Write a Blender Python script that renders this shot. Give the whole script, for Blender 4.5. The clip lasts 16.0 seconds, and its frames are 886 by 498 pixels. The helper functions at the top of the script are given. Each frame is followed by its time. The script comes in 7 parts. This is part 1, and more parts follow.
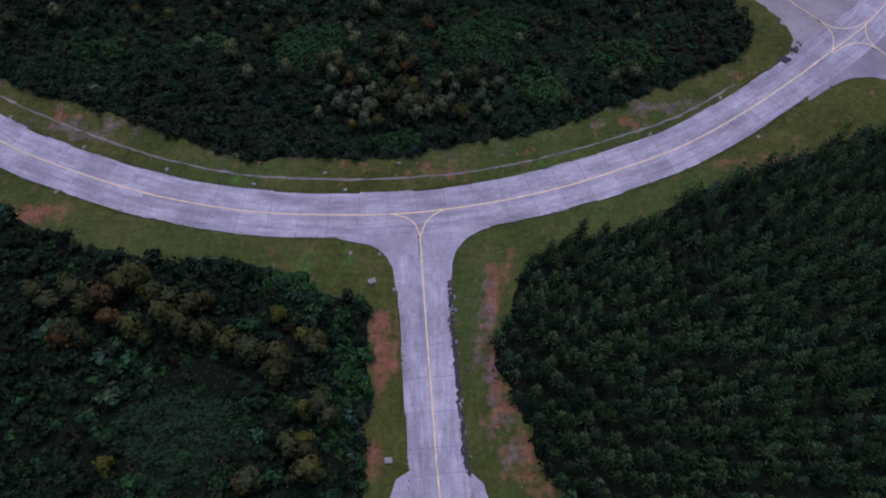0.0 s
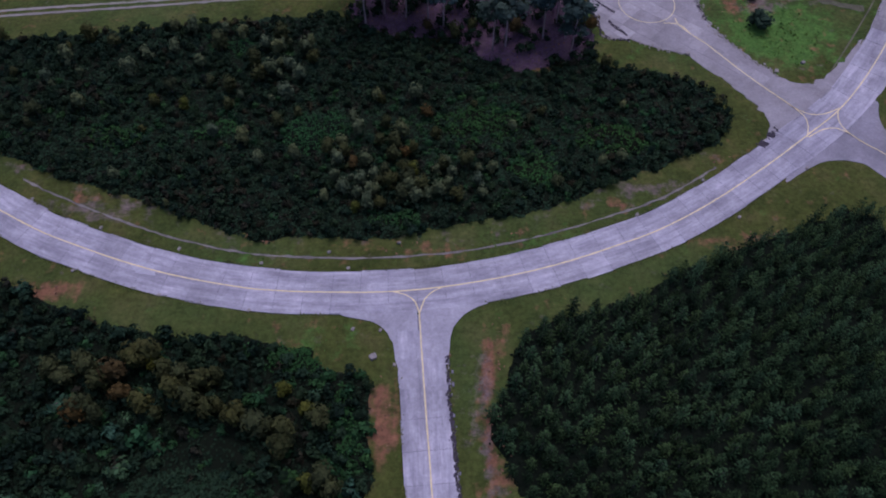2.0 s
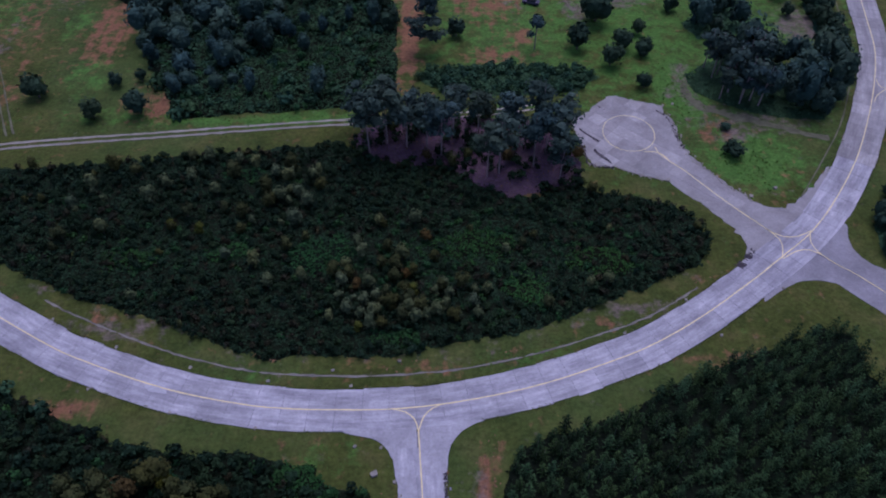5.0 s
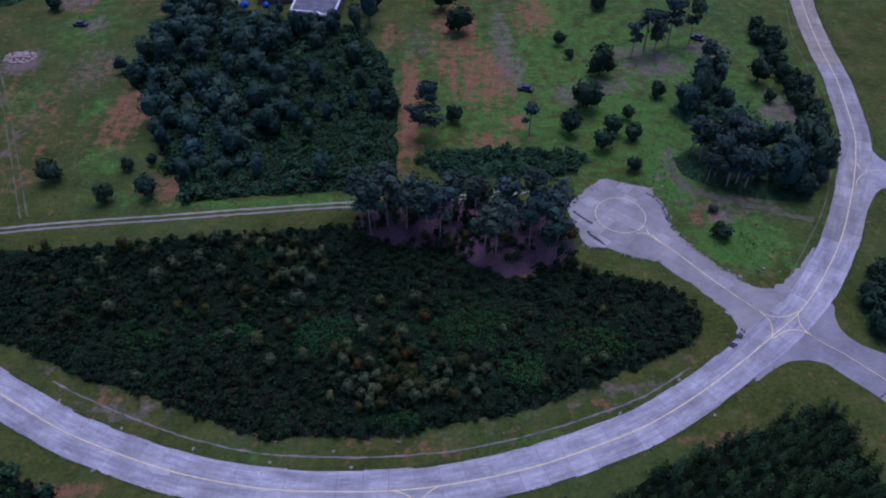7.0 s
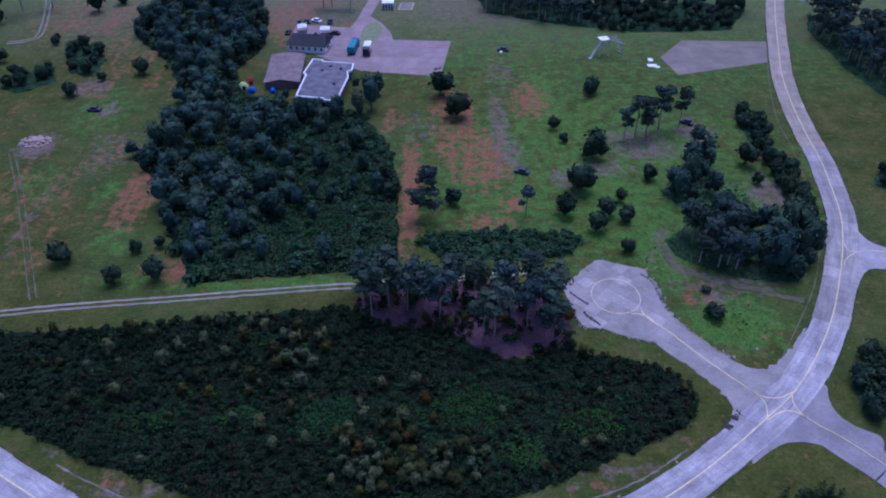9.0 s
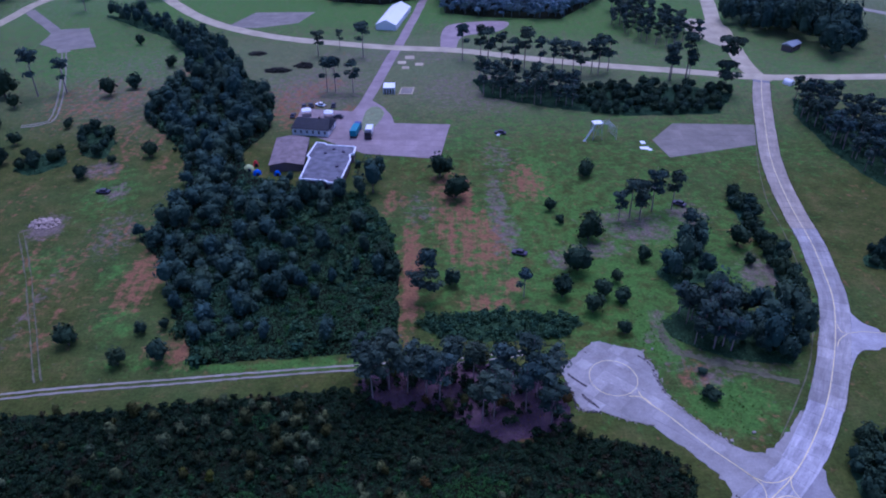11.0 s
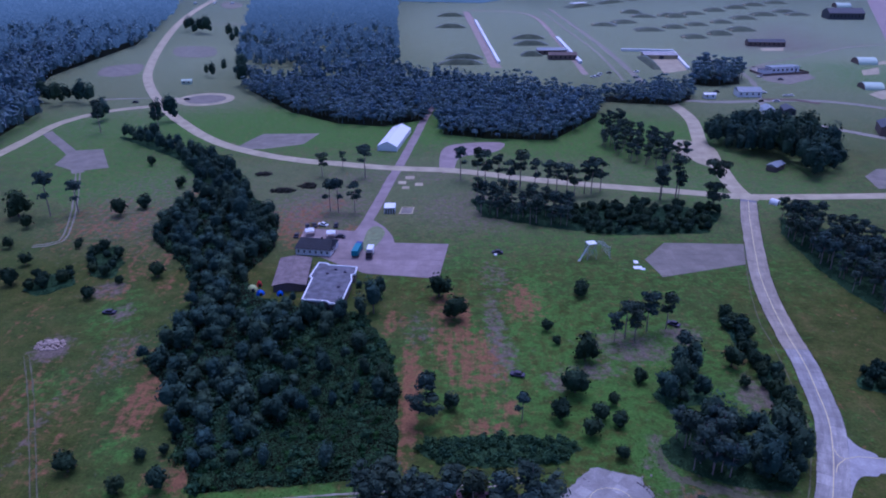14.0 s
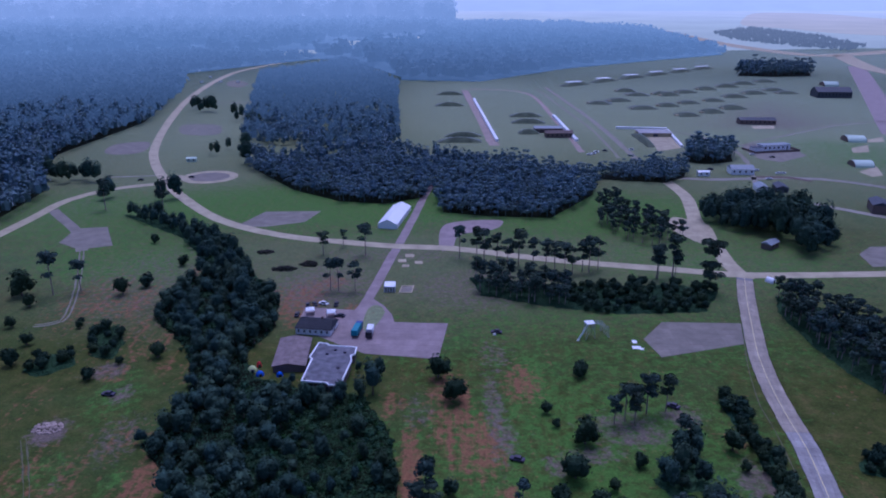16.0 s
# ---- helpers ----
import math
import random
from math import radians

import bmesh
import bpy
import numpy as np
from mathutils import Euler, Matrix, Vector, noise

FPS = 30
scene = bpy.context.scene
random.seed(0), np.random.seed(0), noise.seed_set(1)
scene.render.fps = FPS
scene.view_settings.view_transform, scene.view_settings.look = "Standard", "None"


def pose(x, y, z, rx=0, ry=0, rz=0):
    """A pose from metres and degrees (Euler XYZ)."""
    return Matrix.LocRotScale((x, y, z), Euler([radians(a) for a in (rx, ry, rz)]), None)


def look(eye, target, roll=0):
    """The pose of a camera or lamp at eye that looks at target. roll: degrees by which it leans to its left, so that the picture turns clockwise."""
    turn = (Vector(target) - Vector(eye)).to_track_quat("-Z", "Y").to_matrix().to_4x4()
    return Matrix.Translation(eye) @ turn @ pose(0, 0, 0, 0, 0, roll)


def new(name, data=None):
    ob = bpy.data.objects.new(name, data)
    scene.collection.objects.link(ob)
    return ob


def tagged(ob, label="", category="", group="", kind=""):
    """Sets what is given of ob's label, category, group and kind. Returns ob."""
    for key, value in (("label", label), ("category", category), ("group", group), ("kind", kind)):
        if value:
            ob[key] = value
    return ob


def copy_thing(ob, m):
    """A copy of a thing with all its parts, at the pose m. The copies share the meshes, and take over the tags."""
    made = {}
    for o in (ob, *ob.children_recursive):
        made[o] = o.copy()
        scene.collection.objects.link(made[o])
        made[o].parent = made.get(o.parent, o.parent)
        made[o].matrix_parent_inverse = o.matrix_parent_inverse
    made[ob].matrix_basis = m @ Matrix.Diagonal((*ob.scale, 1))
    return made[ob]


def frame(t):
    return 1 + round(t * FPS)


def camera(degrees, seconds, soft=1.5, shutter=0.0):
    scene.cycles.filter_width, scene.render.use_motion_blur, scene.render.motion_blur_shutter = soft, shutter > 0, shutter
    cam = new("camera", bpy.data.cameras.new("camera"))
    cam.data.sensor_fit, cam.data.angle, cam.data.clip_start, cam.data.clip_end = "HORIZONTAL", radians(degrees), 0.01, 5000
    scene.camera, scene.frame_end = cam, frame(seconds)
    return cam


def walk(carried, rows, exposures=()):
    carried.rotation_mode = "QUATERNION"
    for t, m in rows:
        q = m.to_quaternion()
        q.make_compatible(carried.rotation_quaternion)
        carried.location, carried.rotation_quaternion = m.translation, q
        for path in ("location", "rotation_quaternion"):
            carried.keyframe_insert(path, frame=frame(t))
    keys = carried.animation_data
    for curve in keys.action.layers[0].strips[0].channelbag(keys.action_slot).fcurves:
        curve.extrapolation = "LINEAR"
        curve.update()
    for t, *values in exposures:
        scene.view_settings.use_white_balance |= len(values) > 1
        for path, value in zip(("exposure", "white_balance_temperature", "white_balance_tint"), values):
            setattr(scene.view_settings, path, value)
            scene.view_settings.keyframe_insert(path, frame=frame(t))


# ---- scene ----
from mathutils import geometry
cam = camera(62.34, 16.0, soft=1.95)
PATH = [
    (0.0, pose(0.04, 0.04, 85.12, 28.17, 0.00, -0.00)),
    (0.5, pose(0.05, -0.19, 86.49, 29.41, 0.00, -0.03)),
    (1.0, pose(0.13, -0.42, 87.80, 30.66, 0.00, -0.05)),
    (1.5, pose(0.15, -0.64, 89.02, 31.92, 0.00, -0.08)),
    (2.0, pose(0.21, -0.89, 90.30, 33.18, 0.00, -0.10)),
    (2.5, pose(0.24, -1.09, 91.54, 34.44, 0.00, -0.13)),
    (3.0, pose(0.29, -1.32, 92.77, 35.72, 0.00, -0.15)),
    (3.5, pose(0.32, -1.59, 94.01, 37.00, 0.00, -0.17)),
    (4.0, pose(0.32, -1.84, 95.26, 38.30, 0.00, -0.20)),
    (6.5, pose(0.37, -3.01, 101.46, 44.78, 0.00, -0.33)),
    (7.0, pose(0.38, -3.26, 102.72, 46.08, 0.00, -0.36)),
    (7.5, pose(0.26, -3.51, 103.95, 47.39, 0.00, -0.39)),
    (8.0, pose(0.26, -3.83, 105.14, 48.71, 0.00, -0.42)),
    (8.5, pose(0.27, -4.10, 106.36, 50.05, 0.00, -0.45)),
    (9.0, pose(0.20, -4.40, 107.51, 51.39, 0.00, -0.48)),
    (11.5, pose(0.06, -5.92, 113.46, 58.15, 0.00, -0.60)),
    (12.0, pose(0.07, -6.20, 114.75, 59.50, 0.00, -0.63)),
    (12.5, pose(0.00, -6.49, 116.04, 60.85, 0.00, -0.64)),
    (13.0, pose(-0.02, -6.78, 117.30, 62.20, 0.00, -0.65)),
    (13.5, pose(-0.02, -7.28, 118.20, 63.55, 0.00, -0.66)),
    (14.0, pose(0.03, -7.67, 119.40, 64.90, 0.00, -0.67)),
    (14.5, pose(0.10, -8.02, 120.65, 66.26, 0.00, -0.68)),
    (15.0, pose(0.08, -8.36, 121.83, 67.63, 0.00, -0.69)),
    (15.5, pose(0.05, -8.65, 122.97, 68.99, 0.00, -0.70)),
    (16.0, pose(0.07, -9.01, 124.04, 70.36, 0.00, -0.71)),
]
EXPOSURES = [(0.0, -0.38, 5350, 42), (4.0, -0.34, 5200, 39), (6.5, -0.4, 4940, 38), (9.0, -0.1, 4660, 40), (12.5, -0.12, 4430, 46), (16.0, -0.49, 4600, 43)]
walk(cam, PATH, EXPOSURES)

# ---- world and sun: a dull overcast evening ----
world = bpy.data.worlds.new("overcast_sky")
scene.world = world
world.use_nodes = True
wn = world.node_tree.nodes
sky = wn.new("ShaderNodeTexSky")
sky.sky_type = "NISHITA"
sky.sun_disc = False
sky.sun_elevation = radians(70)
sky.sun_rotation = radians(11)
sky.dust_density = 3.0
wn["Background"].inputs["Strength"].default_value = 0.13
world.node_tree.links.new(sky.outputs[0], wn["Background"].inputs["Color"])
sun = new("sun", bpy.data.lights.new("sun", "SUN"))
sun.data.energy = 1.4
sun.data.angle = radians(40)
sun.data.color = (1.0, 0.95, 0.9)
sun.matrix_world = look((12, 38, 110), (0, 0, 0))

# ---- materials ----


def node_material(name, rough=0.8):
    m = bpy.data.materials.new(name)
    m.use_nodes = True
    n, l = m.node_tree.nodes, m.node_tree.links
    b = n["Principled BSDF"]
    b.inputs["Roughness"].default_value = rough
    b.inputs["Specular IOR Level"].default_value = 0.3
    return m, n, l, b


def place(n, l, kind="Object"):
    tc = n.new("ShaderNodeTexCoord")
    return tc.outputs[kind]


def world_place(n):
    return n.new("ShaderNodeNewGeometry").outputs["Position"]


def noise_node(n, l, vec, scale, detail=4.0, rough=0.6):
    t = n.new("ShaderNodeTexNoise")
    t.inputs["Scale"].default_value = scale
    t.inputs["Detail"].default_value = detail
    t.inputs["Roughness"].default_value = rough
    l.new(vec, t.inputs["Vector"])
    return t.outputs["Fac"]


def ramp(n, l, fac, stops):
    r = n.new("ShaderNodeValToRGB")
    e = r.color_ramp.elements
    while len(e) < len(stops):
        e.new(0.5)
    for k, (pos, col) in zip(e, stops):
        k.position, k.color = pos, (*col, 1)
    l.new(fac, r.inputs["Fac"])
    return r.outputs["Color"]


def mix(n, l, fac, a, b, blend="MIX"):
    x = n.new("ShaderNodeMix")
    x.data_type, x.blend_type = "RGBA", blend
    for sock, val in ((x.inputs["Factor"], fac), (x.inputs["A"], a), (x.inputs["B"], b)):
        if isinstance(val, (int, float)):
            sock.default_value = val
        elif isinstance(val, tuple):
            sock.default_value = (*val, 1)
        else:
            l.new(val, sock)
    return x.outputs["Result"]


def bump(n, l, b, height, strength, dist):
    k = n.new("ShaderNodeBump")
    k.inputs["Strength"].default_value = strength
    k.inputs["Distance"].default_value = dist
    l.new(height, k.inputs["Height"])
    l.new(k.outputs[0], b.inputs["Normal"])


def math_node(n, l, op, a, b=0.0):
    k = n.new("ShaderNodeMath")
    k.operation = op
    for sock, val in zip(k.inputs, (a, b)):
        if isinstance(val, float):
            sock.default_value = val
        else:
            l.new(val, sock)
    return k.outputs[0]


def leaf_material(name, dark, light, tone=0.6, sheen=0.12):
    m, n, l, b = node_material(name, 0.75)
    b.inputs["Specular IOR Level"].default_value = 0.05
    # bluish sheen; at high weight it veils leaves as haze would
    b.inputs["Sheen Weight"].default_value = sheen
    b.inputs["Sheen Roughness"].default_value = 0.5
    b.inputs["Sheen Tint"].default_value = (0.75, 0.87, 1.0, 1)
    g = n.new("ShaderNodeNewGeometry")
    oi = n.new("ShaderNodeObjectInfo")
    big = noise_node(n, l, g.outputs["Position"], 0.4, 2.0)
    at = n.new("ShaderNodeAttribute")
    at.attribute_name = "tree"
    own = math_node(n, l, "FRACT", math_node(n, l, "ADD", oi.outputs["Random"], at.outputs["Fac"]))
    hue = math_node(n, l, "FRACT", math_node(n, l, "MULTIPLY", own, 7.3))
    col = mix(n, l, own, dark, light)
    col2 = mix(n, l, big, dark, light)
    col = mix(n, l, 0.35, col, col2)
    col = mix(n, l, 1.0, col, ramp(n, l, hue, [(0.0, (0.88, 0.98, 1.18)), (0.3, (0.97, 1.0, 1.03)), (0.7, (1.0, 1.0, 0.95)), (1.0, (1.14, 1.05, 0.86))]), "MULTIPLY")
    tone *= 0.55
    isl = ramp(n, l, g.outputs["Random Per Island"], [(0.0, (1 - tone,) * 3), (1.0, (1 + tone * 0.9,) * 3)])
    col = mix(n, l, 1.0, col, isl, "MULTIPLY")
    fine = noise_node(n, l, g.outputs["Position"], 3.0, 4.0, 0.7)
    col = mix(n, l, 1.0, col, ramp(n, l, fine, [(0.3, (0.8, 0.81, 0.8)), (0.7, (1.15, 1.14, 1.12))]), "MULTIPLY")
    l.new(col, b.inputs["Base Color"])
    bump(n, l, b, fine, 0.35, 0.1)
    return m


def plain(name, col, rough=0.6, metal=0.0, vary=0.15, scale=1.5):
    m, n, l, b = node_material(name, rough)
    b.inputs["Metallic"].default_value = metal
    v = world_place(n)
    f = noise_node(n, l, v, scale, 5.0)
    lo = tuple(c * (1 - vary) for c in col)
    hi = tuple(min(1, c * (1 + vary)) for c in col)
    l.new(ramp(n, l, f, [(0.3, lo), (0.7, hi)]), b.inputs["Base Color"])
    bump(n, l, b, f, 0.2, 0.02)
    return m


def concrete_material(name, col, streak=0.0, slab=0.07):
    m, n, l, b = node_material(name, 0.7)
    v = world_place(n)
    oi = n.new("ShaderNodeObjectInfo")
    big = noise_node(n, l, v, 0.16, 5.0, 0.65)
    fine = noise_node(n, l, v, 2.3, 6.0, 0.7)
    c = ramp(n, l, big, [(0.3, tuple(x * 0.72 for x in col)), (0.55, col), (0.75, tuple(x * 1.22 for x in col))])
    c = mix(n, l, 1.0, c, ramp(n, l, fine, [(0.3, (0.84, 0.83, 0.82)), (0.6, (1.05, 1.04, 1.05))]), "MULTIPLY")
    c = mix(n, l, 1.0, c, ramp(n, l, oi.outputs["Random"], [(0.0, (1 - slab,) * 3), (0.8, (1.0, 1.0, 1.0)), (1.0, (1 + slab * 1.3,) * 3)]), "MULTIPLY")
    if streak:
        at = n.new("ShaderNodeAttribute")
        at.attribute_name = "lane"
        scuff = noise_node(n, l, v, 0.75, 5.0, 0.75)
        c = mix(n, l, 1.0, c, ramp(n, l, scuff, [(0.35, (0.9, 0.9, 0.91)), (0.58, (1, 1, 1)), (0.7, (1.22, 1.22, 1.2))]), "MULTIPLY")
        for sc, k in ((1.0, streak), (2.6, streak), (7.0, streak * 0.45)):
            f = noise_node(n, l, at.outputs["Vector"], sc, 4.0, 0.6)
            c = mix(n, l, 1.0, c, ramp(n, l, f, [(0.3, (1 - k, 1 - k, 1 - k * 0.9)), (0.5, (1, 1, 1)), (0.72, (1 + k, 1 + k, 1 + k))]), "MULTIPLY")
    l.new(c, b.inputs["Base Color"])
    bump(n, l, b, fine, 0.3, 0.02)
    return m


CONCRETE = concrete_material("worn_concrete", (0.398, 0.382, 0.372), 0.24)
CONCRETE_OLD = concrete_material("old_concrete", (0.34, 0.318, 0.285), 0.2, 0.16)
ROAD_DARK = concrete_material("dark_weathered_concrete", (0.28, 0.265, 0.26), 0.2)
ROAD_FAR = concrete_material("browned_concrete", (0.35, 0.3, 0.222), 0.15)
PAD = concrete_material("brownish_hardstanding", (0.215, 0.19, 0.145))
ASPHALT = concrete_material("pale_tarmac", (0.295, 0.228, 0.215))
SUNBLEACHED = concrete_material("bleached_concrete", (0.43, 0.368, 0.23))
GRAVEL = concrete_material("pale_gravel", (0.27, 0.245, 0.195))
DUST = concrete_material("dusty_path", (0.21, 0.195, 0.14))
JOINT = plain("dark_joint_filler", (0.2, 0.195, 0.2), 0.9, 0, 0.3)
PATCH_PALE = concrete_material("bleached_repair", (0.47, 0.46, 0.45))
RUBBLE = plain("broken_concrete", (0.2, 0.19, 0.2), 0.9, 0, 0.4)
LINE_YELLOW = plain("faded_yellow_paint", (0.72, 0.6, 0.3), 0.7, 0, 0.2, 1.0)
WHITE = plain("white_paint", (0.8, 0.8, 0.8), 0.5, 0, 0.05)
CANVAS = plain("white_canvas", (0.84, 0.84, 0.83), 0.6, 0, 0.03)
SLATE = plain("dark_slate", (0.06, 0.065, 0.08), 0.6, 0, 0.25)
ROOF_FELT = plain("weathered_roof_felt", (0.14, 0.135, 0.15), 0.85, 0, 0.45, 0.35)
BRICK = plain("dull_brick", (0.15, 0.11, 0.095), 0.85)
GLASS = plain("dark_window_glass", (0.02, 0.025, 0.03), 0.08, 0, 0.1)
RUBBER = plain("black_rubber", (0.02, 0.02, 0.02), 0.8)
TEAL = plain("teal_tarpaulin", (0.03, 0.22, 0.28), 0.55)
BLUE = plain("blue_fabric", (0.03, 0.12, 0.6), 0.55)
BLUE_CAB = plain("dark_blue_paint", (0.03, 0.06, 0.22), 0.35)
RED = plain("red_fabric", (0.6, 0.03, 0.03), 0.55)
LIME = plain("yellow_green_fabric", (0.55, 0.6, 0.25), 0.6)
STEEL = plain("galvanised_steel", (0.5, 0.52, 0.52), 0.45, 0.6)
DARK_PAINT = plain("dark_vehicle_paint", (0.03, 0.03, 0.045), 0.4)
RUST_METAL = plain("rusty_dark_metal", (0.07, 0.06, 0.09), 0.7)
BARK = plain("brown_bark", (0.12, 0.09, 0.075), 0.9, 0, 0.3, 4.0)
BARK_PINE = plain("pinkish_pine_bark", (0.26, 0.2, 0.18), 0.9, 0, 0.3, 3.0)

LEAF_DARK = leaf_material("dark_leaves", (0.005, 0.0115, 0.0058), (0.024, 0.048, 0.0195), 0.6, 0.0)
LEAF_BRIGHT = leaf_material("bright_bramble_leaves", (0.016, 0.05, 0.013), (0.034, 0.098, 0.023), 0.7, 0.0)
LEAF_OLIVE = leaf_material("olive_leaves", (0.026, 0.032, 0.01), (0.064, 0.07, 0.021), 0.6, 0.0)
LEAF_GREY = leaf_material("grey_green_leaves", (0.055, 0.073, 0.031), (0.11, 0.13, 0.052), 0.6, 0.0)
LEAF_ORANGE = leaf_material("turning_leaves", (0.048, 0.034, 0.011), (0.084, 0.055, 0.015), 0.6, 0.0)
LEAF_YELLOW = leaf_material("yellow_green_leaves", (0.055, 0.064, 0.009), (0.085, 0.09, 0.013), 0.5, 0.0)
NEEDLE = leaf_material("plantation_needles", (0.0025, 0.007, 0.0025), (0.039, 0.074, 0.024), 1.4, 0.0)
NEEDLE_PINE = leaf_material("pine_needles", (0.028, 0.048, 0.036), (0.06, 0.09, 0.068), 0.6, 0.0)
LEAF_TREE = leaf_material("heath_tree_leaves", (0.023, 0.046, 0.033), (0.053, 0.09, 0.063), 0.6, 0.0)
LEAF_BUSH = leaf_material("dark_bush_leaves", (0.015, 0.031, 0.018), (0.037, 0.064, 0.034), 0.5, 0.0)
# haze put into the far crowns: pale blue base colour and strong sheen
LEAF_HAZED = leaf_material("hazed_woodland", (0.062, 0.108, 0.117), (0.096, 0.156, 0.165), 0.3, 0.45)
BRACKEN = leaf_material("rusty_bracken", (0.15, 0.08, 0.04), (0.24, 0.14, 0.075), 0.6, 0.02)
HEATH = leaf_material("green_bracken", (0.045, 0.09, 0.012), (0.075, 0.135, 0.018), 0.5, 0.02)
LEAF_BRAMBLE = leaf_material("dark_bramble_leaves", (0.017, 0.044, 0.023), (0.053, 0.108, 0.047), 0.9, 0.0)
# leaf litter taken near black, so its colour gives the shade under growth
LITTER_SHADED = leaf_material("shaded_leaf_litter", (0.004, 0.007, 0.003), (0.009, 0.013, 0.005), 0.2, 0.0)
SOIL = plain("bare_brown_soil", (0.13, 0.09, 0.075), 0.95, 0, 0.3, 0.5)
TRODDEN = plain("trodden_grass", (0.11, 0.107, 0.06), 0.95, 0, 0.4, 0.5)
BARE_PATH = plain("worn_stony_path", (0.17, 0.155, 0.125), 0.95, 0, 0.45, 0.4)
DEAD_HEATHER = plain("dry_heather_litter", (0.095, 0.06, 0.066), 0.95, 0, 0.35, 0.8)
LEAF_BROWN = leaf_material("brownish_shrub_leaves", (0.014, 0.0155, 0.008), (0.036, 0.034, 0.017), 0.6, 0.0)
LEAF_MID = leaf_material("mid_green_leaves", (0.014, 0.042, 0.013), (0.031, 0.084, 0.024), 0.6, 0.0)
BRUSH = leaf_material("grey_brushwood", (0.035, 0.035, 0.032), (0.06, 0.055, 0.05), 0.6, 0.0)
HEATHER = leaf_material("dry_heather", (0.095, 0.052, 0.07), (0.155, 0.084, 0.112), 0.5, 0.0)


def ground_material():
    m, n, l, b = node_material("rough_grass", 0.95)
    b.inputs["Specular IOR Level"].default_value = 0.1
    # full sheen at low angles stands in for haze over far grass
    b.inputs["Sheen Weight"].default_value = 1.0
    b.inputs["Sheen Roughness"].default_value = 0.16
    b.inputs["Sheen Tint"].default_value = (0.9, 1.0, 0.97, 1)
    v = world_place(n)
    big = noise_node(n, l, v, 0.02, 5.0, 0.6)
    mid = noise_node(n, l, v, 0.13, 6.0, 0.65)
    fine = noise_node(n, l, v, 1.4, 6.0, 0.7)
    tuft = noise_node(n, l, v, 0.55, 5.0, 0.7)
    col = ramp(n, l, mid, [(0.28, (0.036, 0.05, 0.01)), (0.5, (0.067, 0.08, 0.016)), (0.72, (0.115, 0.102, 0.031))])
    col = mix(n, l, ramp(n, l, big, [(0.42, (0, 0, 0)), (0.65, (0.6, 0.6, 0.6))]), col, (0.052, 0.1, 0.026))
    at = n.new("ShaderNodeAttribute")
    at.attribute_name = "cover"
    sep = n.new("ShaderNodeSeparateColor")
    l.new(at.outputs["Color"], sep.inputs[0])
    # alpha: dry grass, its colour paled as haze would
    col = mix(n, l, at.outputs["Alpha"], col, mix(n, l, mid, (0.19, 0.23, 0.12), (0.245, 0.27, 0.155)))
    # old planting rows run across the heath
    rows = n.new("ShaderNodeMapping")
    rows.inputs["Rotation"].default_value = (0, 0, radians(20))
    rows.inputs["Scale"].default_value = (0.6, 0.03, 1.0)
    l.new(v, rows.inputs["Vector"])
    row = noise_node(n, l, rows.outputs[0], 1.0, 3.0, 0.55)
    # each cover is broken up by noise where it thins out
    for k, cols, sc in ((1, (0.078, 0.175, 0.03), 0.3), (0, (0.245, 0.112, 0.06), 0.38), (2, (0.18, 0.135, 0.118), 0.4)):
        ns = noise_node(n, l, v, sc, 6.0 if k else 4.0, 0.7 if k else 0.58)
        gain = n.new("ShaderNodeMath")
        gain.operation = "MULTIPLY_ADD"
        gain.inputs[1].default_value, gain.inputs[2].default_value = 2.2, -0.75
        if k == 0:
            ns = math_node(n, l, "ADD", math_node(n, l, "MULTIPLY", ns, 0.7), math_node(n, l, "MULTIPLY", row, 0.3))
            gain.inputs[1].default_value, gain.inputs[2].default_value = 2.8, -1.03
        l.new(ns, gain.inputs[0])
        add = n.new("ShaderNodeMath")
        add.operation = "ADD"
        l.new(sep.outputs[k], add.inputs[0])
        l.new(gain.outputs[0], add.inputs[1])
        f = ramp(n, l, add.outputs[0], [(0.6, (0, 0, 0)), (1.0, (0.88, 0.88, 0.88))])
        col = mix(n, l, f, col, cols)
    col = mix(n, l, 1.0, col, ramp(n, l, fine, [(0.3, (0.6, 0.62, 0.6)), (0.65, (1.2, 1.2, 1.15))]), "MULTIPLY")
    l.new(col, b.inputs["Base Color"])
    col = mix(n, l, 1.0, col, ramp(n, l, tuft, [(0.32, (0.8, 0.8, 0.82)), (0.66, (1.16, 1.15, 1.1))]), "MULTIPLY")
    bump(n, l, b, fine, 0.6, 0.15)
    l.new(col, b.inputs["Base Color"])
    return m


GRASS = ground_material()

# ---- building helpers ----


def np_mesh(name, verts, faces, mat, smooth=False):
    """A mesh from an array of corners and an array of quads or triangles."""
    verts, faces = np.asarray(verts, dtype=np.float32), np.asarray(faces, dtype=np.int32)
    k = faces.shape[1]
    me = bpy.data.meshes.new(name)
    me.vertices.add(len(verts))
    me.vertices.foreach_set("co", verts.ravel())
    me.loops.add(faces.size)
    me.loops.foreach_set("vertex_index", faces.ravel())
    me.polygons.add(len(faces))
    me.polygons.foreach_set("loop_start", np.arange(0, faces.size, k, dtype=np.int32))
    me.update(calc_edges=True)
    me.materials.append(mat)
    me.polygons.foreach_set("use_smooth", np.full(len(faces), smooth))
    return me


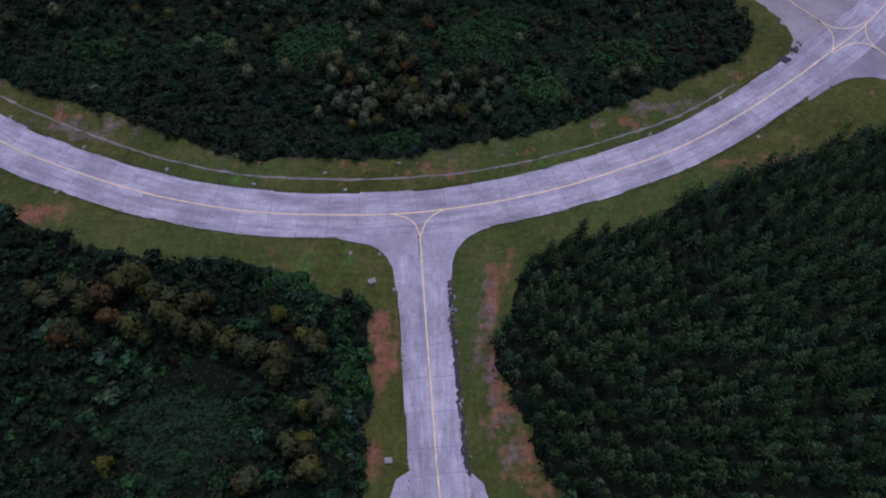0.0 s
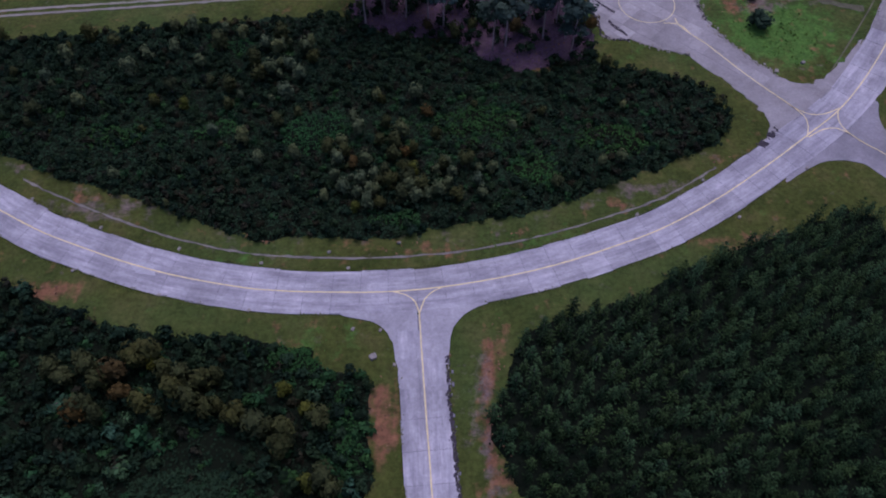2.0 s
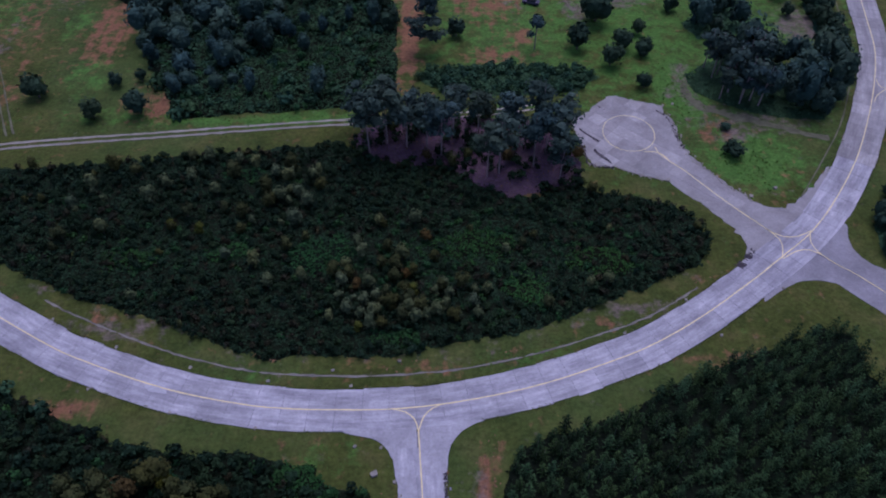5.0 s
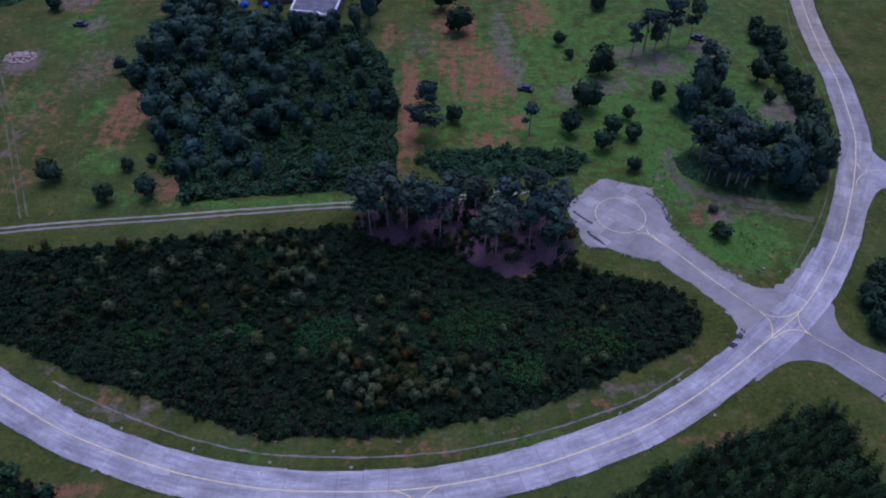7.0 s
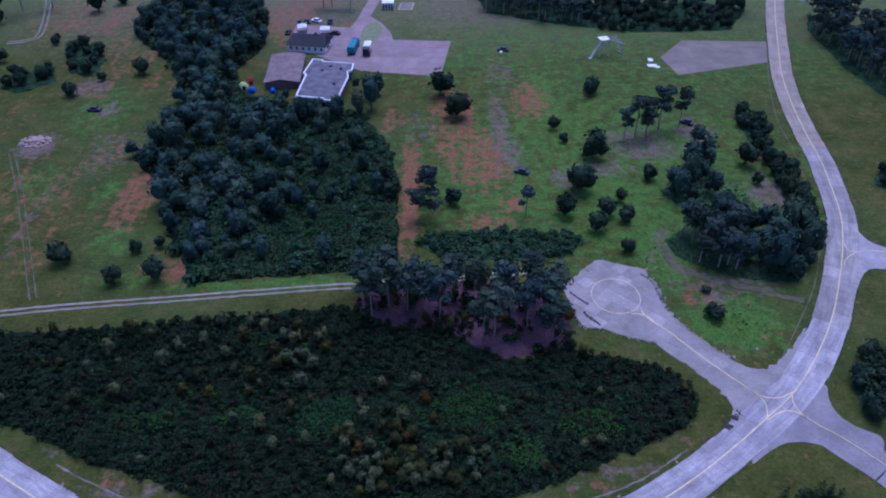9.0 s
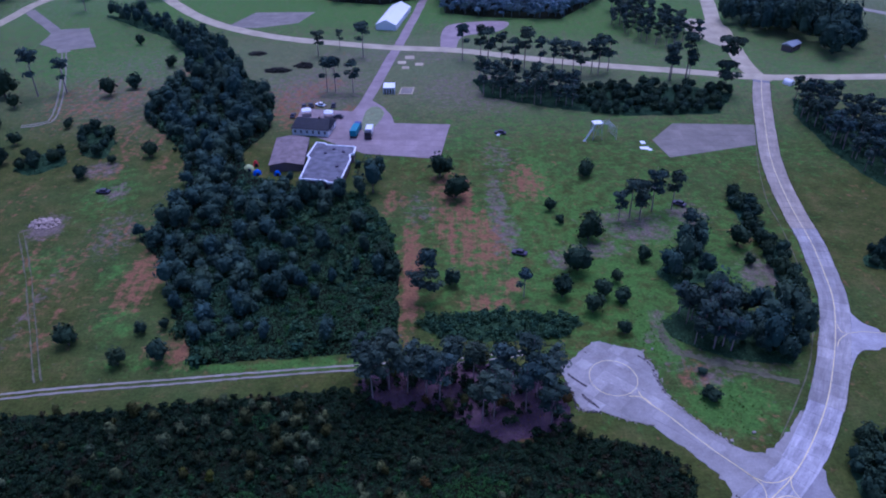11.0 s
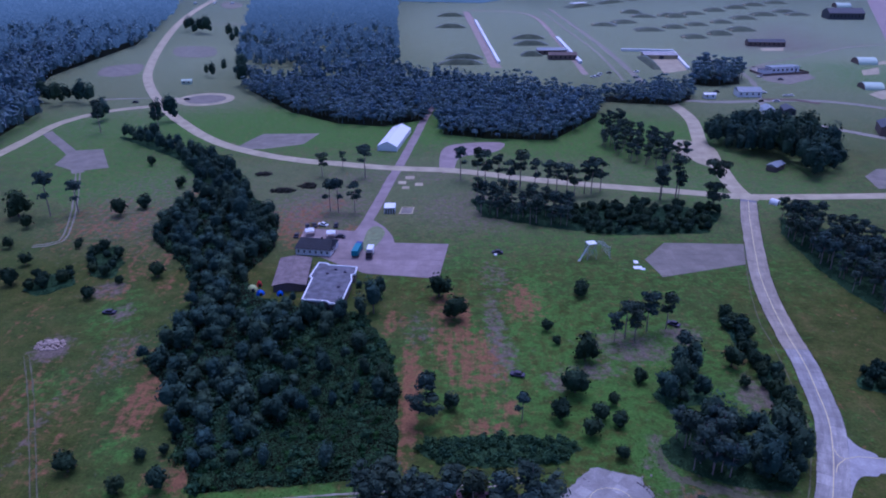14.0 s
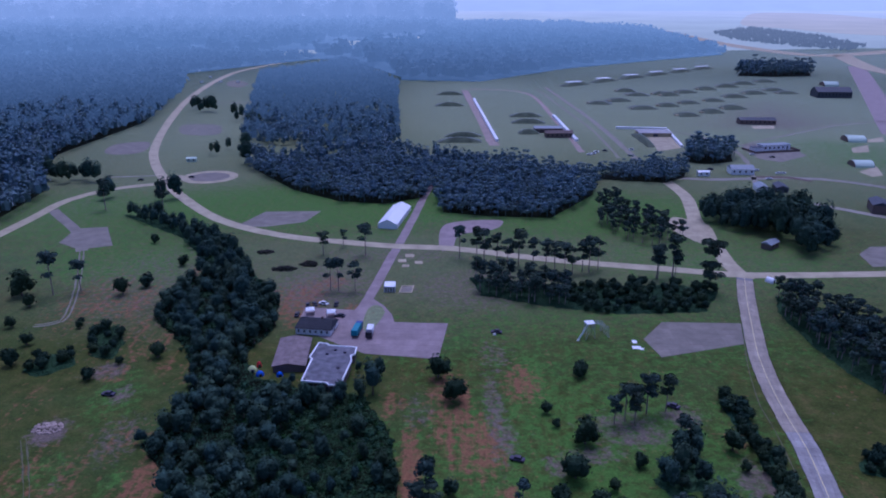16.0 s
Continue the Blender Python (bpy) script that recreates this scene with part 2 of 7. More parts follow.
def part(name, bm, material, parent, label=""):
    me = bpy.data.meshes.new(name)
    bmesh.ops.recalc_face_normals(bm, faces=bm.faces)
    bm.to_mesh(me)
    bm.free()
    me.materials.append(material)
    me.polygons.foreach_set("use_smooth", np.zeros(len(me.polygons), dtype=bool))
    ob = new(name, me)
    ob.parent = parent
    return tagged(ob, label)


def thing(name, x, y, z=0.0, turn=0.0, label="", category="", group="", kind=""):
    ob = new(name)
    ob.empty_display_size = 0.2
    ob.matrix_basis = pose(x, y, z, 0, 0, turn)
    return tagged(ob, label, category, group, kind)


def box(x0, x1, y0, y1, z0, z1, bevel=0.0, bm=None):
    own = bmesh.new()
    bmesh.ops.create_cube(own, size=1.0, matrix=Matrix.LocRotScale(((x0 + x1) / 2, (y0 + y1) / 2, (z0 + z1) / 2), None, (x1 - x0, y1 - y0, z1 - z0)))
    if bevel:
        bmesh.ops.bevel(own, geom=own.edges[:], offset=bevel, segments=2, affect="EDGES", profile=0.5)
    if bm is None:
        return own
    me = bpy.data.meshes.new("tmp")
    own.to_mesh(me)
    own.free()
    bm.from_mesh(me)
    bpy.data.meshes.remove(me)
    return bm


def tube(bm, a, b, r0, r1, n=6):
    a, b = Vector(a), Vector(b)
    q = (b - a).to_track_quat("Z", "Y").to_matrix()
    rings = []
    for p, r in ((a, r0), (b, r1)):
        rings.append([bm.verts.new(p + q @ Vector((r * math.cos(k * math.tau / n), r * math.sin(k * math.tau / n), 0))) for k in range(n)])
    for k in range(n):
        bm.faces.new((rings[0][k], rings[0][(k + 1) % n], rings[1][(k + 1) % n], rings[1][k]))
    bm.faces.new(rings[1])
    bm.faces.new(rings[0][::-1])
    return bm


def prism(outline, z0, z1):
    bm = bmesh.new()
    lo = [bm.verts.new((x, y, z0)) for x, y in outline]
    hi = [bm.verts.new((x, y, z1)) for x, y in outline]
    n = len(outline)
    for k in range(n):
        bm.faces.new((lo[k], lo[(k + 1) % n], hi[(k + 1) % n], hi[k]))
    top = bm.faces.new(hi)
    bm.faces.new(lo[::-1])
    bmesh.ops.triangulate(bm, faces=[f for f in bm.faces if len(f.verts) > 4])
    return bm


def spline(pts, step=3.0, closed=False):
    """A smooth line through a few points, with about even steps."""
    p = np.array(pts, dtype=float)
    n = len(p)
    out = []
    for k in range(n if closed else n - 1):
        if closed:
            a, b, c, d = p[(k - 1) % n], p[k], p[(k + 1) % n], p[(k + 2) % n]
        else:
            a, b, c, d = p[max(k - 1, 0)], p[k], p[k + 1], p[min(k + 2, n - 1)]
        m = max(2, int(np.linalg.norm(c - b) / step))
        for t in np.arange(m) / m:
            out.append(0.5 * (2 * b + (c - a) * t + (2 * a - 5 * b + 4 * c - d) * t * t + (3 * b - a - 3 * c + d) * t ** 3))
    if not closed:
        out.append(p[-1])
    return np.array(out)


def offsets(line):
    """The unit sideways direction (to the right) along a line."""
    d = np.gradient(line, axis=0)
    d /= np.linalg.norm(d, axis=1)[:, None] + 1e-9
    return np.stack([d[:, 1], -d[:, 0]], 1)


def ribbon(name, pts, width, z, material, step=3.0, ragged=0.0, depth=0.25, parent=None, side=0.0):
    line = spline(pts, step)
    s = offsets(line)
    rng = np.random.default_rng(len(line))
    w = np.broadcast_to(np.asarray(width, dtype=float), (len(line),)) if np.ndim(width) == 0 else np.interp(np.linspace(0, 1, len(line)), np.linspace(0, 1, len(width)), width)
    l0 = line + s * (side - w / 2 + rng.normal(0, ragged, len(line)))[:, None]
    r0 = line + s * (side + w / 2 + rng.normal(0, ragged, len(line)))[:, None]
    n = len(line)
    V = np.zeros((n, 4, 3))
    V[:, 0, :2], V[:, 1, :2], V[:, 2, :2], V[:, 3, :2] = l0, l0, r0, r0
    V[:, 0, 2], V[:, 1, 2], V[:, 2, 2], V[:, 3, 2] = z - depth, z, z, z - depth
    i = np.arange(n - 1)[:, None] * 4
    F = np.concatenate([i + np.array([[k, k + 1, k + 5, k + 4]]) for k in range(3)])
    ob = new(name, np_mesh(name, V.reshape(-1, 3), F, material))
    ob.parent = parent
    return ob


def frayed(outline, amount, step=0.9):
    """An outline with crumbled edges: many short, uneven pieces."""
    rng = np.random.default_rng(len(outline))
    p = np.array(outline, dtype=float)
    out = []
    for a, b in zip(p, np.roll(p, -1, 0)):
        m = max(1, int(np.linalg.norm(b - a) / step))
        out += [a + (b - a) * k / m for k in range(m)]
    out = np.array(out)
    return [tuple(q) for q in out + rng.normal(0, amount, out.shape) * (rng.uniform(size=(len(out), 1)) < 0.7)]


PAVED = []


def pavement(name, outline, z, material, smooth=True, ragged=0.0, depth=0.3):
    o = spline(outline, 2.0, True) if smooth else np.array(outline, dtype=float)
    if ragged:
        o = o + np.random.default_rng(len(o)).normal(0, ragged, o.shape)
    PAVED.append([tuple(p) for p in o])
    flat = geometry.delaunay_2d_cdt([Vector(p) for p in o], [], [list(range(len(o)))], 1, 1e-4)
    bm = bmesh.new()
    hi = [bm.verts.new((v.x, v.y, z)) for v in flat[0]]
    for f in flat[2]:
        bm.faces.new([hi[k] for k in f])
    for e in [e for e in bm.edges if len(e.link_faces) == 1]:
        a, b = e.verts
        c, d = (bm.verts.new((v.co.x, v.co.y, z - depth)) for v in (b, a))
        bm.faces.new((a, b, c, d))
    return part(name, bm, material, None)


def inside(poly, pts):
    p = np.array(poly)
    x, y = pts[:, 0], pts[:, 1]
    hit = np.zeros(len(pts), dtype=bool)
    j = len(p) - 1
    for i in range(len(p)):
        c = (p[i, 1] > y) != (p[j, 1] > y)
        hit ^= c & (x < (p[j, 0] - p[i, 0]) * (y - p[i, 1]) / (p[j, 1] - p[i, 1] + 1e-12) + p[i, 0])
        j = i
    return hit


def scatter(poly, spacing, rng, jitter=0.45):
    """Uneven places inside an outline, about evenly apart."""
    p = np.array(poly)
    xs = np.arange(p[:, 0].min(), p[:, 0].max() + spacing, spacing)
    ys = np.arange(p[:, 1].min(), p[:, 1].max() + spacing, spacing * 0.87)
    gx, gy = np.meshgrid(xs, ys)
    gx = gx + (np.arange(len(ys)) % 2)[:, None] * spacing / 2
    q = np.stack([gx.ravel(), gy.ravel()], 1) + rng.uniform(-jitter, jitter, (gx.size, 2)) * spacing
    return q[inside(poly, q)]


def cards(points, normals, size, rng, long=1.1):
    """Small four-cornered leaves or sprays at the points, facing the normals."""
    n = len(points)
    r = rng.normal(size=(n, 3))
    u = np.cross(normals, r)
    u /= np.linalg.norm(u, axis=1)[:, None] + 1e-9
    v = np.cross(normals, u)
    v /= np.linalg.norm(v, axis=1)[:, None] + 1e-9
    s = (size * rng.uniform(0.6, 1.3, n))[:, None]
    lift = normals * s * 0.25
    V = np.stack([points - u * s * long, points - v * s * 0.7 + lift, points + u * s * long, points + v * s * 0.7 + lift], 1)
    F = np.arange(n * 4).reshape(n, 4)
    return V.reshape(-1, 3), F


def core(centre, radii, rng, n=2):
    """The leafy inside of a lobe: an uneven, closed, rounded form of n x n x 6 faces."""
    t = np.linspace(-1, 1, n + 1)
    V, F = [], []
    for ax in range(3):
        for sg in (-1, 1):
            a, b = np.meshgrid(t, t)
            q = np.zeros((a.size, 3))
            q[:, ax], q[:, (ax + 1) % 3], q[:, (ax + 2) % 3] = sg, a.ravel() * sg, b.ravel()
            q /= np.linalg.norm(q, axis=1)[:, None]
            i = (np.arange(n)[:, None] * (n + 1) + np.arange(n)).ravel() + len(V) * (n + 1) ** 2
            F.append(np.stack([i, i + 1, i + n + 2, i + n + 1], 1))
            V.append(q)
    V = np.concatenate(V)
    wob = 1 + 0.22 * np.sin(V @ rng.normal(0, 3.5, 3) + rng.uniform(0, 6)) * np.cos(V @ rng.normal(0, 3.5, 3))
    return V * wob[:, None] * np.array(radii) + np.array(centre), np.concatenate(F)


def stack(parts):
    VV, FF, at = [], [], 0
    for V, F in parts:
        VV.append(V)
        FF.append(F + at)
        at += len(V)
    return np.concatenate(VV), np.concatenate(FF)


def round_crown(rng, r, z0, z1, lobes, leaves, size, fill=0.6, main=0.78, fine=2):
    """A rounded, uneven crown: several lobes, each a leafy core with loose leaves round it."""
    P, N, cores = [], [], []
    h = (z1 - z0) / 2
    for k in range(lobes):
        a = rng.uniform(0, math.tau)
        d = r * rng.uniform(0.3, 0.58) if k else 0
        rr = r * rng.uniform(0.38, 0.58) if k else r * main
        c = np.array([d * math.cos(a), d * math.sin(a), z0 + h + h * (rng.uniform(-0.6, 0.3) if k else (-0.12 if z0 < 0.2 else 0.1))])
        rad = np.array([rr, rr, min(rr * h / r * 1.2, c[2] - z0 + 0.1)])
        cores.append(core(c, rad * fill, rng, fine if not k or leaves > 255 else 1))
        n = rng.normal(size=(leaves // lobes, 3))
        n /= np.linalg.norm(n, axis=1)[:, None]
        n[:, 2] = np.where(n[:, 2] < -0.4, -n[:, 2], n[:, 2])
        P.append(c + n * rad * rng.uniform(0.72, 1.1, (len(n), 1)))
        N.append(n + rng.normal(0, 0.28, n.shape))
    P, N = np.concatenate(P), np.concatenate(N)
    N /= np.linalg.norm(N, axis=1)[:, None]
    return stack(cores + [cards(P, N, size, rng)])


def conifer_crown(rng, r, z0, z1, whorls, arms, size):
    """A young conifer: whorls of drooping arms, each with sprays of needles."""
    P, N = [], []
    for k in range(whorls):
        f = k / (whorls - 1)
        z = z0 + (z1 - z0) * f
        rad = r * (1 - f) ** 0.75 + 0.15
        a0 = rng.uniform(0, math.tau)
        for j in range(arms):
            a = a0 + math.tau * j / arms + rng.normal(0, 0.12)
            m = max(2, int(rad / (size * 1.1)))
            t = (np.arange(m) + 1) / m
            L = rad * rng.uniform(0.75, 1.1)
            x, y = np.cos(a) * L * t, np.sin(a) * L * t
            q = np.stack([x, y, z + 0.35 * t * (0.5 + f) - 0.25 * t * t], 1)
            P.append(q + rng.normal(0, size * 0.2, q.shape))
            N.append(np.stack([np.cos(a) * 0.3 * np.ones(m), np.sin(a) * 0.3 * np.ones(m), np.ones(m)], 1) + rng.normal(0, 0.25, (m, 3)))
    P, N = np.concatenate(P), np.concatenate(N)
    N /= np.linalg.norm(N, axis=1)[:, None]
    return cards(P, N, size, rng)


def pine_crown(rng, r, z0, z1, plates, leaves, size, full=1.0):
    """A tall pine's flat-topped crown: separate tufted plates of needles, with gaps."""
    P, N, cores = [], [], []
    for k in range(plates):
        a, d = rng.uniform(0, math.tau), r * 0.7 * math.sqrt(rng.uniform())
        z = z0 + (z1 - z0) * rng.uniform(0.1, 0.95)
        rr = r * rng.uniform(0.3, 0.5) * full
        n = rng.normal(size=(leaves // plates, 3))
        n /= np.linalg.norm(n, axis=1)[:, None]
        n[:, 2] = np.abs(n[:, 2]) - 0.2
        c = np.array([d * math.cos(a), d * math.sin(a), z])
        cores.append(core(c, np.array([rr, rr, rr * 0.5]) * 0.75, rng, 1))
        P.append(c + n * np.array([rr, rr, rr * 0.55]))
        N.append(n + np.array([0, 0, 0.4]) + rng.normal(0, 0.26, n.shape))
    P, N = np.concatenate(P), np.concatenate(N)
    N /= np.linalg.norm(N, axis=1)[:, None]
    return stack(cores + [cards(P, N, size, rng)])


def trunk_mesh(rng, height, r, limbs, spread):
    bm = bmesh.new()
    lean = Vector((rng.normal(0, 0.02), rng.normal(0, 0.02), 1)) * height
    tube(bm, (0, 0, -0.2), lean * 0.55, r, r * 0.7, 6)
    tube(bm, lean * 0.54, lean, r * 0.7, r * 0.25, 5)
    for k in range(limbs):
        f = rng.uniform(0.5, 0.9)
        a = rng.uniform(0, math.tau)
        s = lean * f
        tube(bm, s, s + Vector((math.cos(a), math.sin(a), 0.55)) * spread * rng.uniform(0.5, 0.9), r * 0.4, r * 0.12, 3)
    return bm


# ---- ground: one sheet to the horizon ----
# covers: x, y, half length east, half length north, strength
# verges and the near heath
RUST = [(3.1, 110.1, 15.7, 4.4, 0.4), (17.9, 100.7, 6.9, 4.8, 0.5), (-61.3, 124.7, 5.2, 6.1, 0.4), (57.2, 113.2, 4.9, 4.5, 0.35), (-59.2, 121.7, 2.6, 3.9, 0.6), (7, 40.8, 1.8, 4.8, 0.35), (-56.8, 50.9, 4.6, 1.8, 0.5), (-7.2, 32.3, 1.5, 5.5, 0.7), (45, 59.2, 4.8, 1.4, 0.4), (10.1, 17.3, 2.6, 2.5, 0.4), (6.8, 25.8, 1.3, 4.8, 0.5), (-1.9, 58.3, 5.5, 1, 0.4), (-8.3, 18.2, 0.6, 1.9, 0.6)]
# open heath
RUST += [(5.7, 180.3, 7.4, 14.7, 0.5), (13.6, 170.8, 6.3, 15, 0.55), (11.5, 166.4, 8, 11.4, 0.5), (3.9, 200.5, 5.7, 12, 0.5), (-7.2, 154.2, 2.7, 23.8, 0.75), (29, 206.3, 5, 11.6, 0.55), (29.1, 202.8, 5.7, 7.3, 0.5), (88.1, 171.6, 6.3, 6, 0.3), (13.4, 141.1, 7, 3.3, 0.5), (-14.2, 192, 2.6, 8.7, 0.5), (9.2, 199.7, 1.8, 8.2, 0.7), (19.2, 148.6, 4.2, 3.3, 0.5), (-10.5, 193.3, 2.1, 3.6, 0.5)]
# western heath
RUST += [(-113.6, 249.4, 12.8, 31.5, 0.19), (-142.1, 277.8, 14, 24.7, 0.32), (-57.8, 273.9, 9.2, 21.2, 0.5), (-100, 144.5, 11.6, 14.3, 0.22), (-124.3, 273.9, 4.7, 18.5, 0.48), (-77.8, 152.2, 5.2, 14.2, 0.56), (-91.3, 174.7, 8, 9.2, 0.26), (-112.2, 157.7, 4.5, 16.2, 0.28), (-53.4, 283.1, 7.1, 8.9, 0.6), (-113, 248.3, 4.4, 13.2, 0.34), (-45.3, 294.8, 7.3, 6.8, 0.5), (-98.8, 157.6, 4.5, 10.8, 0.26), (-128.9, 194.7, 4.3, 10.6, 0.22), (-94.1, 129.1, 6.6, 6.3, 0.26), (-111.4, 303.7, 3.8, 10.9, 0.48), (-101.3, 235.6, 4.2, 9.7, 0.34), (-108, 230.9, 4.1, 9.4, 0.34), (-110.5, 213.3, 5.8, 6.3, 0.34), (-138.3, 268.1, 5.8, 5.9, 0.48)]
RUST += [(-68.7, 277, 3.3, 8.6, 0.5), (-42.1, 165.4, 3.1, 8.6, 0.3), (-84.9, 215.1, 2.4, 10.6, 0.34), (-33.8, 264.8, 3.1, 6.9, 0.5), (-93.4, 217.3, 3, 6.5, 0.34)]
RUST += [(x, y, 1.3, 1.3, 0.5) for x, y in spline([(7.3, 43.2), (6, 34.5), (6.5, 28.6), (8.4, 22.9), (10, 17.3)], 1.6)]
LUSH = [(50.7, 138.9, 4.8, 11.6, 0.6), (-65.9, 118.9, 17.6, 2.7, 0.4), (63.4, 102, 7, 6.5, 0.4), (-77.1, 133.3, 5.4, 6.6, 0.45), (40.7, 130.1, 8, 4.3, 0.4), (17.2, 59.2, 15.9, 1.3, 0.3), (-27.2, 120.5, 10.2, 1.9, 0.5), (-0.5, 134.8, 4.1, 4.4, 0.3), (-16.5, 43.6, 4.4, 2.5, 0.3), (-30.1, 56.4, 11, 0.8, 0.35)]
LUSH += [(-111.3, 451.5, 52.3, 41.5, 0.3), (95.1, 358.5, 46.1, 28.2, 0.35), (-50, 369.7, 58.9, 19.6, 0.4), (-193, 361.7, 23.1, 38, 0.4), (111.6, 275, 18.6, 24.5, 0.3), (49.4, 216.1, 14.8, 24.9, 0.3), (-102.8, 198, 10.4, 18.2, 0.4), (30.8, 183.1, 6.6, 19.8, 0.4), (47.1, 156.3, 8.9, 13.4, 0.42), (15.6, 152.7, 8.8, 13, 0.42), (37.7, 204.3, 5.3, 19.1, 0.5), (84.6, 186, 8.3, 11.8, 0.42), (-106.3, 157.6, 8.9, 10.8, 0.35), (-86, 154.8, 2.9, 6.6, 0.5)]
BARE = [(56.4, 179, 11.4, 8, 0.45), (-92.9, 174.7, 6.4, 12.3, 0.35), (18.6, 186.6, 3, 23.7, 0.5), (59.6, 174.9, 10.4, 6.1, 0.5), (21.3, 224.8, 5.7, 10.9, 0.35), (-5.6, 188.5, 5, 10.2, 0.3), (75.6, 184.2, 6.4, 6.5, 0.5), (64.9, 117.8, 15.1, 2.7, 0.35), (-100.9, 140.2, 1.7, 23.4, 0.3), (-112.2, 215.4, 5.9, 6.4, 0.5), (44.5, 165.2, 8, 3.8, 0.5), (-114.4, 178.6, 4.8, 6.3, 0.75), (87.6, 154.7, 3.7, 7.9, 0.55), (21.1, 174.1, 2.6, 10, 0.5), (84.1, 151.6, 3.8, 6.8, 0.5), (-52.6, 65.7, 9.8, 2.2, 0.4), (-101.4, 199.3, 3.7, 5.7, 0.5), (33.9, 160.7, 3.9, 4.5, 0.5), (54.1, 132.9, 2.6, 5.8, 0.5)]
BARE += [(33, 69.3, 9.1, 1.5, 0.4), (60.9, 113.5, 4.9, 2.4, 0.5), (4.7, 36, 2, 5.4, 0.35)]
BARE += [(x, y, 2, 2, 0.42) for x, y in spline([(50.7, 126.9), (57.1, 121.8), (65.9, 117.2), (72.6, 114.8)], 2.6)]
BARE += [(x, y, 1.4, 1.4, 0.45) for x, y in spline([(5.2, 40.8), (4.8, 33), (5.7, 27.2), (8.1, 18.4)], 2.0)]
BARE += [(-48, 290, 24, 30, 0.42), (18, 288, 28, 24, 0.4), (-20, 330, 40, 12, 0.36), (-120, 300, 40, 50, 0.32), (376, 760, 60, 70, 0.6), (318, 709, 50, 50, 0.6), (250, 560, 60, 40, 0.35)]
LUSH += [(44, 165, 55, 50, 0.5), (60, 235, 90, 40, 0.38), (140, 330, 70, 60, 0.4), (-60, 420, 150, 50, 0.62), (90, 400, 90, 50, 0.58), (-190, 400, 60, 60, 0.5), (-150, 330, 50, 40, 0.5), (330, 560, 70, 60, 0.5)]
VERGE_PATH = [(-65.7, 71.4), (-56.2, 66.7), (-42.8, 61.2), (-30.3, 57.8), (-22.3, 56.9), (-10.5, 56.6), (1.3, 57.5), (9.3, 59), (17.4, 61.2), (25.7, 64.1), (34.4, 67.7), (43.7, 73.6)]
BARE += [(x - 2, y + 2.2, 5.0, 1.5, 0.2) for x, y in VERGE_PATH]
RUST += [(x + 2, y + 1.8, 3.0, 0.9, 0.3) for x, y in VERGE_PATH[1::2]]
LUSH += [(-40, 117.8, 26, 1.6, 0.75), (62, 105, 10, 8, 0.75), (52, 128, 6, 12, 0.75), (46, 150, 10, 14, 0.65), (33, 205, 6, 26, 0.6)]
# pale dry grass of the open airfield, lightened further to stand in for haze
DRY_HAZED = [(0, 320, 190, 60, 0.4), (0, 420, 260, 80, 0.3), (300, 780, 320, 300, 1.0), (60, 800, 130, 300, 1.0), (-230, 850, 150, 380, 1.0), (300, 470, 160, 70, 0.45), (900, 1500, 900, 420, 1.0), (-180, 520, 110, 90, 0.6), (1200, 3600, 2600, 1600, 1.0), (620, 560, 160, 200, 0.6)]


def cover(pts, blobs):
    out = np.zeros(len(pts))
    for x, y, a, b, s in blobs:
        q = np.hypot((pts[:, 0] - x) / a, (pts[:, 1] - y) / b)
        out = np.maximum(out, s * np.clip(1.6 - q, 0, 1))
    return out


def build_ground():
    far = np.array([130, 180, 260, 380, 560, 900, 1500, 2600, 5000.0])
    xs = np.concatenate([-80 - far[::-1], np.arange(-200, 200, 2.0)[1:], 200 + far])
    xs = np.unique(np.concatenate([-(200 + far[2:])[::-1], np.arange(-200, 201, 2.0), 200 + far]))
    ys = np.unique(np.concatenate([-(20 + far[::-1]), np.arange(-20, 321, 2.0), np.arange(326, 700, 8.0), 700 + far, [6500.0]]))
    gx, gy = np.meshgrid(xs, ys)
    q = np.stack([gx.ravel(), gy.ravel()], 1)
    V = np.concatenate([q, np.zeros((len(q), 1))], 1)
    nx, ny = len(xs), len(ys)
    i = (np.arange(ny - 1)[:, None] * nx + np.arange(nx - 1)).ravel()
    F = np.stack([i, i + 1, i + nx + 1, i + nx], 1)
    me = np_mesh("ground", V, F, GRASS, True)
    c = np.stack([cover(q, RUST), cover(q, LUSH), cover(q, BARE), cover(q, DRY_HAZED)], 1)
    me.color_attributes.new("cover", "FLOAT_COLOR", "POINT").data.foreach_set("color", c.astype(np.float32).ravel())
    return tagged(new("ground", me), "rough olive-green heath grass with bracken patches", "ground", kind="structure")


build_ground()

# ---- roads ----
MAIN = [(-82.5, 74.1), (-63.4, 63.2), (-54.2, 59), (-41.5, 54.5), (-29.4, 51.8), (-21.7, 51), (-14, 50.8), (-7.1, 50.9), (0.5, 51.7), (9, 53.3), (16.9, 55.4), (25, 58.3), (33.5, 61.9), (42.5, 67.2), (52.4, 74.3), (59.8, 80.1), (67.2, 86.2), (74.2, 94.1), (82.2, 105.1), (89.4, 117.6), (95.6, 130.1), (100.5, 142.3), (103.5, 154.7), (106.3, 168.6), (108.2, 184.4), (111.1, 202.3), (115.7, 222.9), (123.1, 246.7), (132.3, 274.8), (140.5, 297.5)]
BRANCH = [(-3, 53.6), (-3, 47.3), (-2.4, 39.2), (-1.8, 31.5), (-1.2, 24.5), (-0.7, 17.9), (-0.3, 14.1), (3.9, -25.7), (8.1, -65.5)]


def road(name, pts, width, z, material, label, ragged=0.1, step=3.0):
    return tagged(ribbon(name, pts, width, z, material, step, ragged), label, "road", kind="structure")


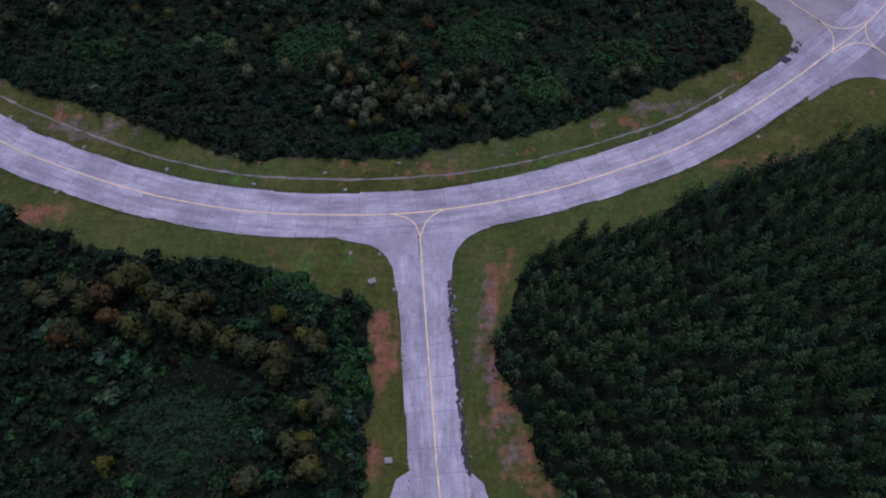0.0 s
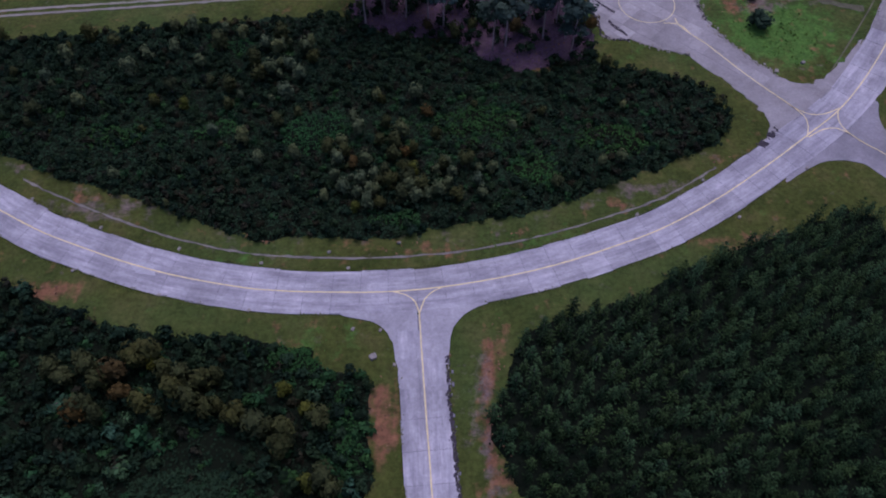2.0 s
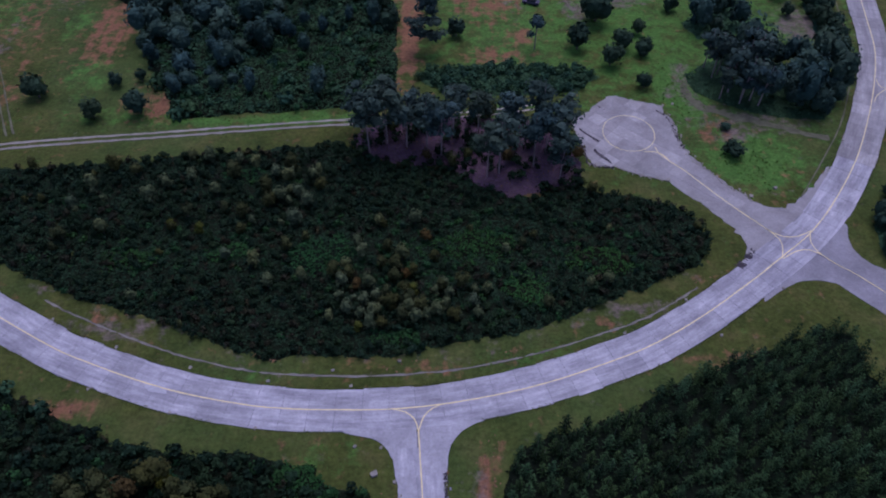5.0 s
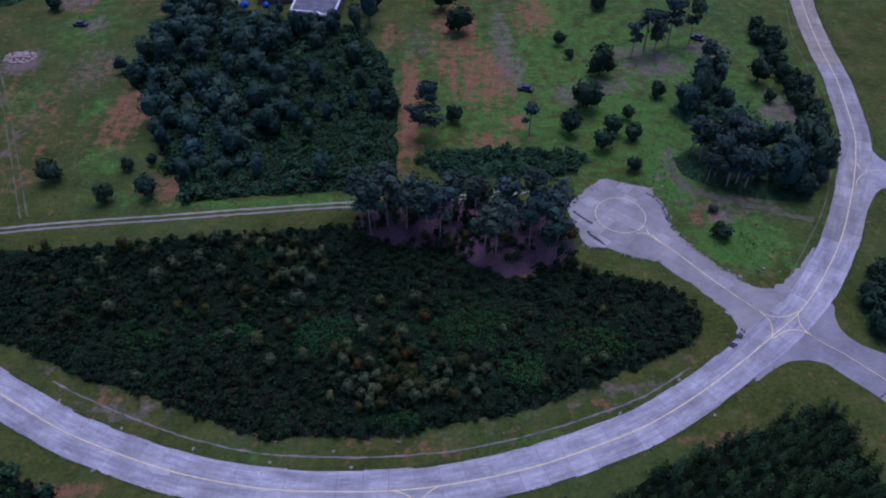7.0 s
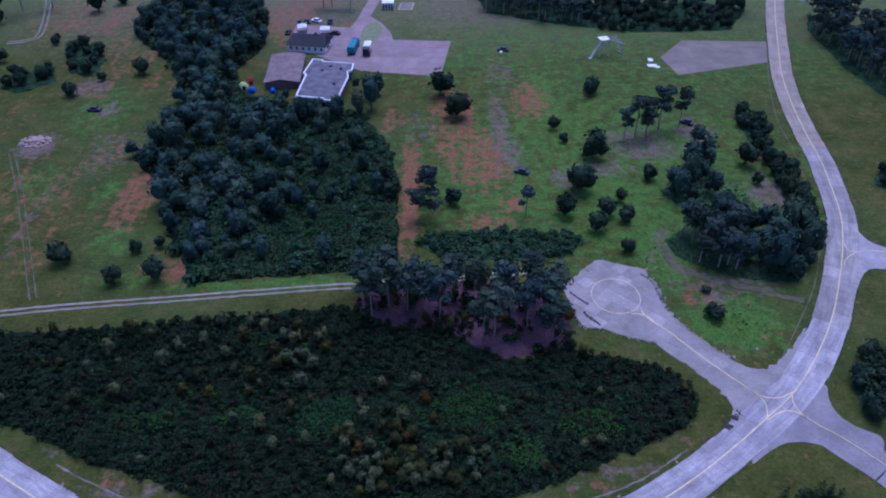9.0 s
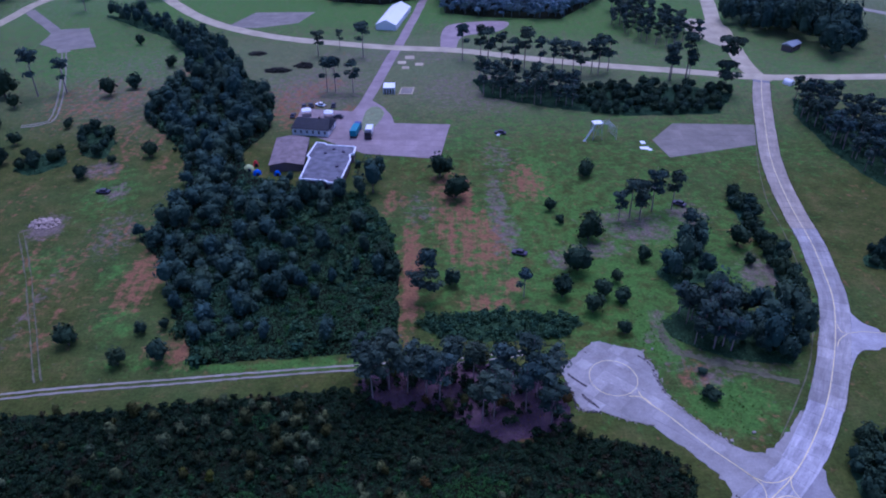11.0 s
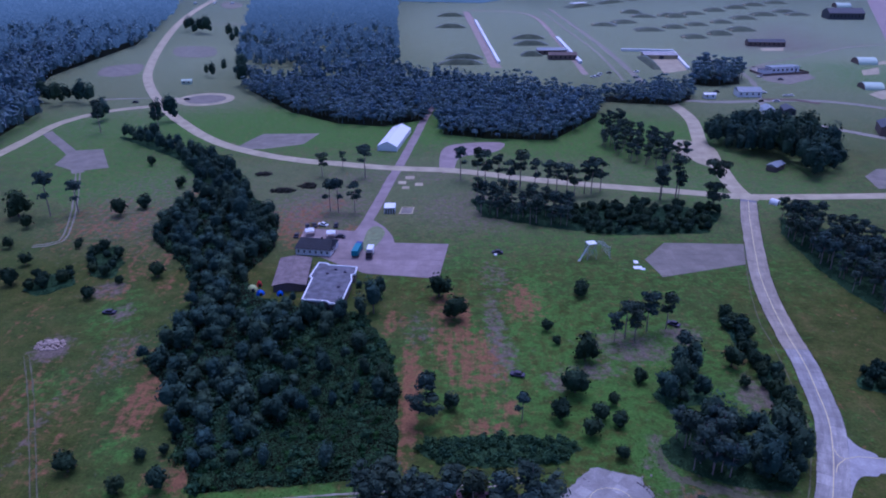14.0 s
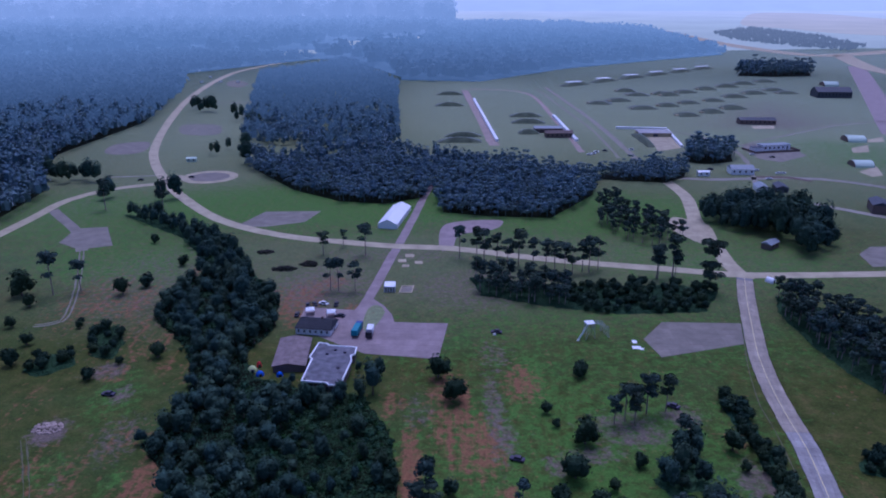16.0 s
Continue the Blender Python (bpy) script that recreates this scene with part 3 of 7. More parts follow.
def slabs(parent, pts, width, bay, z, material, start=0.0, end=9e9):
    """Concrete slabs in two lanes, each a piece of its own with open joints."""
    line = spline(pts, 0.5)
    run = np.concatenate([[0], np.cumsum(np.linalg.norm(np.diff(line, axis=0), axis=1))])
    sid = offsets(line)
    rng = np.random.default_rng(3)

    def at(d, o):
        p = np.array([np.interp(d, run, line[:, k]) for k in (0, 1)])
        q = np.array([np.interp(d, run, sid[:, k]) for k in (0, 1)])
        return p + q * o
    def lane(me, runs, outs):
        vec = np.stack([np.array(runs) * 0.05, np.array(outs) * 0.45, np.zeros(len(runs))], 1)
        me.attributes.new("lane", "FLOAT_VECTOR", "POINT").data.foreach_set("vector", vec.astype(np.float32).ravel())
    d = start
    while d + bay < min(end, run[-1]):
        for o0, o1 in ((-width / 2, -0.02), (0.02, width / 2)):
            e0, e1 = (o0 + rng.uniform(-0.12, 0.22), o1) if o0 < -1 else (o0, o1 + rng.uniform(-0.22, 0.12))
            c = [at(d + 0.03, e0), at(d + 0.03, e1), at(d + bay - 0.03, e1), at(d + bay - 0.03, e0)]
            zz = z + rng.uniform(-0.012, 0.004)
            V = [(*p, z - 0.12) for p in c] + [(*p, zz) for p in c]
            F = [(4, 5, 6, 7), (0, 1, 5, 4), (1, 2, 6, 5), (2, 3, 7, 6), (3, 0, 4, 7)]
            me = np_mesh("slab", V, F, material)
            lane(me, [d, d, d + bay, d + bay] * 2, [e0, e1, e1, e0] * 2)
            ob = new("slab", me)
            ob.parent = parent
        d += bay


def rounded(outline, passes=2):
    """An outline with its corners cut to soft curves."""
    p = np.array(outline, dtype=float)
    for k in range(passes):
        q = np.roll(p, -1, 0)
        p = np.stack([p * 0.8 + q * 0.2, p * 0.2 + q * 0.8], 1).reshape(-1, 2)
    return [tuple(v) for v in p]


main_road = thing("road_main", 0, 0, label="curving pale grey concrete road with worn edges", category="road", kind="structure")
ribbon("road_bed", MAIN, 6.9, 0.07, JOINT, 3.0, 0.12, 0.25, main_road)
branch_road = thing("road_branch", 0, 0, label="straight concrete side road with broken edge", category="road", kind="structure")
ribbon("road_bed", BRANCH[1:], 6.4, 0.07, JOINT, 3.0, 0.12, 0.25, branch_road)
slabs(main_road, MAIN, 7.1, 4.0, 0.1, CONCRETE, 0.0, 190.0)
slabs(main_road, MAIN, 7.1, 4.0, 0.1, CONCRETE_OLD, 188.0, 266.0)
slabs(main_road, MAIN, 7.1, 4.0, 0.1, ROAD_FAR, 264.0, 395.0)
slabs(branch_road, BRANCH, 6.6, 4.2, 0.096, CONCRETE, 8.8)
for nm, pts, n in (("pavement_tee_west", [(-14.7, 49.1), (-13.8, 47.1), (-9.2, 46), (-6.9, 43.6), (-6, 40), (-5.4, 36), (-3.1, 36), (-3.3, 49.1)], 6), ("pavement_tee_east", [(6.6, 49), (3.9, 47.8), (1.8, 45.3), (1.1, 40.8), (1.2, 36), (-2.4, 36), (-2.9, 49.1), (5.8, 50)], 5)):
    pts = [tuple(p) for p in spline(pts[:n], 0.7)] + pts[n:]
    tagged(pavement(nm, frayed(pts, 0.05, 1.2), 0.09, CONCRETE, False), "pale concrete flare where two roads meet", "pavement", kind="structure")
tagged(pavement("pavement_south", [(-3.9, 17), (-5.3, 16.1), (-6.2, 13), (5.4, 13), (4.6, 15.7), (2.7, 17.3)], 0.046, CONCRETE, False), "widened concrete apron on the side road", "pavement", kind="structure")
TURNING_PAD = [(27.3, 116.8), (32.1, 121.5), (37, 126.2), (39.6, 124.9), (42.5, 124), (47.4, 122.3), (47.4, 119.9), (48.8, 117.6), (48.7, 112.8), (49.3, 108.5), (52.1, 102.7), (55.1, 98.3), (58.6, 94.1), (61.5, 92.3), (64.5, 92.5), (68.2, 95), (71.7, 98.3), (76.4, 103.7), (77.6, 101.2), (69.4, 89.3), (58.9, 79.1), (51.6, 77.3), (53.2, 79.7), (54.5, 82.6), (54.2, 85.4), (52.7, 88), (49.7, 92), (45.8, 96.9), (43.8, 99.5), (39.6, 100.8), (34.1, 103.4), (30, 104), (28.9, 108.7)]
turning_pad = pavement("pavement_turning_pad", frayed(TURNING_PAD, 0.26), 0.046, CONCRETE_OLD, False, 0.0)
tagged(turning_pad, "cracked grey concrete turning pad with ragged edges", "pavement", kind="structure")


def pad_slabs(parent, outline, angle, size, z, material):
    """Square slabs in rows, with open joints, a few of them broken away at the rim."""
    rng = np.random.default_rng(11)
    c, d = math.cos(radians(angle)), math.sin(radians(angle))
    mid = np.mean(np.array(outline), 0)
    V = [(x, y, k) for k in (-0.05, 0.0) for x, y in ((-1, -1), (1, -1), (1, 1), (-1, 1))]
    me = np_mesh("slab", np.array(V) * np.array([size / 2 - 0.045, size / 2 - 0.045, 1.0]), [(4, 5, 6, 7), (0, 1, 5, 4), (1, 2, 6, 5), (2, 3, 7, 6), (3, 0, 4, 7)], material)
    for i in range(-16, 17):
        for j in range(-16, 17):
            x, y = mid[0] + size * (i * c - j * d), mid[1] + size * (i * d + j * c)
            corners = np.array([(x + size * 0.42 * (a * c - b * d), y + size * 0.42 * (a * d + b * c)) for a, b in ((-1, -1), (1, -1), (1, 1), (-1, 1))])
            hits = inside(outline, corners).sum()
            if hits == 4 and y > 92:
                ob = new("slab", me)
                ob.parent = parent
                ob.matrix_basis = pose(x, y, z + rng.uniform(-0.008, 0.008), rng.normal(0, 0.15), rng.normal(0, 0.15), angle + rng.normal(0, 0.4))


pad_slabs(turning_pad, TURNING_PAD, 47.5, 3.0, 0.072, CONCRETE_OLD)
tagged(pavement("pavement_south_east", frayed(rounded([(53.3, 69.8), (58.2, 73.2), (60.9, 74.7), (64.2, 75.1), (67.6, 74.3), (70.5, 72.9), (75.8, 69.4), (79.7, 75.8), (75.8, 77.9), (74, 79.6), (73, 82.2), (73.2, 84.8), (74.4, 88.3), (70.7, 88.3), (62.4, 80.3), (57, 75.4)]), 0.05, 1.6), 0.042, ROAD_DARK, False), "dark grey concrete flare at the crossing", "pavement", kind="structure")
road("road_south_east", [(64.9, 85.6), (67.3, 80.9), (70.1, 76.5), (73.5, 72.8), (76.5, 69.1), (80.4, 63.4), (114.3, 13.9), (148.2, -35.6)], 7.0, 0.038, ROAD_DARK, "dark weathered side road with faint line")
tagged(pavement("pavement_east", frayed(rounded([(103.9, 146.9), (101.8, 137.3), (102.9, 131.8), (106.5, 129.4), (102.8, 121.8), (98.6, 122.4), (95.5, 119.9), (90.8, 112.9), (88.8, 117.6), (97.7, 138.5)]), 0.05, 1.6), 0.042, CONCRETE, False), "concrete flare of a side road", "pavement", kind="structure")
road("road_east", [(94.3, 127.6), (97.8, 126.5), (103.8, 125.8), (112.5, 124.3), (171.6, 114.1), (230.8, 103.9)], 5.5, 0.038, CONCRETE, "short concrete side road")
road("road_north", [(426.8, 307.6), (326.9, 305), (226.9, 302.4), (207.7, 301.9), (173.8, 300.9), (140.1, 301.4), (113.7, 308.1), (80.5, 316), (52.5, 324), (31.2, 331.5), (8.9, 339.3), (-19.8, 343.1), (-49.4, 350.6), (-74.2, 358.2), (-101.5, 373), (-125.9, 394.2), (-153.3, 430.1), (-179.1, 472.1), (-208.5, 531.3), (-230.7, 593.6), (-260.6, 716.5), (-290, 872.9), (-306.6, 1039.3), (-303.4, 1187.9), (-251.6, 1349.6)], [7, 7, 7, 7, 7, 7.5, 9, 10, 11], 0.05, SUNBLEACHED, "long pale concrete perimeter road", 0.1, 6)
road("road_west", [(-181.8, 472.1), (-210, 457.8), (-226.8, 431), (-229.6, 395.5), (-231.9, 364.9), (-234, 338.2), (-239.9, 263.4), (-245.8, 188.7)], 7, 0.044, SUNBLEACHED, "pale concrete road curving away", 0.1, 6)
road("road_lane_north", [(141, 295.8), (140.2, 315.2), (143.9, 346.3), (147.6, 383.1), (158.3, 432.5), (158.4, 467.7), (156.7, 488.1)], 8, 0.044, SUNBLEACHED, "grey lane leading north between trees", 0.1, 6)
road("road_west_spur", [(-226.1, 410.2), (-205.1, 384.5), (-189.7, 364.4), (-176.1, 337.5)], 6, 0.038, PAD, "grey spur to a hardstanding", 0.1, 6)
west_lane = thing("west_lane", 0, 0, label="two faint pale ruts of a grass lane", category="track", kind="structure")
for side in (-0.9, 0.9):
    ribbon("wheel_rut", [(-176.1, 337.5), (-161.9, 303.1), (-152.6, 277.3), (-147.3, 256), (-156.1, 251.5)], 0.7, 0.03, DUST, 4.0, 0.1, 0.1, west_lane, side)
road("road_field_track", [(-227, 490), (-195, 494)], 2.5, 0.03, GRAVEL, "short gravel track across the field", 0.1, 6)
road("road_field_track", [(-268, 842), (-244, 841), (-196, 840)], 4, 0.03, GRAVEL, "short gravel track across the field", 0.1, 6)
road("road_access", [(-1.2, 469.8), (-6.5, 434.7), (-11, 398.3), (-18.4, 344), (-21.5, 323.4), (-26.7, 284.9), (-29.8, 265.3), (-33.2, 243.5)], 4.6, 0.04, ASPHALT, "straight grey tarmac access road", 0.1, 6)
def hardstanding(name, pts, material, smooth=False, slab_edge=None):
    pad = tagged(pavement(name, pts, 0.034, material, smooth, 0.1), "weathered grey hardstanding in the grass", "pavement", kind="structure")
    if slab_edge is not None:
        (ax, ay), (bx, by) = pts[slab_edge:slab_edge + 2]
        pad_slabs(pad, pts, math.degrees(math.atan2(by - ay, bx - ax)), 4.4, 0.062, material)


hardstanding("pavement_lane_pad", [(146.2, 346.3), (152, 374.8), (146.1, 385.3), (136.6, 390.8), (128.6, 375.1), (133.1, 355.5), (138.3, 344.6)], SUNBLEACHED, True)
hardstanding("pavement_field_pad", [(-240, 694), (-207, 694), (-194, 648), (-225, 648)], DUST, True)
hardstanding("pavement_field_pad", [(-287, 1031), (-279, 1053), (-255, 1019), (-255, 977), (-273, 988)], DUST, True)
hardstanding("pavement_west_pad", [(-193.6, 350.6), (-195.7, 374.2), (-179.9, 377), (-164.1, 345.8), (-178.7, 340)], PAD)
hardstanding("pavement_pad_a", [(-109.3, 377.1), (-99.1, 405.1), (-66.7, 405.8), (-72.6, 384.9), (-92.8, 375.9)], PAD, slab_edge=0)
hardstanding("pavement_pad_b", [(2.7, 339.4), (6.8, 379.7), (37.3, 386.7), (32.8, 370.3), (14, 360.8), (8.9, 339.3)], ASPHALT, True)
hardstanding("pavement_pad_c", [(-263.5, 571.9), (-267.2, 603.3), (-243.7, 612.6), (-233.4, 575.8), (-246.5, 563.3)], PAD, True)
hardstanding("pavement_pad_d", [(209.8, 328.4), (221.5, 339.2), (238.7, 339), (222.7, 312.6), (206.7, 310.6)], PAD)
hardstanding("pavement_north_east", [(120.4, 250.4), (89.5, 251.8), (78.2, 237.2), (80.9, 222.8), (114.3, 232.5)], PAD, slab_edge=0)
hardstanding("pavement_yard", [(-30.1, 273.5), (-26.2, 276.5), (-21.1, 269.3), (-17, 260.1), (-15.8, 253), (5.3, 251.7), (1.4, 222.4), (-25.1, 226.7), (-34.9, 233.7), (-53.6, 248.7), (-53.4, 267.9), (-32.7, 264.8)], ASPHALT, slab_edge=4)
tagged(pavement("verge_islet", [(-27.2, 265.9), (-23.4, 269.3), (-20.2, 261.8), (-24.6, 245.8), (-28, 248.4)], 0.11, GRASS, True), "small grass island in the yard", "grass", kind="structure")
track = thing("farm_track", 0, 0, label="pale two-rut gravel track through grass", category="track", kind="structure")
for side in (-0.75, 0.75):
    ribbon("wheel_rut", [(-97, 108.6), (-92.8, 109.1), (-79.2, 111.1), (-58.1, 113.3), (-40.1, 115.3), (-26.7, 116.7), (-16.8, 117.5), (-1.8, 118.8), (12.2, 120.6), (20, 122.1)], 0.6, 0.03, GRAVEL, 1.0, 0.07, 0.1, track, side)
    ribbon("wheel_rut", [(-185.6, 98), (-145.9, 102.8), (-106.2, 107.5), (-97, 108.6)], 0.45, 0.03, DUST, 1.5, 0.09, 0.1, track, side)
tagged(ribbon("worn_path", VERGE_PATH, 0.3, 0.02, BARE_PATH, 1.0, 0.07, 0.1), "thin worn gravel path along the verge", "path", kind="structure")
tagged(ribbon("worn_path", [(53.4, 131.4), (53.8, 125.1), (57.8, 120.8), (66.5, 116.9), (75.0, 113.1), (79.4, 112.0)], [1.2, 2.0, 1.6, 1.2], 0.02, TRODDEN, 1.5, 0.25, 0.1), "grey-brown trodden path round the copse", "path", kind="structure")
tagged(ribbon("worn_path", [(116, 237.7), (108.9, 215.6), (103, 192.8), (101, 176.2), (97.7, 155.9), (93.9, 138.6), (89.1, 127.6), (83, 115.8), (74.5, 103.5), (67.5, 94.1)], 0.3, 0.02, TRODDEN, 3, 0.05, 0.1), "thin worn path inside the curve of the road", "path", kind="structure")
for side in (-0.7, 0.7):
    tagged(ribbon("wheel_rut", [(-120, 174.9), (-108.8, 155), (-98.9, 135.6), (-90.5, 119.1), (-87.5, 113.5)], 0.3, 0.02, TRODDEN, 3, 0.08, 0.1, None, side), "faint wheel rut across the heath grass", "track", kind="structure")
ring = thing("ring_pad", -156, 489.8, label="round pale concrete ring in the grass", category="pavement", kind="structure")
ribbon("ring", [(16.5 * math.cos(k * math.tau / 16), 15.5 * math.sin(k * math.tau / 16)) for k in range(17)], 5.5, 0.05, SUNBLEACHED, 3.0, 0.1, 0.2, ring)
part("infill", prism([(14 * math.cos(k * math.tau / 20), 13 * math.sin(k * math.tau / 20)) for k in range(20)], -0.1, 0.042), PAD, ring, "brownish hardstanding inside the ring")
ribbon("link", [(-28, 2.5), (-22, 1.5), (-15, 0)], 6.0, 0.046, SUNBLEACHED, 3.0, 0.1, 0.2, ring)


def marking(name, pts, width, z=0.11):
    return tagged(ribbon(name, pts, width, z, LINE_YELLOW, 1.0, 0.012, 0.006), "thin faded yellow painted line", "road marking", kind="structure")


marking("centre_line", MAIN, 0.21)
marking("branch_line", BRANCH[1:], 0.21)
marking("east_line", [(96.6, 131.5), (96.3, 129), (97.8, 128.1), (101.2, 128.7), (107.3, 127.8)], 0.16, 0.105)
marking("east_line", [(93, 123.4), (94.7, 125.9), (97.4, 127.9)], 0.16, 0.107)
TEE = BRANCH[1]
marking("tee_line", [(-7.1, 50.95), (-5.0, 50.4), (-3.6, 49.2), TEE], 0.17, 0.112)
marking("tee_line", [(0.5, 51.7), (-1.0, 51.0), (-2.3, 49.6), TEE], 0.17, 0.112)
marking("spur_line", [(58.3, 88), (54.7, 92.4), (51.7, 96.5), (47.8, 102.2), (45.3, 105.1), (43.6, 107.7), (43.4, 109.2)], 0.2, 0.1)
marking("spur_line", [(45.3, 105.1), (44.5, 106.8), (43, 107.7), (41, 107.8)], 0.2, 0.102)
marking("turning_circle", [(38.8 + 5.25 * math.cos(k * math.tau / 20), 113.5 + 5.6 * math.sin(k * math.tau / 20)) for k in range(21)], 0.14, 0.1)
for nm, pts in (("spur_line", [(58.1, 88.2), (60, 85.7), (60.8, 84.1), (60.7, 82.2), (59.9, 79.8)]), ("spur_line", [(59.1, 86.8), (61.5, 85), (64.3, 85), (66.8, 86.2)]), ("south_east_line", [(76.2, 70.8), (71.6, 76.1), (68.9, 78.5), (67.2, 80.5), (66.3, 82.2), (66.2, 84.1), (67, 86.4)]), ("south_east_line", [(67.2, 80.5), (65.3, 81.8), (62.9, 81.5), (60.1, 79.8)]), ("south_east_line", [(76.2, 70.8), (79.8, 66.4)])):
    marking(nm, pts, 0.18, 0.114)


# ---- woods ----
RNG = np.random.default_rng(7)


def tree_kind(name, label, category, crown, crown_mat, trunk_args, bark, group):
    """One tree with trunk and crown; it stands at the origin until it is put in its place."""
    ob = thing(name, 0, 0, label=label, category=category, group=group)
    part("trunk", trunk_mesh(RNG, *trunk_args), bark, ob)
    c = new("crown", np_mesh("crown", *crown, crown_mat, True))
    c.parent = ob
    return ob


class Kind:
    """Copies of a few variants of one kind of tree; past the cap the rest is kept for one joined mass."""

    def __init__(self, variants, cap=280):
        self.variants, self.used, self.count, self.cap, self.rest = variants, [False] * len(variants), 0, cap, []

    def put(self, x, y, s=1.0, tall=1.0):
        if self.count >= self.cap:
            self.rest.append((x, y, s))
            return
        self.count += 1
        k = int(RNG.integers(len(self.variants)))
        m = Matrix.LocRotScale((x, y, 0), Euler((0, 0, RNG.uniform(0, math.tau))), (s, s, s * tall))
        v = self.variants[k]
        if self.used[k]:
            copy_thing(v, m @ Matrix.Diagonal((1 / v.scale[0], 1 / v.scale[1], 1 / v.scale[2], 1)))
        else:
            self.used[k], v.matrix_basis = True, m

    def mass(self, name, label):
        if self.rest:
            crowns = []
            for v in self.variants:
                me = next(c for c in v.children if c.name.startswith("crown")).data
                V = np.zeros(len(me.vertices) * 3, dtype=np.float32)
                me.vertices.foreach_get("co", V)
                F = np.zeros(len(me.loops), dtype=np.int32)
                me.loops.foreach_get("vertex_index", F)
                crowns.append((V.reshape(-1, 3), F.reshape(-1, 4)))
            joined(name, label, "shrubs", self.rest, crowns, me.materials[0])


def joined(name, label, category, places, crowns, mat, kind="stuff"):
    """Many crowns in one mesh, for woods that nobody could count."""
    VV, FF, tone, at = [], [], [], 0
    for (x, y, s) in places:
        u = RNG.uniform()
        V, F = crowns[int(RNG.integers(len(crowns)))]
        a = RNG.uniform(0, math.tau)
        c, d = math.cos(a), math.sin(a)
        W = np.stack([V[:, 0] * c - V[:, 1] * d, V[:, 0] * d + V[:, 1] * c, V[:, 2]], 1) * s * RNG.uniform(0.85, 1.15) * np.array([1, 1, RNG.uniform(0.8, 1.2)]) + np.array([x, y, 0])
        VV.append(W)
        FF.append(F + at)
        tone.append(np.full(len(V), u, dtype=np.float32))
        at += len(V)
    me = np_mesh(name, np.concatenate(VV), np.concatenate(FF), mat, True)
    me.attributes.new("tree", "FLOAT", "POINT").data.foreach_set("value", np.concatenate(tone))
    return tagged(new(name, me), label, category, kind=kind)


def heave(q, clump):
    return np.array([noise.fractal((x * clump, y * clump, 3.7), 0.8, 2.1, 3) * 0.5 + 0.5 for x, y in q])


def edge_distance(poly, q):
    p = np.array(poly)
    best = np.full(len(q), 1e9)
    for a, b in zip(p, np.roll(p, -1, 0)):
        d = b - a
        t = np.clip(((q - a) @ d) / (d @ d + 1e-9), 0, 1)
        best = np.minimum(best, np.linalg.norm(q - a - t[:, None] * d, axis=1))
    return best


def undergrowth(name, label, poly, per_m2, height, size, mat, clump=0.3, cell=1.0, below=LITTER_SHADED):
    """A low, uneven carpet: a lumpy sheet of growth with loose leaves on it."""
    p = np.array([tuple(a + (b - a) * f) for a, b in zip(np.array(poly), np.roll(np.array(poly), -1, 0)) for f in np.arange(0, 1, min(0.5, 2.0 / (np.linalg.norm(b - a) + 0.1)))])
    p = poly = p + RNG.normal(0, 0.35, p.shape)
    lo, hi = p.min(0), p.max(0)
    q = RNG.uniform(lo, hi, (int((hi - lo).prod() * per_m2), 2))
    q = q[inside(poly, q)]
    z = heave(q, clump) * height * np.clip(edge_distance(poly, q) / 1.6, 0.15, 1) + RNG.uniform(-0.05, 0.2, len(q)) * height
    N = np.stack([RNG.normal(0, 0.38, len(q)), RNG.normal(0, 0.38, len(q)), np.ones(len(q))], 1)
    N /= np.linalg.norm(N, axis=1)[:, None]
    leaves = cards(np.concatenate([q, z[:, None]], 1), N, size, RNG)
    xs, ys = np.arange(lo[0], hi[0] + cell, cell), np.arange(lo[1], hi[1] + cell, cell)
    gx, gy = np.meshgrid(xs, ys)
    g = np.stack([gx.ravel(), gy.ravel()], 1) + RNG.uniform(-0.3, 0.3, (gx.size, 2)) * cell
    zs = np.where(inside(poly, g), heave(g, clump) * height * np.clip(edge_distance(poly, g) / 1.6 - 0.15, 0.02, 1), -0.1)
    i = (np.arange(len(ys) - 1)[:, None] * len(xs) + np.arange(len(xs) - 1)).ravel()
    F = np.stack([i, i + 1, i + len(xs) + 1, i + len(xs)], 1)
    F = F[(zs[F] > 0).any(1)]
    sheet = (np.concatenate([g, zs[:, None]], 1), F)
    V, F = stack([sheet, leaves])
    me = np_mesh(name, V, F, mat, True)
    # the default sheet is near-black litter, its tone standing in for shade
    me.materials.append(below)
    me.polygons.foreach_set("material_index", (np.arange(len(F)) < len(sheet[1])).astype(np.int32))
    return tagged(new(name, me), label, "undergrowth", kind="stuff")


THICKET = [(-81.2, 80.5), (-71.4, 77.5), (-60.5, 71.8), (-50.9, 68.8), (-41.4, 65.2), (-32.1, 61.2), (-27.6, 59.5), (-21.9, 60.3), (-11.8, 59.8), (-3.4, 60.6), (1.7, 62), (10.2, 63.6), (19.1, 66.8), (28.3, 70.7), (37.8, 74.6), (45.5, 78.7), (48.6, 83.4), (47.8, 88.5), (45, 92), (40, 94.2), (34, 95.6), (29, 97), (24, 98.2), (18, 95.6), (13, 95), (9.2, 97.6), (6, 99.5), (2.6, 103.5), (-2, 103.5), (-8.8, 105), (-14, 106), (-18, 110), (-28, 109.6), (-39.1, 108.4), (-56.6, 106.2), (-73.8, 104), (-91.2, 103), (-99, 101)]
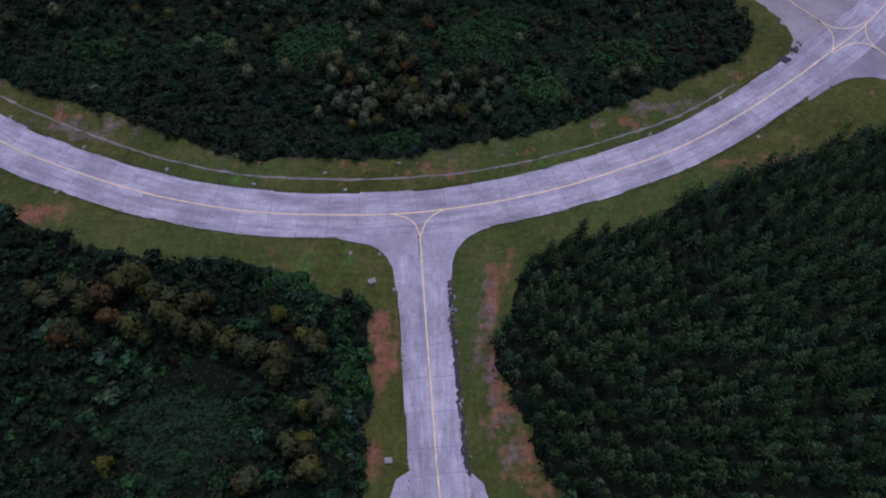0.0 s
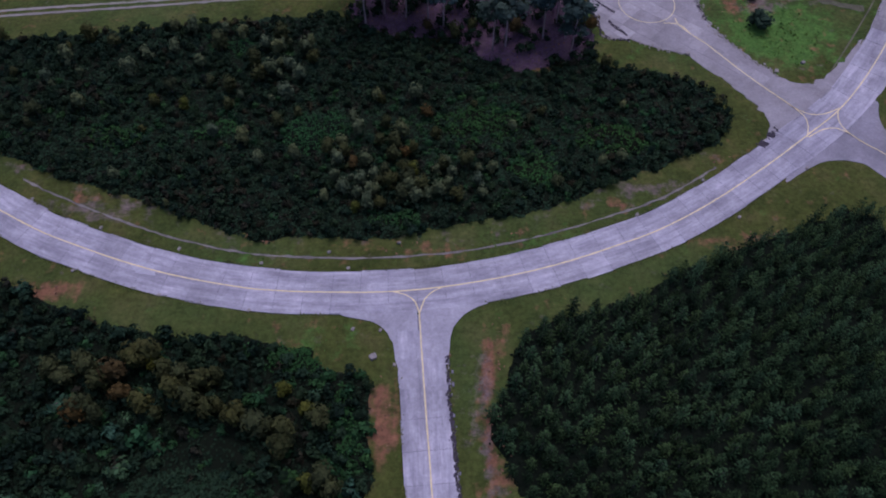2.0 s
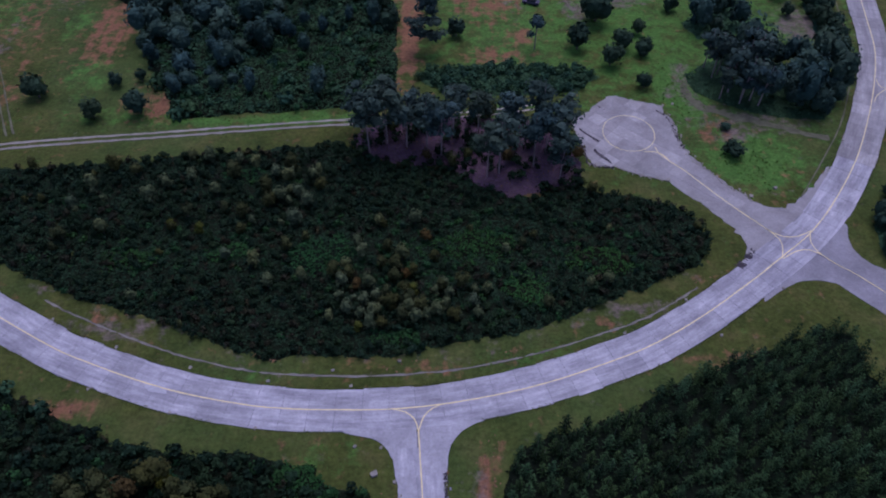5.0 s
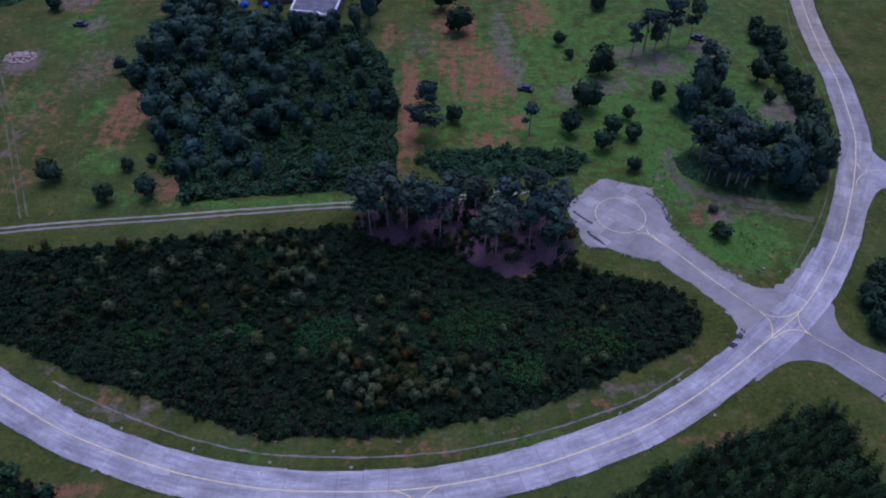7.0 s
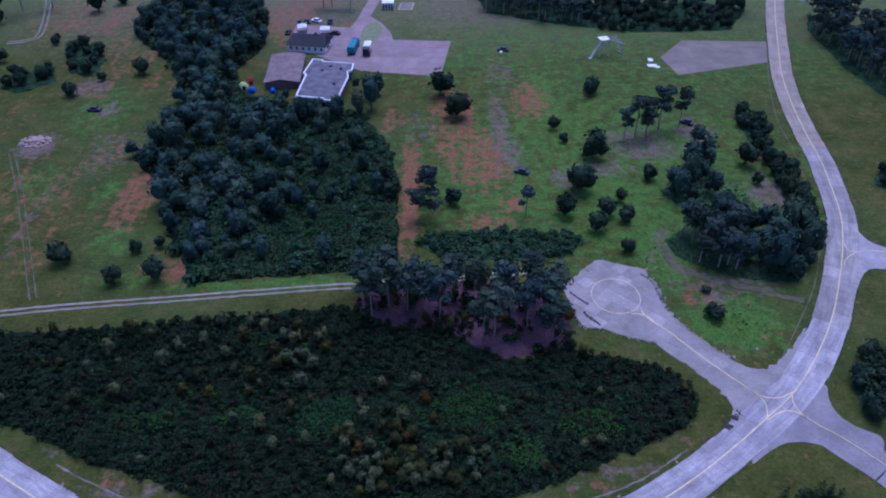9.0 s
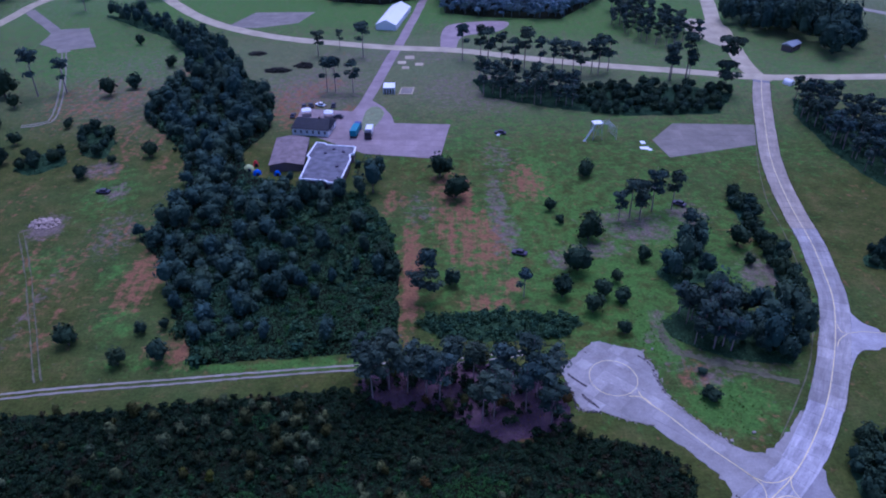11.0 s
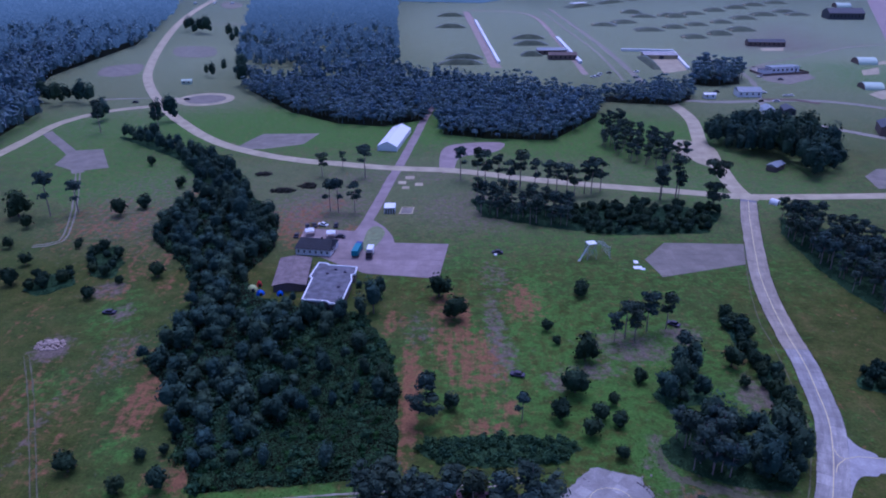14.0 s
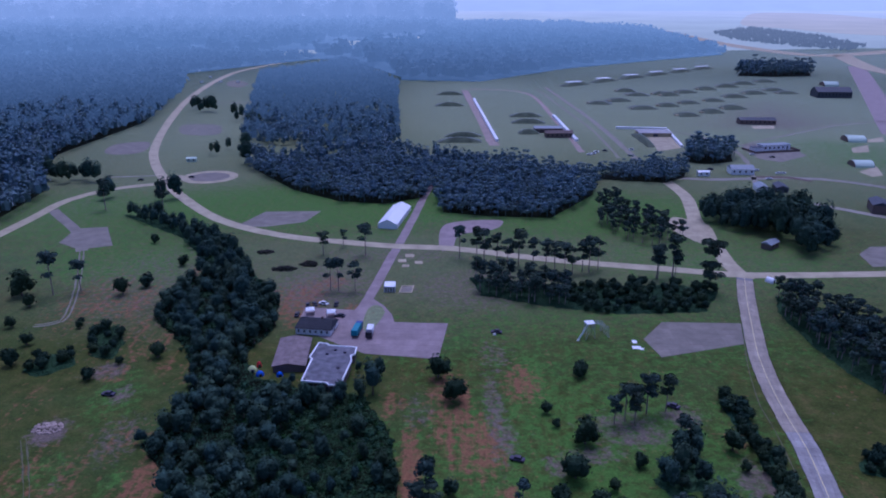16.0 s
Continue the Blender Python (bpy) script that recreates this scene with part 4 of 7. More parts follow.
SW_WOOD = [(-73.1, 58.3), (-60.1, 51.6), (-54.9, 49.6), (-48.2, 46.6), (-41, 44.5), (-33.5, 43.9), (-28.4, 44.2), (-22.3, 43), (-19.1, 40.4), (-16.1, 39.2), (-9.6, 38.4), (-9, 33), (-8.8, 25.9), (-9, 19.2), (-9, 13), (-9.2, 7.2), (-60.7, 7.3)]
PLANTATION = [(13.6, 13), (11.6, 17), (9.4, 22.8), (6.5, 29), (6.2, 33.4), (8.5, 37.2), (9.4, 41.2), (11.6, 44.2), (17.4, 47.4), (24.7, 49), (30.4, 51.6), (37.7, 55.9), (43.5, 57.8), (52.5, 61.8), (62.2, 65.7), (66.1, 63.8), (66.7, 57.6), (68, 50.4), (78.5, 25.8), (70.6, 7.2), (13.1, 7.2)]
DARK_WOOD = [(-85, 172.3), (-79.4, 191.6), (-82.1, 210.4), (-91.4, 232), (-110.9, 257.3), (-112, 293.5), (-103, 314.6), (-83.4, 307.1), (-64.7, 273.9), (-61.7, 246.2), (-68, 227.2), (-60.5, 210.1), (-46.3, 204.1), (-37.4, 192.9), (-45.4, 182.8), (-42.2, 164.5), (-31.7, 151.1), (-41.8, 141.5), (-42.8, 129.6), (-49, 124.6), (-57.6, 124.7), (-66.1, 139.5), (-73.7, 158)]
BRAMBLES = [(-46, 199), (-23.7, 198.2), (-13.6, 177.6), (-10, 153.4), (-9.5, 132.3), (-10.9, 126), (-18.8, 122.5), (-27.8, 121), (-42, 119.8), (-55.5, 118.5), (-59, 131), (-66, 139), (-72, 156), (-60, 172), (-56, 190)]


def shrub_kind(name, label, mat, r, h, group, n=2, leaves=280, size=0.15, category="shrub", low=0.12, lobes=5, cap=280, fill=0.6):
    return Kind([tree_kind(name, label, category, round_crown(RNG, r, h * low, h, lobes + k, leaves, size, fill, fine=2 if leaves > 100 else 1), mat, (h * 0.7, 0.07 * r, 2, r * 0.5), BARK, group) for k in range(n)], cap)


olive = shrub_kind("young_tree", "young olive-green broadleaf tree in the thicket", LEAF_OLIVE, 1.35, 3.7, "young trees in the thicket", 3, 240, 0.2, lobes=4, fill=0.62)
grey = shrub_kind("young_tree", "young grey-green broadleaf tree with rounded crown", LEAF_GREY, 1.15, 3.6, "young trees in the thicket", 3, 240, 0.2, lobes=4, fill=0.62)
orange = shrub_kind("autumn_tree", "small tree with turning orange-brown leaves", LEAF_ORANGE, 1.35, 3.6, "turning trees", 2, 240, 0.2, lobes=4, fill=0.62)
yellow = shrub_kind("autumn_tree", "small tree with yellow-green leaves", LEAF_YELLOW, 1.25, 3.3, "turning trees", 2, 240, 0.2, lobes=4, fill=0.62)
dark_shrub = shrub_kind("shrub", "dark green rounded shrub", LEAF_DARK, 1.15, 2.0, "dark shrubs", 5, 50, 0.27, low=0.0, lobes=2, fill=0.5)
brown_shrub = shrub_kind("scrub_bush", "dull brownish low shrub in the thicket", LEAF_BROWN, 1.05, 1.8, "brownish shrubs", 3, 50, 0.24, low=0.0, lobes=2, fill=0.5, cap=150)
bramble_bush = shrub_kind("bramble_clump", "low blue-green bramble bush", LEAF_BRAMBLE, 1.6, 2.0, "blue-green bushes", 3, 84, 0.3, low=0.0, lobes=3, fill=0.5, cap=180)
green_shrub = shrub_kind("bramble_bush", "mid-green leafy bramble bush in the thicket", LEAF_MID, 1.1, 1.6, "bramble bushes", 3, 50, 0.25, category="bramble", low=0.0, lobes=2, fill=0.5)
bush = shrub_kind("bush", "large dark green bush standing in rough grass", LEAF_BUSH, 2.6, 5.0, "bushes on the heath", 4, 260, 0.34, "bush", 0.0, 4, fill=0.72)
broad = shrub_kind("broadleaf_tree", "tall dark green broadleaf tree in full leaf", LEAF_TREE, 3.1, 9.5, "broadleaf trees", 4, 270, 0.45, "tree", 0.1, 4, fill=0.72)
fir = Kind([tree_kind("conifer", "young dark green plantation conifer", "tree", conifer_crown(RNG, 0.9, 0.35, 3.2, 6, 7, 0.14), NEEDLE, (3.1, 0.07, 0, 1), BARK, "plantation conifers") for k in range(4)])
pine = Kind([tree_kind("pine_tree", "tall pine with bare trunk and tufted flat crown", "tree", pine_crown(RNG, 2.9, 6.5, 13.0, 13, 420, 0.34, 1.3), NEEDLE_PINE, (12.4, 0.16, 4, 2.4), BARK_PINE, "tall pines") for k in range(4)])

spine = Kind([tree_kind("pine_tree", "spreading dark pine with full tufted crown", "tree", pine_crown(RNG, 2.4, 4.6, 11.6, 13, 390, 0.42, 1.3), NEEDLE_PINE, (11.6, 0.2, 5, 2.0), BARK_PINE, "spreading pines") for k in range(4)])

# thicket between the curve and the track: groves of paler young trees in a dark carpet
LUSH_SPOTS = [(-20, 81, 7, 5), (-53, 80, 7, 3), (6, 82, 9, 5), (15, 73, 5, 5), (-37, 101, 5, 3), (-7, 63, 5, 2), (28, 79, 7, 4), (-36, 81, 5, 3)]
GROVES = [(-6, 73, 10, 7, 0.9), (-4, 64, 7, 3, 0.4), (-31, 95, 9, 9, 0.9), (-52, 84, 10, 6, 0.5), (8, 74, 9, 6, 0.4), (-70, 96, 14, 6, 0.4), (12, 68, 4, 3, 0.5), (-45, 100, 12, 5, 0.5)]
GROVE = [(-14.0, 82.1), (-13.3, 79.8), (-10.8, 87.8), (-4.3, 87.8), (-9.7, 78.0), (-15.9, 77.5), (-17.8, 76.0), (-15.3, 75.7), (-23.3, 75.1), (-11.8, 73.8), (-16.1, 73.8), (-10.3, 71.0), (-12.2, 69.8), (-16.5, 70.6), (-14.9, 68.1), (-12.6, 67.3), (-10.7, 67.7), (-8.7, 71.8), (-7.8, 69.3), (-7.3, 77.1), (-6.3, 79.5), (-7.5, 74.6), (-4.5, 76.2), (-5.2, 69.7), (-4.7, 68.1), (-2.8, 68.7), (-1.8, 67.1), (-0.3, 67.7), (1.0, 68.9), (0.8, 73.3), (3.8, 73.5), (1.8, 71.4), (8.1, 72.2), (6.3, 67.3), (-3.7, 66.5), (-6.0, 66.9), (-11.0, 65.5), (-9.4, 65.5), (2.7, 66.9), (5.7, 69.7)]
NORTH_GROVE = [(-32.5, 97.4), (-30.9, 100.3), (-28.7, 98.9), (-28.2, 102.5), (-26.3, 95.3), (-31.3, 92.6), (-29.1, 93.9), (-24.1, 92.6), (-23.8, 99.6), (-22.1, 96.7), (-26.0, 87.9), (-23.0, 101.0), (-35.2, 102.5), (-38.5, 104.1), (-44.2, 104.8), (-41.4, 95.3), (-46.7, 99.6), (-45.7, 89.9), (-38.9, 100.3), (-35.7, 89.9), (-26.7, 82.1), (-28.7, 73.8), (-31.6, 78.5), (-36.8, 79.7), (-23.1, 74.9), (-58.0, 101.1), (-62.3, 102.6), (-64.8, 96.8), (-67.4, 92.6), (-53.3, 94.0), (-51.2, 97.5), (-59.9, 86.0), (-67.0, 84.7)]
for x, y in GROVE + NORTH_GROVE:
    (grey if RNG.uniform() < 0.6 else olive).put(x, y, RNG.uniform(0.8, 1.15) * (1.15 if y > 78 else 1.0))
for x, y, kind_of in ((-13.8, 73.3, orange), (-5.7, 75.3, orange), (-2.3, 84.0, orange), (-12.9, 64.9, yellow), (-4.3, 72.3, yellow), (-42.6, 86.0, yellow), (-48.0, 87.3, yellow)):
    kind_of.put(x, y, RNG.uniform(0.75, 1.0))
for x, y in scatter(THICKET, 2.4, RNG):
    g = max(s * math.exp(-((x - a) / rx) ** 2 - ((y - b) / ry) ** 2) for a, b, rx, ry, s in GROVES)
    if RNG.uniform() < g * 0.22 + 0.035:
        (grey if RNG.uniform() < 0.45 else olive).put(x, y, RNG.uniform(0.5, 0.95))
for x, y in scatter(THICKET, 1.45, RNG):
    lush = max(math.exp(-((x - a) / rx) ** 2 - ((y - b) / ry) ** 2) for a, b, rx, ry in LUSH_SPOTS)
    wide = max(lush, math.exp(-((x - 5) / 22) ** 2 - ((y - 80) / 11) ** 2), 0.5 * math.exp(-((x + 45) / 25) ** 2 - ((y - 82) / 8) ** 2))
    brown = max(0.45 * math.exp(-((x - 38) / 14) ** 2 - ((y - 84) / 9) ** 2), 0.4 * math.exp(-((x + 35) / 22) ** 2 - ((y - 66) / 9) ** 2), 0.15)
    u, v, s = RNG.uniform(), RNG.uniform(), RNG.uniform(0.5, 1.0)
    if u > 0.12 + 0.4 * lush:
        (green_shrub if v < 0.75 * wide else brown_shrub if v > 1 - brown else dark_shrub).put(x, y, s)
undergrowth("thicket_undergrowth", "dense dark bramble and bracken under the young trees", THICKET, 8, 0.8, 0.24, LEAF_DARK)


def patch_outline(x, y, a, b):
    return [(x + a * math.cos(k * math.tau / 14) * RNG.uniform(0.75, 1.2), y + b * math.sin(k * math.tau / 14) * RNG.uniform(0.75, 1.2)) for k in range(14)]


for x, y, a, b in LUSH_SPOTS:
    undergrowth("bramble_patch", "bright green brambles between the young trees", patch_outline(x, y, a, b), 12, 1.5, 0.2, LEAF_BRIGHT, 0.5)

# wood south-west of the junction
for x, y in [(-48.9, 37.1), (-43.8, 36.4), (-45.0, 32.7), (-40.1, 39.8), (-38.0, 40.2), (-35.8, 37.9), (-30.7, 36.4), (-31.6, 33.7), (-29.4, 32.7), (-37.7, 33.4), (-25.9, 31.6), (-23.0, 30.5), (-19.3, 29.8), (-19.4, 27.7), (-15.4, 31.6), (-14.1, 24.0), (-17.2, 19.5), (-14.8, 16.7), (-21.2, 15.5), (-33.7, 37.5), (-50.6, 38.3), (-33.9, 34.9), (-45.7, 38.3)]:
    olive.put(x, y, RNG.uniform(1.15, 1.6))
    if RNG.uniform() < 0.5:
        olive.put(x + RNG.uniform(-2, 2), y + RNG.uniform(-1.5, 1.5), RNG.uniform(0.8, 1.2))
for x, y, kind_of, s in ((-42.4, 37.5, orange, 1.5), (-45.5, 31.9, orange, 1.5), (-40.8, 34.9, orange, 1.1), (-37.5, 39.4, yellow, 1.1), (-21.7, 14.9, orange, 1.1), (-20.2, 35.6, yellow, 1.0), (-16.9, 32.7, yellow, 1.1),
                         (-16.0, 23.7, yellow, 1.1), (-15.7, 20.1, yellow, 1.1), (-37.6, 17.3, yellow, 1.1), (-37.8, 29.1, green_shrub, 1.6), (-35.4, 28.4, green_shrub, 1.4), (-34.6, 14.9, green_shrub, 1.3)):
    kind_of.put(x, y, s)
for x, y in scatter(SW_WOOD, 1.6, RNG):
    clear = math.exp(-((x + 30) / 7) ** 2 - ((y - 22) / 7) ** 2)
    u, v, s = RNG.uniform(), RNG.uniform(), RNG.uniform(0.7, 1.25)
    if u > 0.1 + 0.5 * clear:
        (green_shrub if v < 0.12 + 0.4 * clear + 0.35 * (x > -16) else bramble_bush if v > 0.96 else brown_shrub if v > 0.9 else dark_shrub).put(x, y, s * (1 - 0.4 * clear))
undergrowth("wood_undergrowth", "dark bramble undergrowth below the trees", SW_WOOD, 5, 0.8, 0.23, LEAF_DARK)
undergrowth("bramble_patch", "dark green brambles in a clearing of the wood", patch_outline(-30, 21, 9, 7), 18, 1.2, 0.24, LEAF_DARK, 0.5)
for x, y, a, b in ((-12.5, 28, 3, 9), (-20, 40, 4, 2.5)):
    undergrowth("bramble_patch", "green brambles in a clearing of the wood", patch_outline(x, y, a, b), 20, 1.6, 0.2, LEAF_BRIGHT, 0.5)

# conifer plantation
firs = scatter(PLANTATION, 1.95, RNG, 0.3)
near = firs[np.argsort(np.hypot(firs[:, 0] - 12, firs[:, 1] - 35))]
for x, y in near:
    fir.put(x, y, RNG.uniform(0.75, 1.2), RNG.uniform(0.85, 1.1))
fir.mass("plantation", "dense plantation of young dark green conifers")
# floor leaves in the shade-dark litter colour, for deep gaps between trees
undergrowth("plantation_floor", "bracken below the plantation, darkened for the shade there", PLANTATION, 3, 0.4, 0.28, LITTER_SHADED)

# tall pines at the end of the track
for x, y in ((-13.6, 106.6), (-10.4, 110.4), (-6.4, 109.1), (-2.3, 107.7), (0.5, 106.1), (9.2, 100.5), (11.6, 101.6), (18.4, 103.3), (21.2, 107.5), (23.0, 99.1), (22.5, 103.6),
             (-16, 115), (-11, 114), (-4, 113), (3, 112), (8, 113), (14, 111), (20, 112), (25, 110)):
    pine.put(x, y, RNG.uniform(0.9, 1.22), RNG.uniform(0.8, 1.0))
HEATHER_FLOOR = [(-18, 110.5), (-16.5, 113.8), (-9.4, 118.4), (3.2, 119.3), (15.8, 118.2), (25.5, 115.3), (28, 104), (27.5, 98.5), (22, 97), (13, 94.5), (8, 97.5), (2, 102.5), (-9, 104.5), (-15, 106.5)]
undergrowth("heather_floor", "purple-brown dry heather below the pines", HEATHER_FLOOR, 9, 0.3, 0.2, HEATHER, below=DEAD_HEATHER)
for x, y, s in ((-14.5, 118, 0.55), (-9, 117.5, 0.6), (-4, 117, 0.5), (7, 117.5, 0.5)):
    broad.put(x, y, s)
HEATHER_GAPS = ((-8, 107.8, 6.0, 2.3), (1, 108.5, 3.0, 1.8), (10.5, 100.2, 2.4, 1.9), (19.5, 100.0, 3.6, 2.3), (14, 97.4, 2.4, 1.5))
for x, y in scatter(HEATHER_FLOOR, 1.9, RNG):
    if all(math.hypot((x - a) / rx, (y - b) / ry) > 1 for a, b, rx, ry in HEATHER_GAPS) and RNG.uniform() < 0.75:
        (dark_shrub if RNG.uniform() < 0.93 else olive if RNG.uniform() < 0.6 else orange).put(x, y, RNG.uniform(0.7, 1.3))

# dark wood in the middle, its brambles, hedges and copses
for x, y in scatter(DARK_WOOD, 4.7, RNG):
    thin = 0.45 if x > -52 and y < 172 else 0.2
    if RNG.uniform() < thin:
        for k in range(3):
            bramble_bush.put(x + RNG.normal(0, 1.6), y + RNG.normal(0, 1.6), RNG.uniform(0.8, 1.5))
    elif not (-66 < x < -50 and 196 < y < 224):
        broad.put(x, y, RNG.uniform(0.5, 1.15) * (0.8 if y < 135 else 1.0), RNG.uniform(0.65, 0.95))
for x, y, s in ((-20, 198.5, 1.2), (-21.5, 206, 1.0), (-18.5, 210, 0.85), (-24, 196, 0.9), (-30, 196.5, 0.75), (-42, 197, 0.65), (-36, 195, 0.7), (-26, 214, 0.45), (-47, 205, 0.5)):
    broad.put(x, y, s)
for x, y, a, b in [(-83.8, 334.9, 5, 3), (-70, 311.2, 6.5, 3.5), (-59.4, 317.9, 5, 4)]:
    undergrowth("brushwood_heap", "low dark heap of cut brushwood in the grass", patch_outline(x, y, a, b), 8, 1.3, 0.3, BRUSH, 0.6)
undergrowth("dark_wood_floor", "dark undergrowth below the broadleaf wood", DARK_WOOD, 3, 1.5, 0.35, LEAF_BRAMBLE)
undergrowth("bramble_patch", "low dark green brambles", BRAMBLES, 9, 1.4, 0.28, LEAF_BRAMBLE, 0.25)
for x, y in scatter(BRAMBLES, 2.4, RNG):
    v = RNG.uniform()
    green = 0.25 + 0.35 * (x > -42 and y < 146)
    if v < 0.72:
        (green_shrub if RNG.uniform() < green else bramble_bush).put(x, y, RNG.uniform(0.6, 1.4))
for x, y in scatter(BRAMBLES, 6.5, RNG):
    west = min(1.0, max(0.0, (-12 - x) / 42 + (y - 150) / 120))
    if RNG.uniform() < 0.1 + 0.6 * west:
        broad.put(x, y, RNG.uniform(0.4, 0.85))


def copse(poly, gap, kinds, size=1.0, floor=True):
    for x, y in scatter(poly, gap, RNG):
        (spine if (kinds is broad and 52 < x < 69 and 120 < y < 136) or (258 < y < 302 and 10 < x < 58 and kinds is bush) else kinds).put(x, y, RNG.uniform(0.65, 1.1) * size)
    if floor:
        undergrowth("undergrowth", "low dark green growth below trees", poly, 4, 1.0, 0.32, LEAF_BRAMBLE, below=LEAF_BRAMBLE)


copse([(54.8, 133.3), (63.5, 140), (78, 137.5), (86.5, 133), (84.8, 123.5), (80.6, 117.7), (70, 118.2), (61.1, 122.1), (54.8, 127.9)], 4.0, broad)
copse([(58.4, 153.6), (73, 168.8), (75.1, 160.2), (71.2, 149.6), (61.1, 147.2)], 4.4, broad)
copse([(-181.6, 400.5), (-154.3, 392.4), (-133.9, 378.4), (-107.5, 349.5), (-90.9, 328.2), (-80.5, 295.3), (-65.4, 270.3), (-70, 259.3), (-98.2, 295.5), (-117, 332.6), (-133.8, 358.9), (-150.9, 373.6)], 5.5, broad)
copse([(151.1, 390.6), (174.5, 405.1), (208.2, 397.7), (211, 364), (201.3, 332.7), (177.9, 314.7), (184.1, 345.8), (161.4, 362.7), (149.1, 380)], 6.2, broad, 1.75, floor=False)
copse([(-2.6, 136), (17.3, 137.4), (30.7, 135), (35.7, 132.3), (31, 127.7), (16.4, 125.7), (0.8, 127.3), (-4.6, 131.6)], 1.9, bramble_bush)
copse([(93, 196.4), (96.1, 187.6), (95.8, 173.1), (96.1, 161.4), (96.2, 152), (90.6, 137.4), (85.8, 136.3), (89.6, 152), (90.8, 170.1), (89.9, 189.4)], 3.4, bush)
copse([(-131.8, 244.5), (-123.1, 252.1), (-114.5, 234.6), (-114.2, 223.3), (-123, 225.6)], 5, bush)
copse([(-141.6, 215.1), (-140.8, 225.8), (-130.9, 230.1), (-125.2, 219.1), (-133.9, 210.9)], 5, bush)
copse([(15.7, 300.9), (57.8, 290.2), (82.8, 289.9), (107.8, 289.6), (123.5, 283), (110.2, 260.8), (75.3, 259.1), (44.6, 267.8), (19.6, 279.9)], 5, bush)
copse([(95.9, 406.1), (109.3, 420.4), (117.1, 391.1), (128.6, 375.1), (131.6, 351), (108.8, 338.1), (98.8, 356), (90.6, 373.5)], 5.8, spine, floor=False)
copse([(145.3, 276.5), (155.4, 273.4), (161, 256.4), (172, 240.9), (174.6, 202.9), (156.7, 176.7), (145.7, 196.1), (141.1, 210.9), (138.7, 229.7), (139.1, 259.3)], 4.8, spine)
copse([(79.5, 89.6), (84.9, 95.5), (93.9, 97.7), (89.5, 78.8), (77.6, 79.5)], 3.4, bush)
copse([(116.7, 161.2), (128.6, 166.8), (124.7, 153.1), (115.6, 155.8)], 4, bush)
for x, y, r in [(-85.8, 125.8, 2.9), (-72, 119, 2.5), (-62.9, 120.4, 2.9), (-70.1, 130, 1.8), (-65.3, 131.6, 1.6), (-98.7, 224.9, 2.9), (-116.2, 209.4, 2.6), (-110.3, 220.3, 1.5), (-137.4, 249.5, 1.7), (4.1, 148.9, 2.5), (-1.8, 160, 2), (43.3, 170.8, 3.6), (36.4, 179.2, 1.3), (34.6, 186.8, 1.7), (49.4, 210.4, 2.3), (37.7, 155.1, 3.6), (31.9, 143.3, 2.6), (38.5, 137, 2.5), (42.5, 143.7, 2.3), (46.2, 140.8, 1.9), (47, 149.8, 1.6), (56.3, 159.5, 1.9), (74.7, 180.5, 1.2), (59, 114.9, 1.3), (58.5, 107, 2.6), (84.7, 167.2, 3.7), (1.2, 209.3, 4.6), (6, 195.3, 4.4), (84.8, 157.4, 1.8), (44.7, 129, 2), (-12.2, 151.6, 2.9), (-14.9, 159.6, 3)]:
    bush.put(x, y, r / (2.0 if 25 < x < 60 and y > 135 else 2.4), 0.6 if 90 < y < 116 else 1.0)
for x, y, r in [(-133.9, 282.7, 3.9), (-126.7, 290.3, 3.4), (-143.7, 349.3, 2.5), (-119.2, 317.1, 2.8), (-176.2, 281.3, 6), (-166.8, 269.2, 3.2), (-98.2, 225.3, 2.8), (-116.5, 209.5, 2.3), (-109.9, 221, 1.3), (-150.2, 235, 2.8), (-138.2, 252.3, 1.7), (-147.5, 219.3, 3.4), (-163.9, 250, 2.5), (48.7, 208.9, 2.5)]:
    bush.put(x, y, r / 2.4)


def pine_row(rows, k):
    for x, y, r in rows:
        spine.put(x + RNG.normal(0, 0.8), y + RNG.normal(0, 1.5), min(1.45, max(0.8, r / k)) * RNG.uniform(0.9, 1.15), RNG.uniform(0.95, 1.2))


pine_row([(21.4, 144.6, 1.9), (54.3, 180.7, 2.6), (57.2, 182.9, 2.9), (59.2, 179.3, 2.6), (62.1, 182.9, 2.6), (65.4, 184.2, 3), (70.5, 186.5, 2.7), (70.3, 167.3, 3)], 2.8)
pine_row([(-54.9, 329.7, 3.3), (-45.2, 343.8, 2), (-35, 331.9, 3.9), (-45.3, 284.9, 3.2), (-41.1, 282.9, 2.9), (-34.4, 282.9, 2.7), (-163.8, 282.4, 4.6), (-154.5, 284.2, 4), (-196.2, 408.5, 9.1), (-158.7, 405.8, 7), (12, 326.5, 3.3)], 2.6)
pine_row([(20.8, 321.3, 2.7), (24.1, 318.2, 3), (29.9, 316.6, 2.7), (34.6, 315, 2.7), (39.1, 314.2, 3), (45.5, 311.9, 2.7), (51.8, 309.6, 2.4), (55.7, 308.9, 2.9), (60.6, 306.6, 2.9), (64.1, 304.4, 2.6), (68.6, 307.2, 2.7), (72.2, 305.8, 2.7), (76.8, 308.6, 2.4), (99, 298.4, 2.9), (102.1, 295.6, 2.9), (108, 298.3, 3.5), (112.3, 299.6, 2.4), (118.1, 283, 4.7), (120.6, 279.9, 3.1)], 2.2)
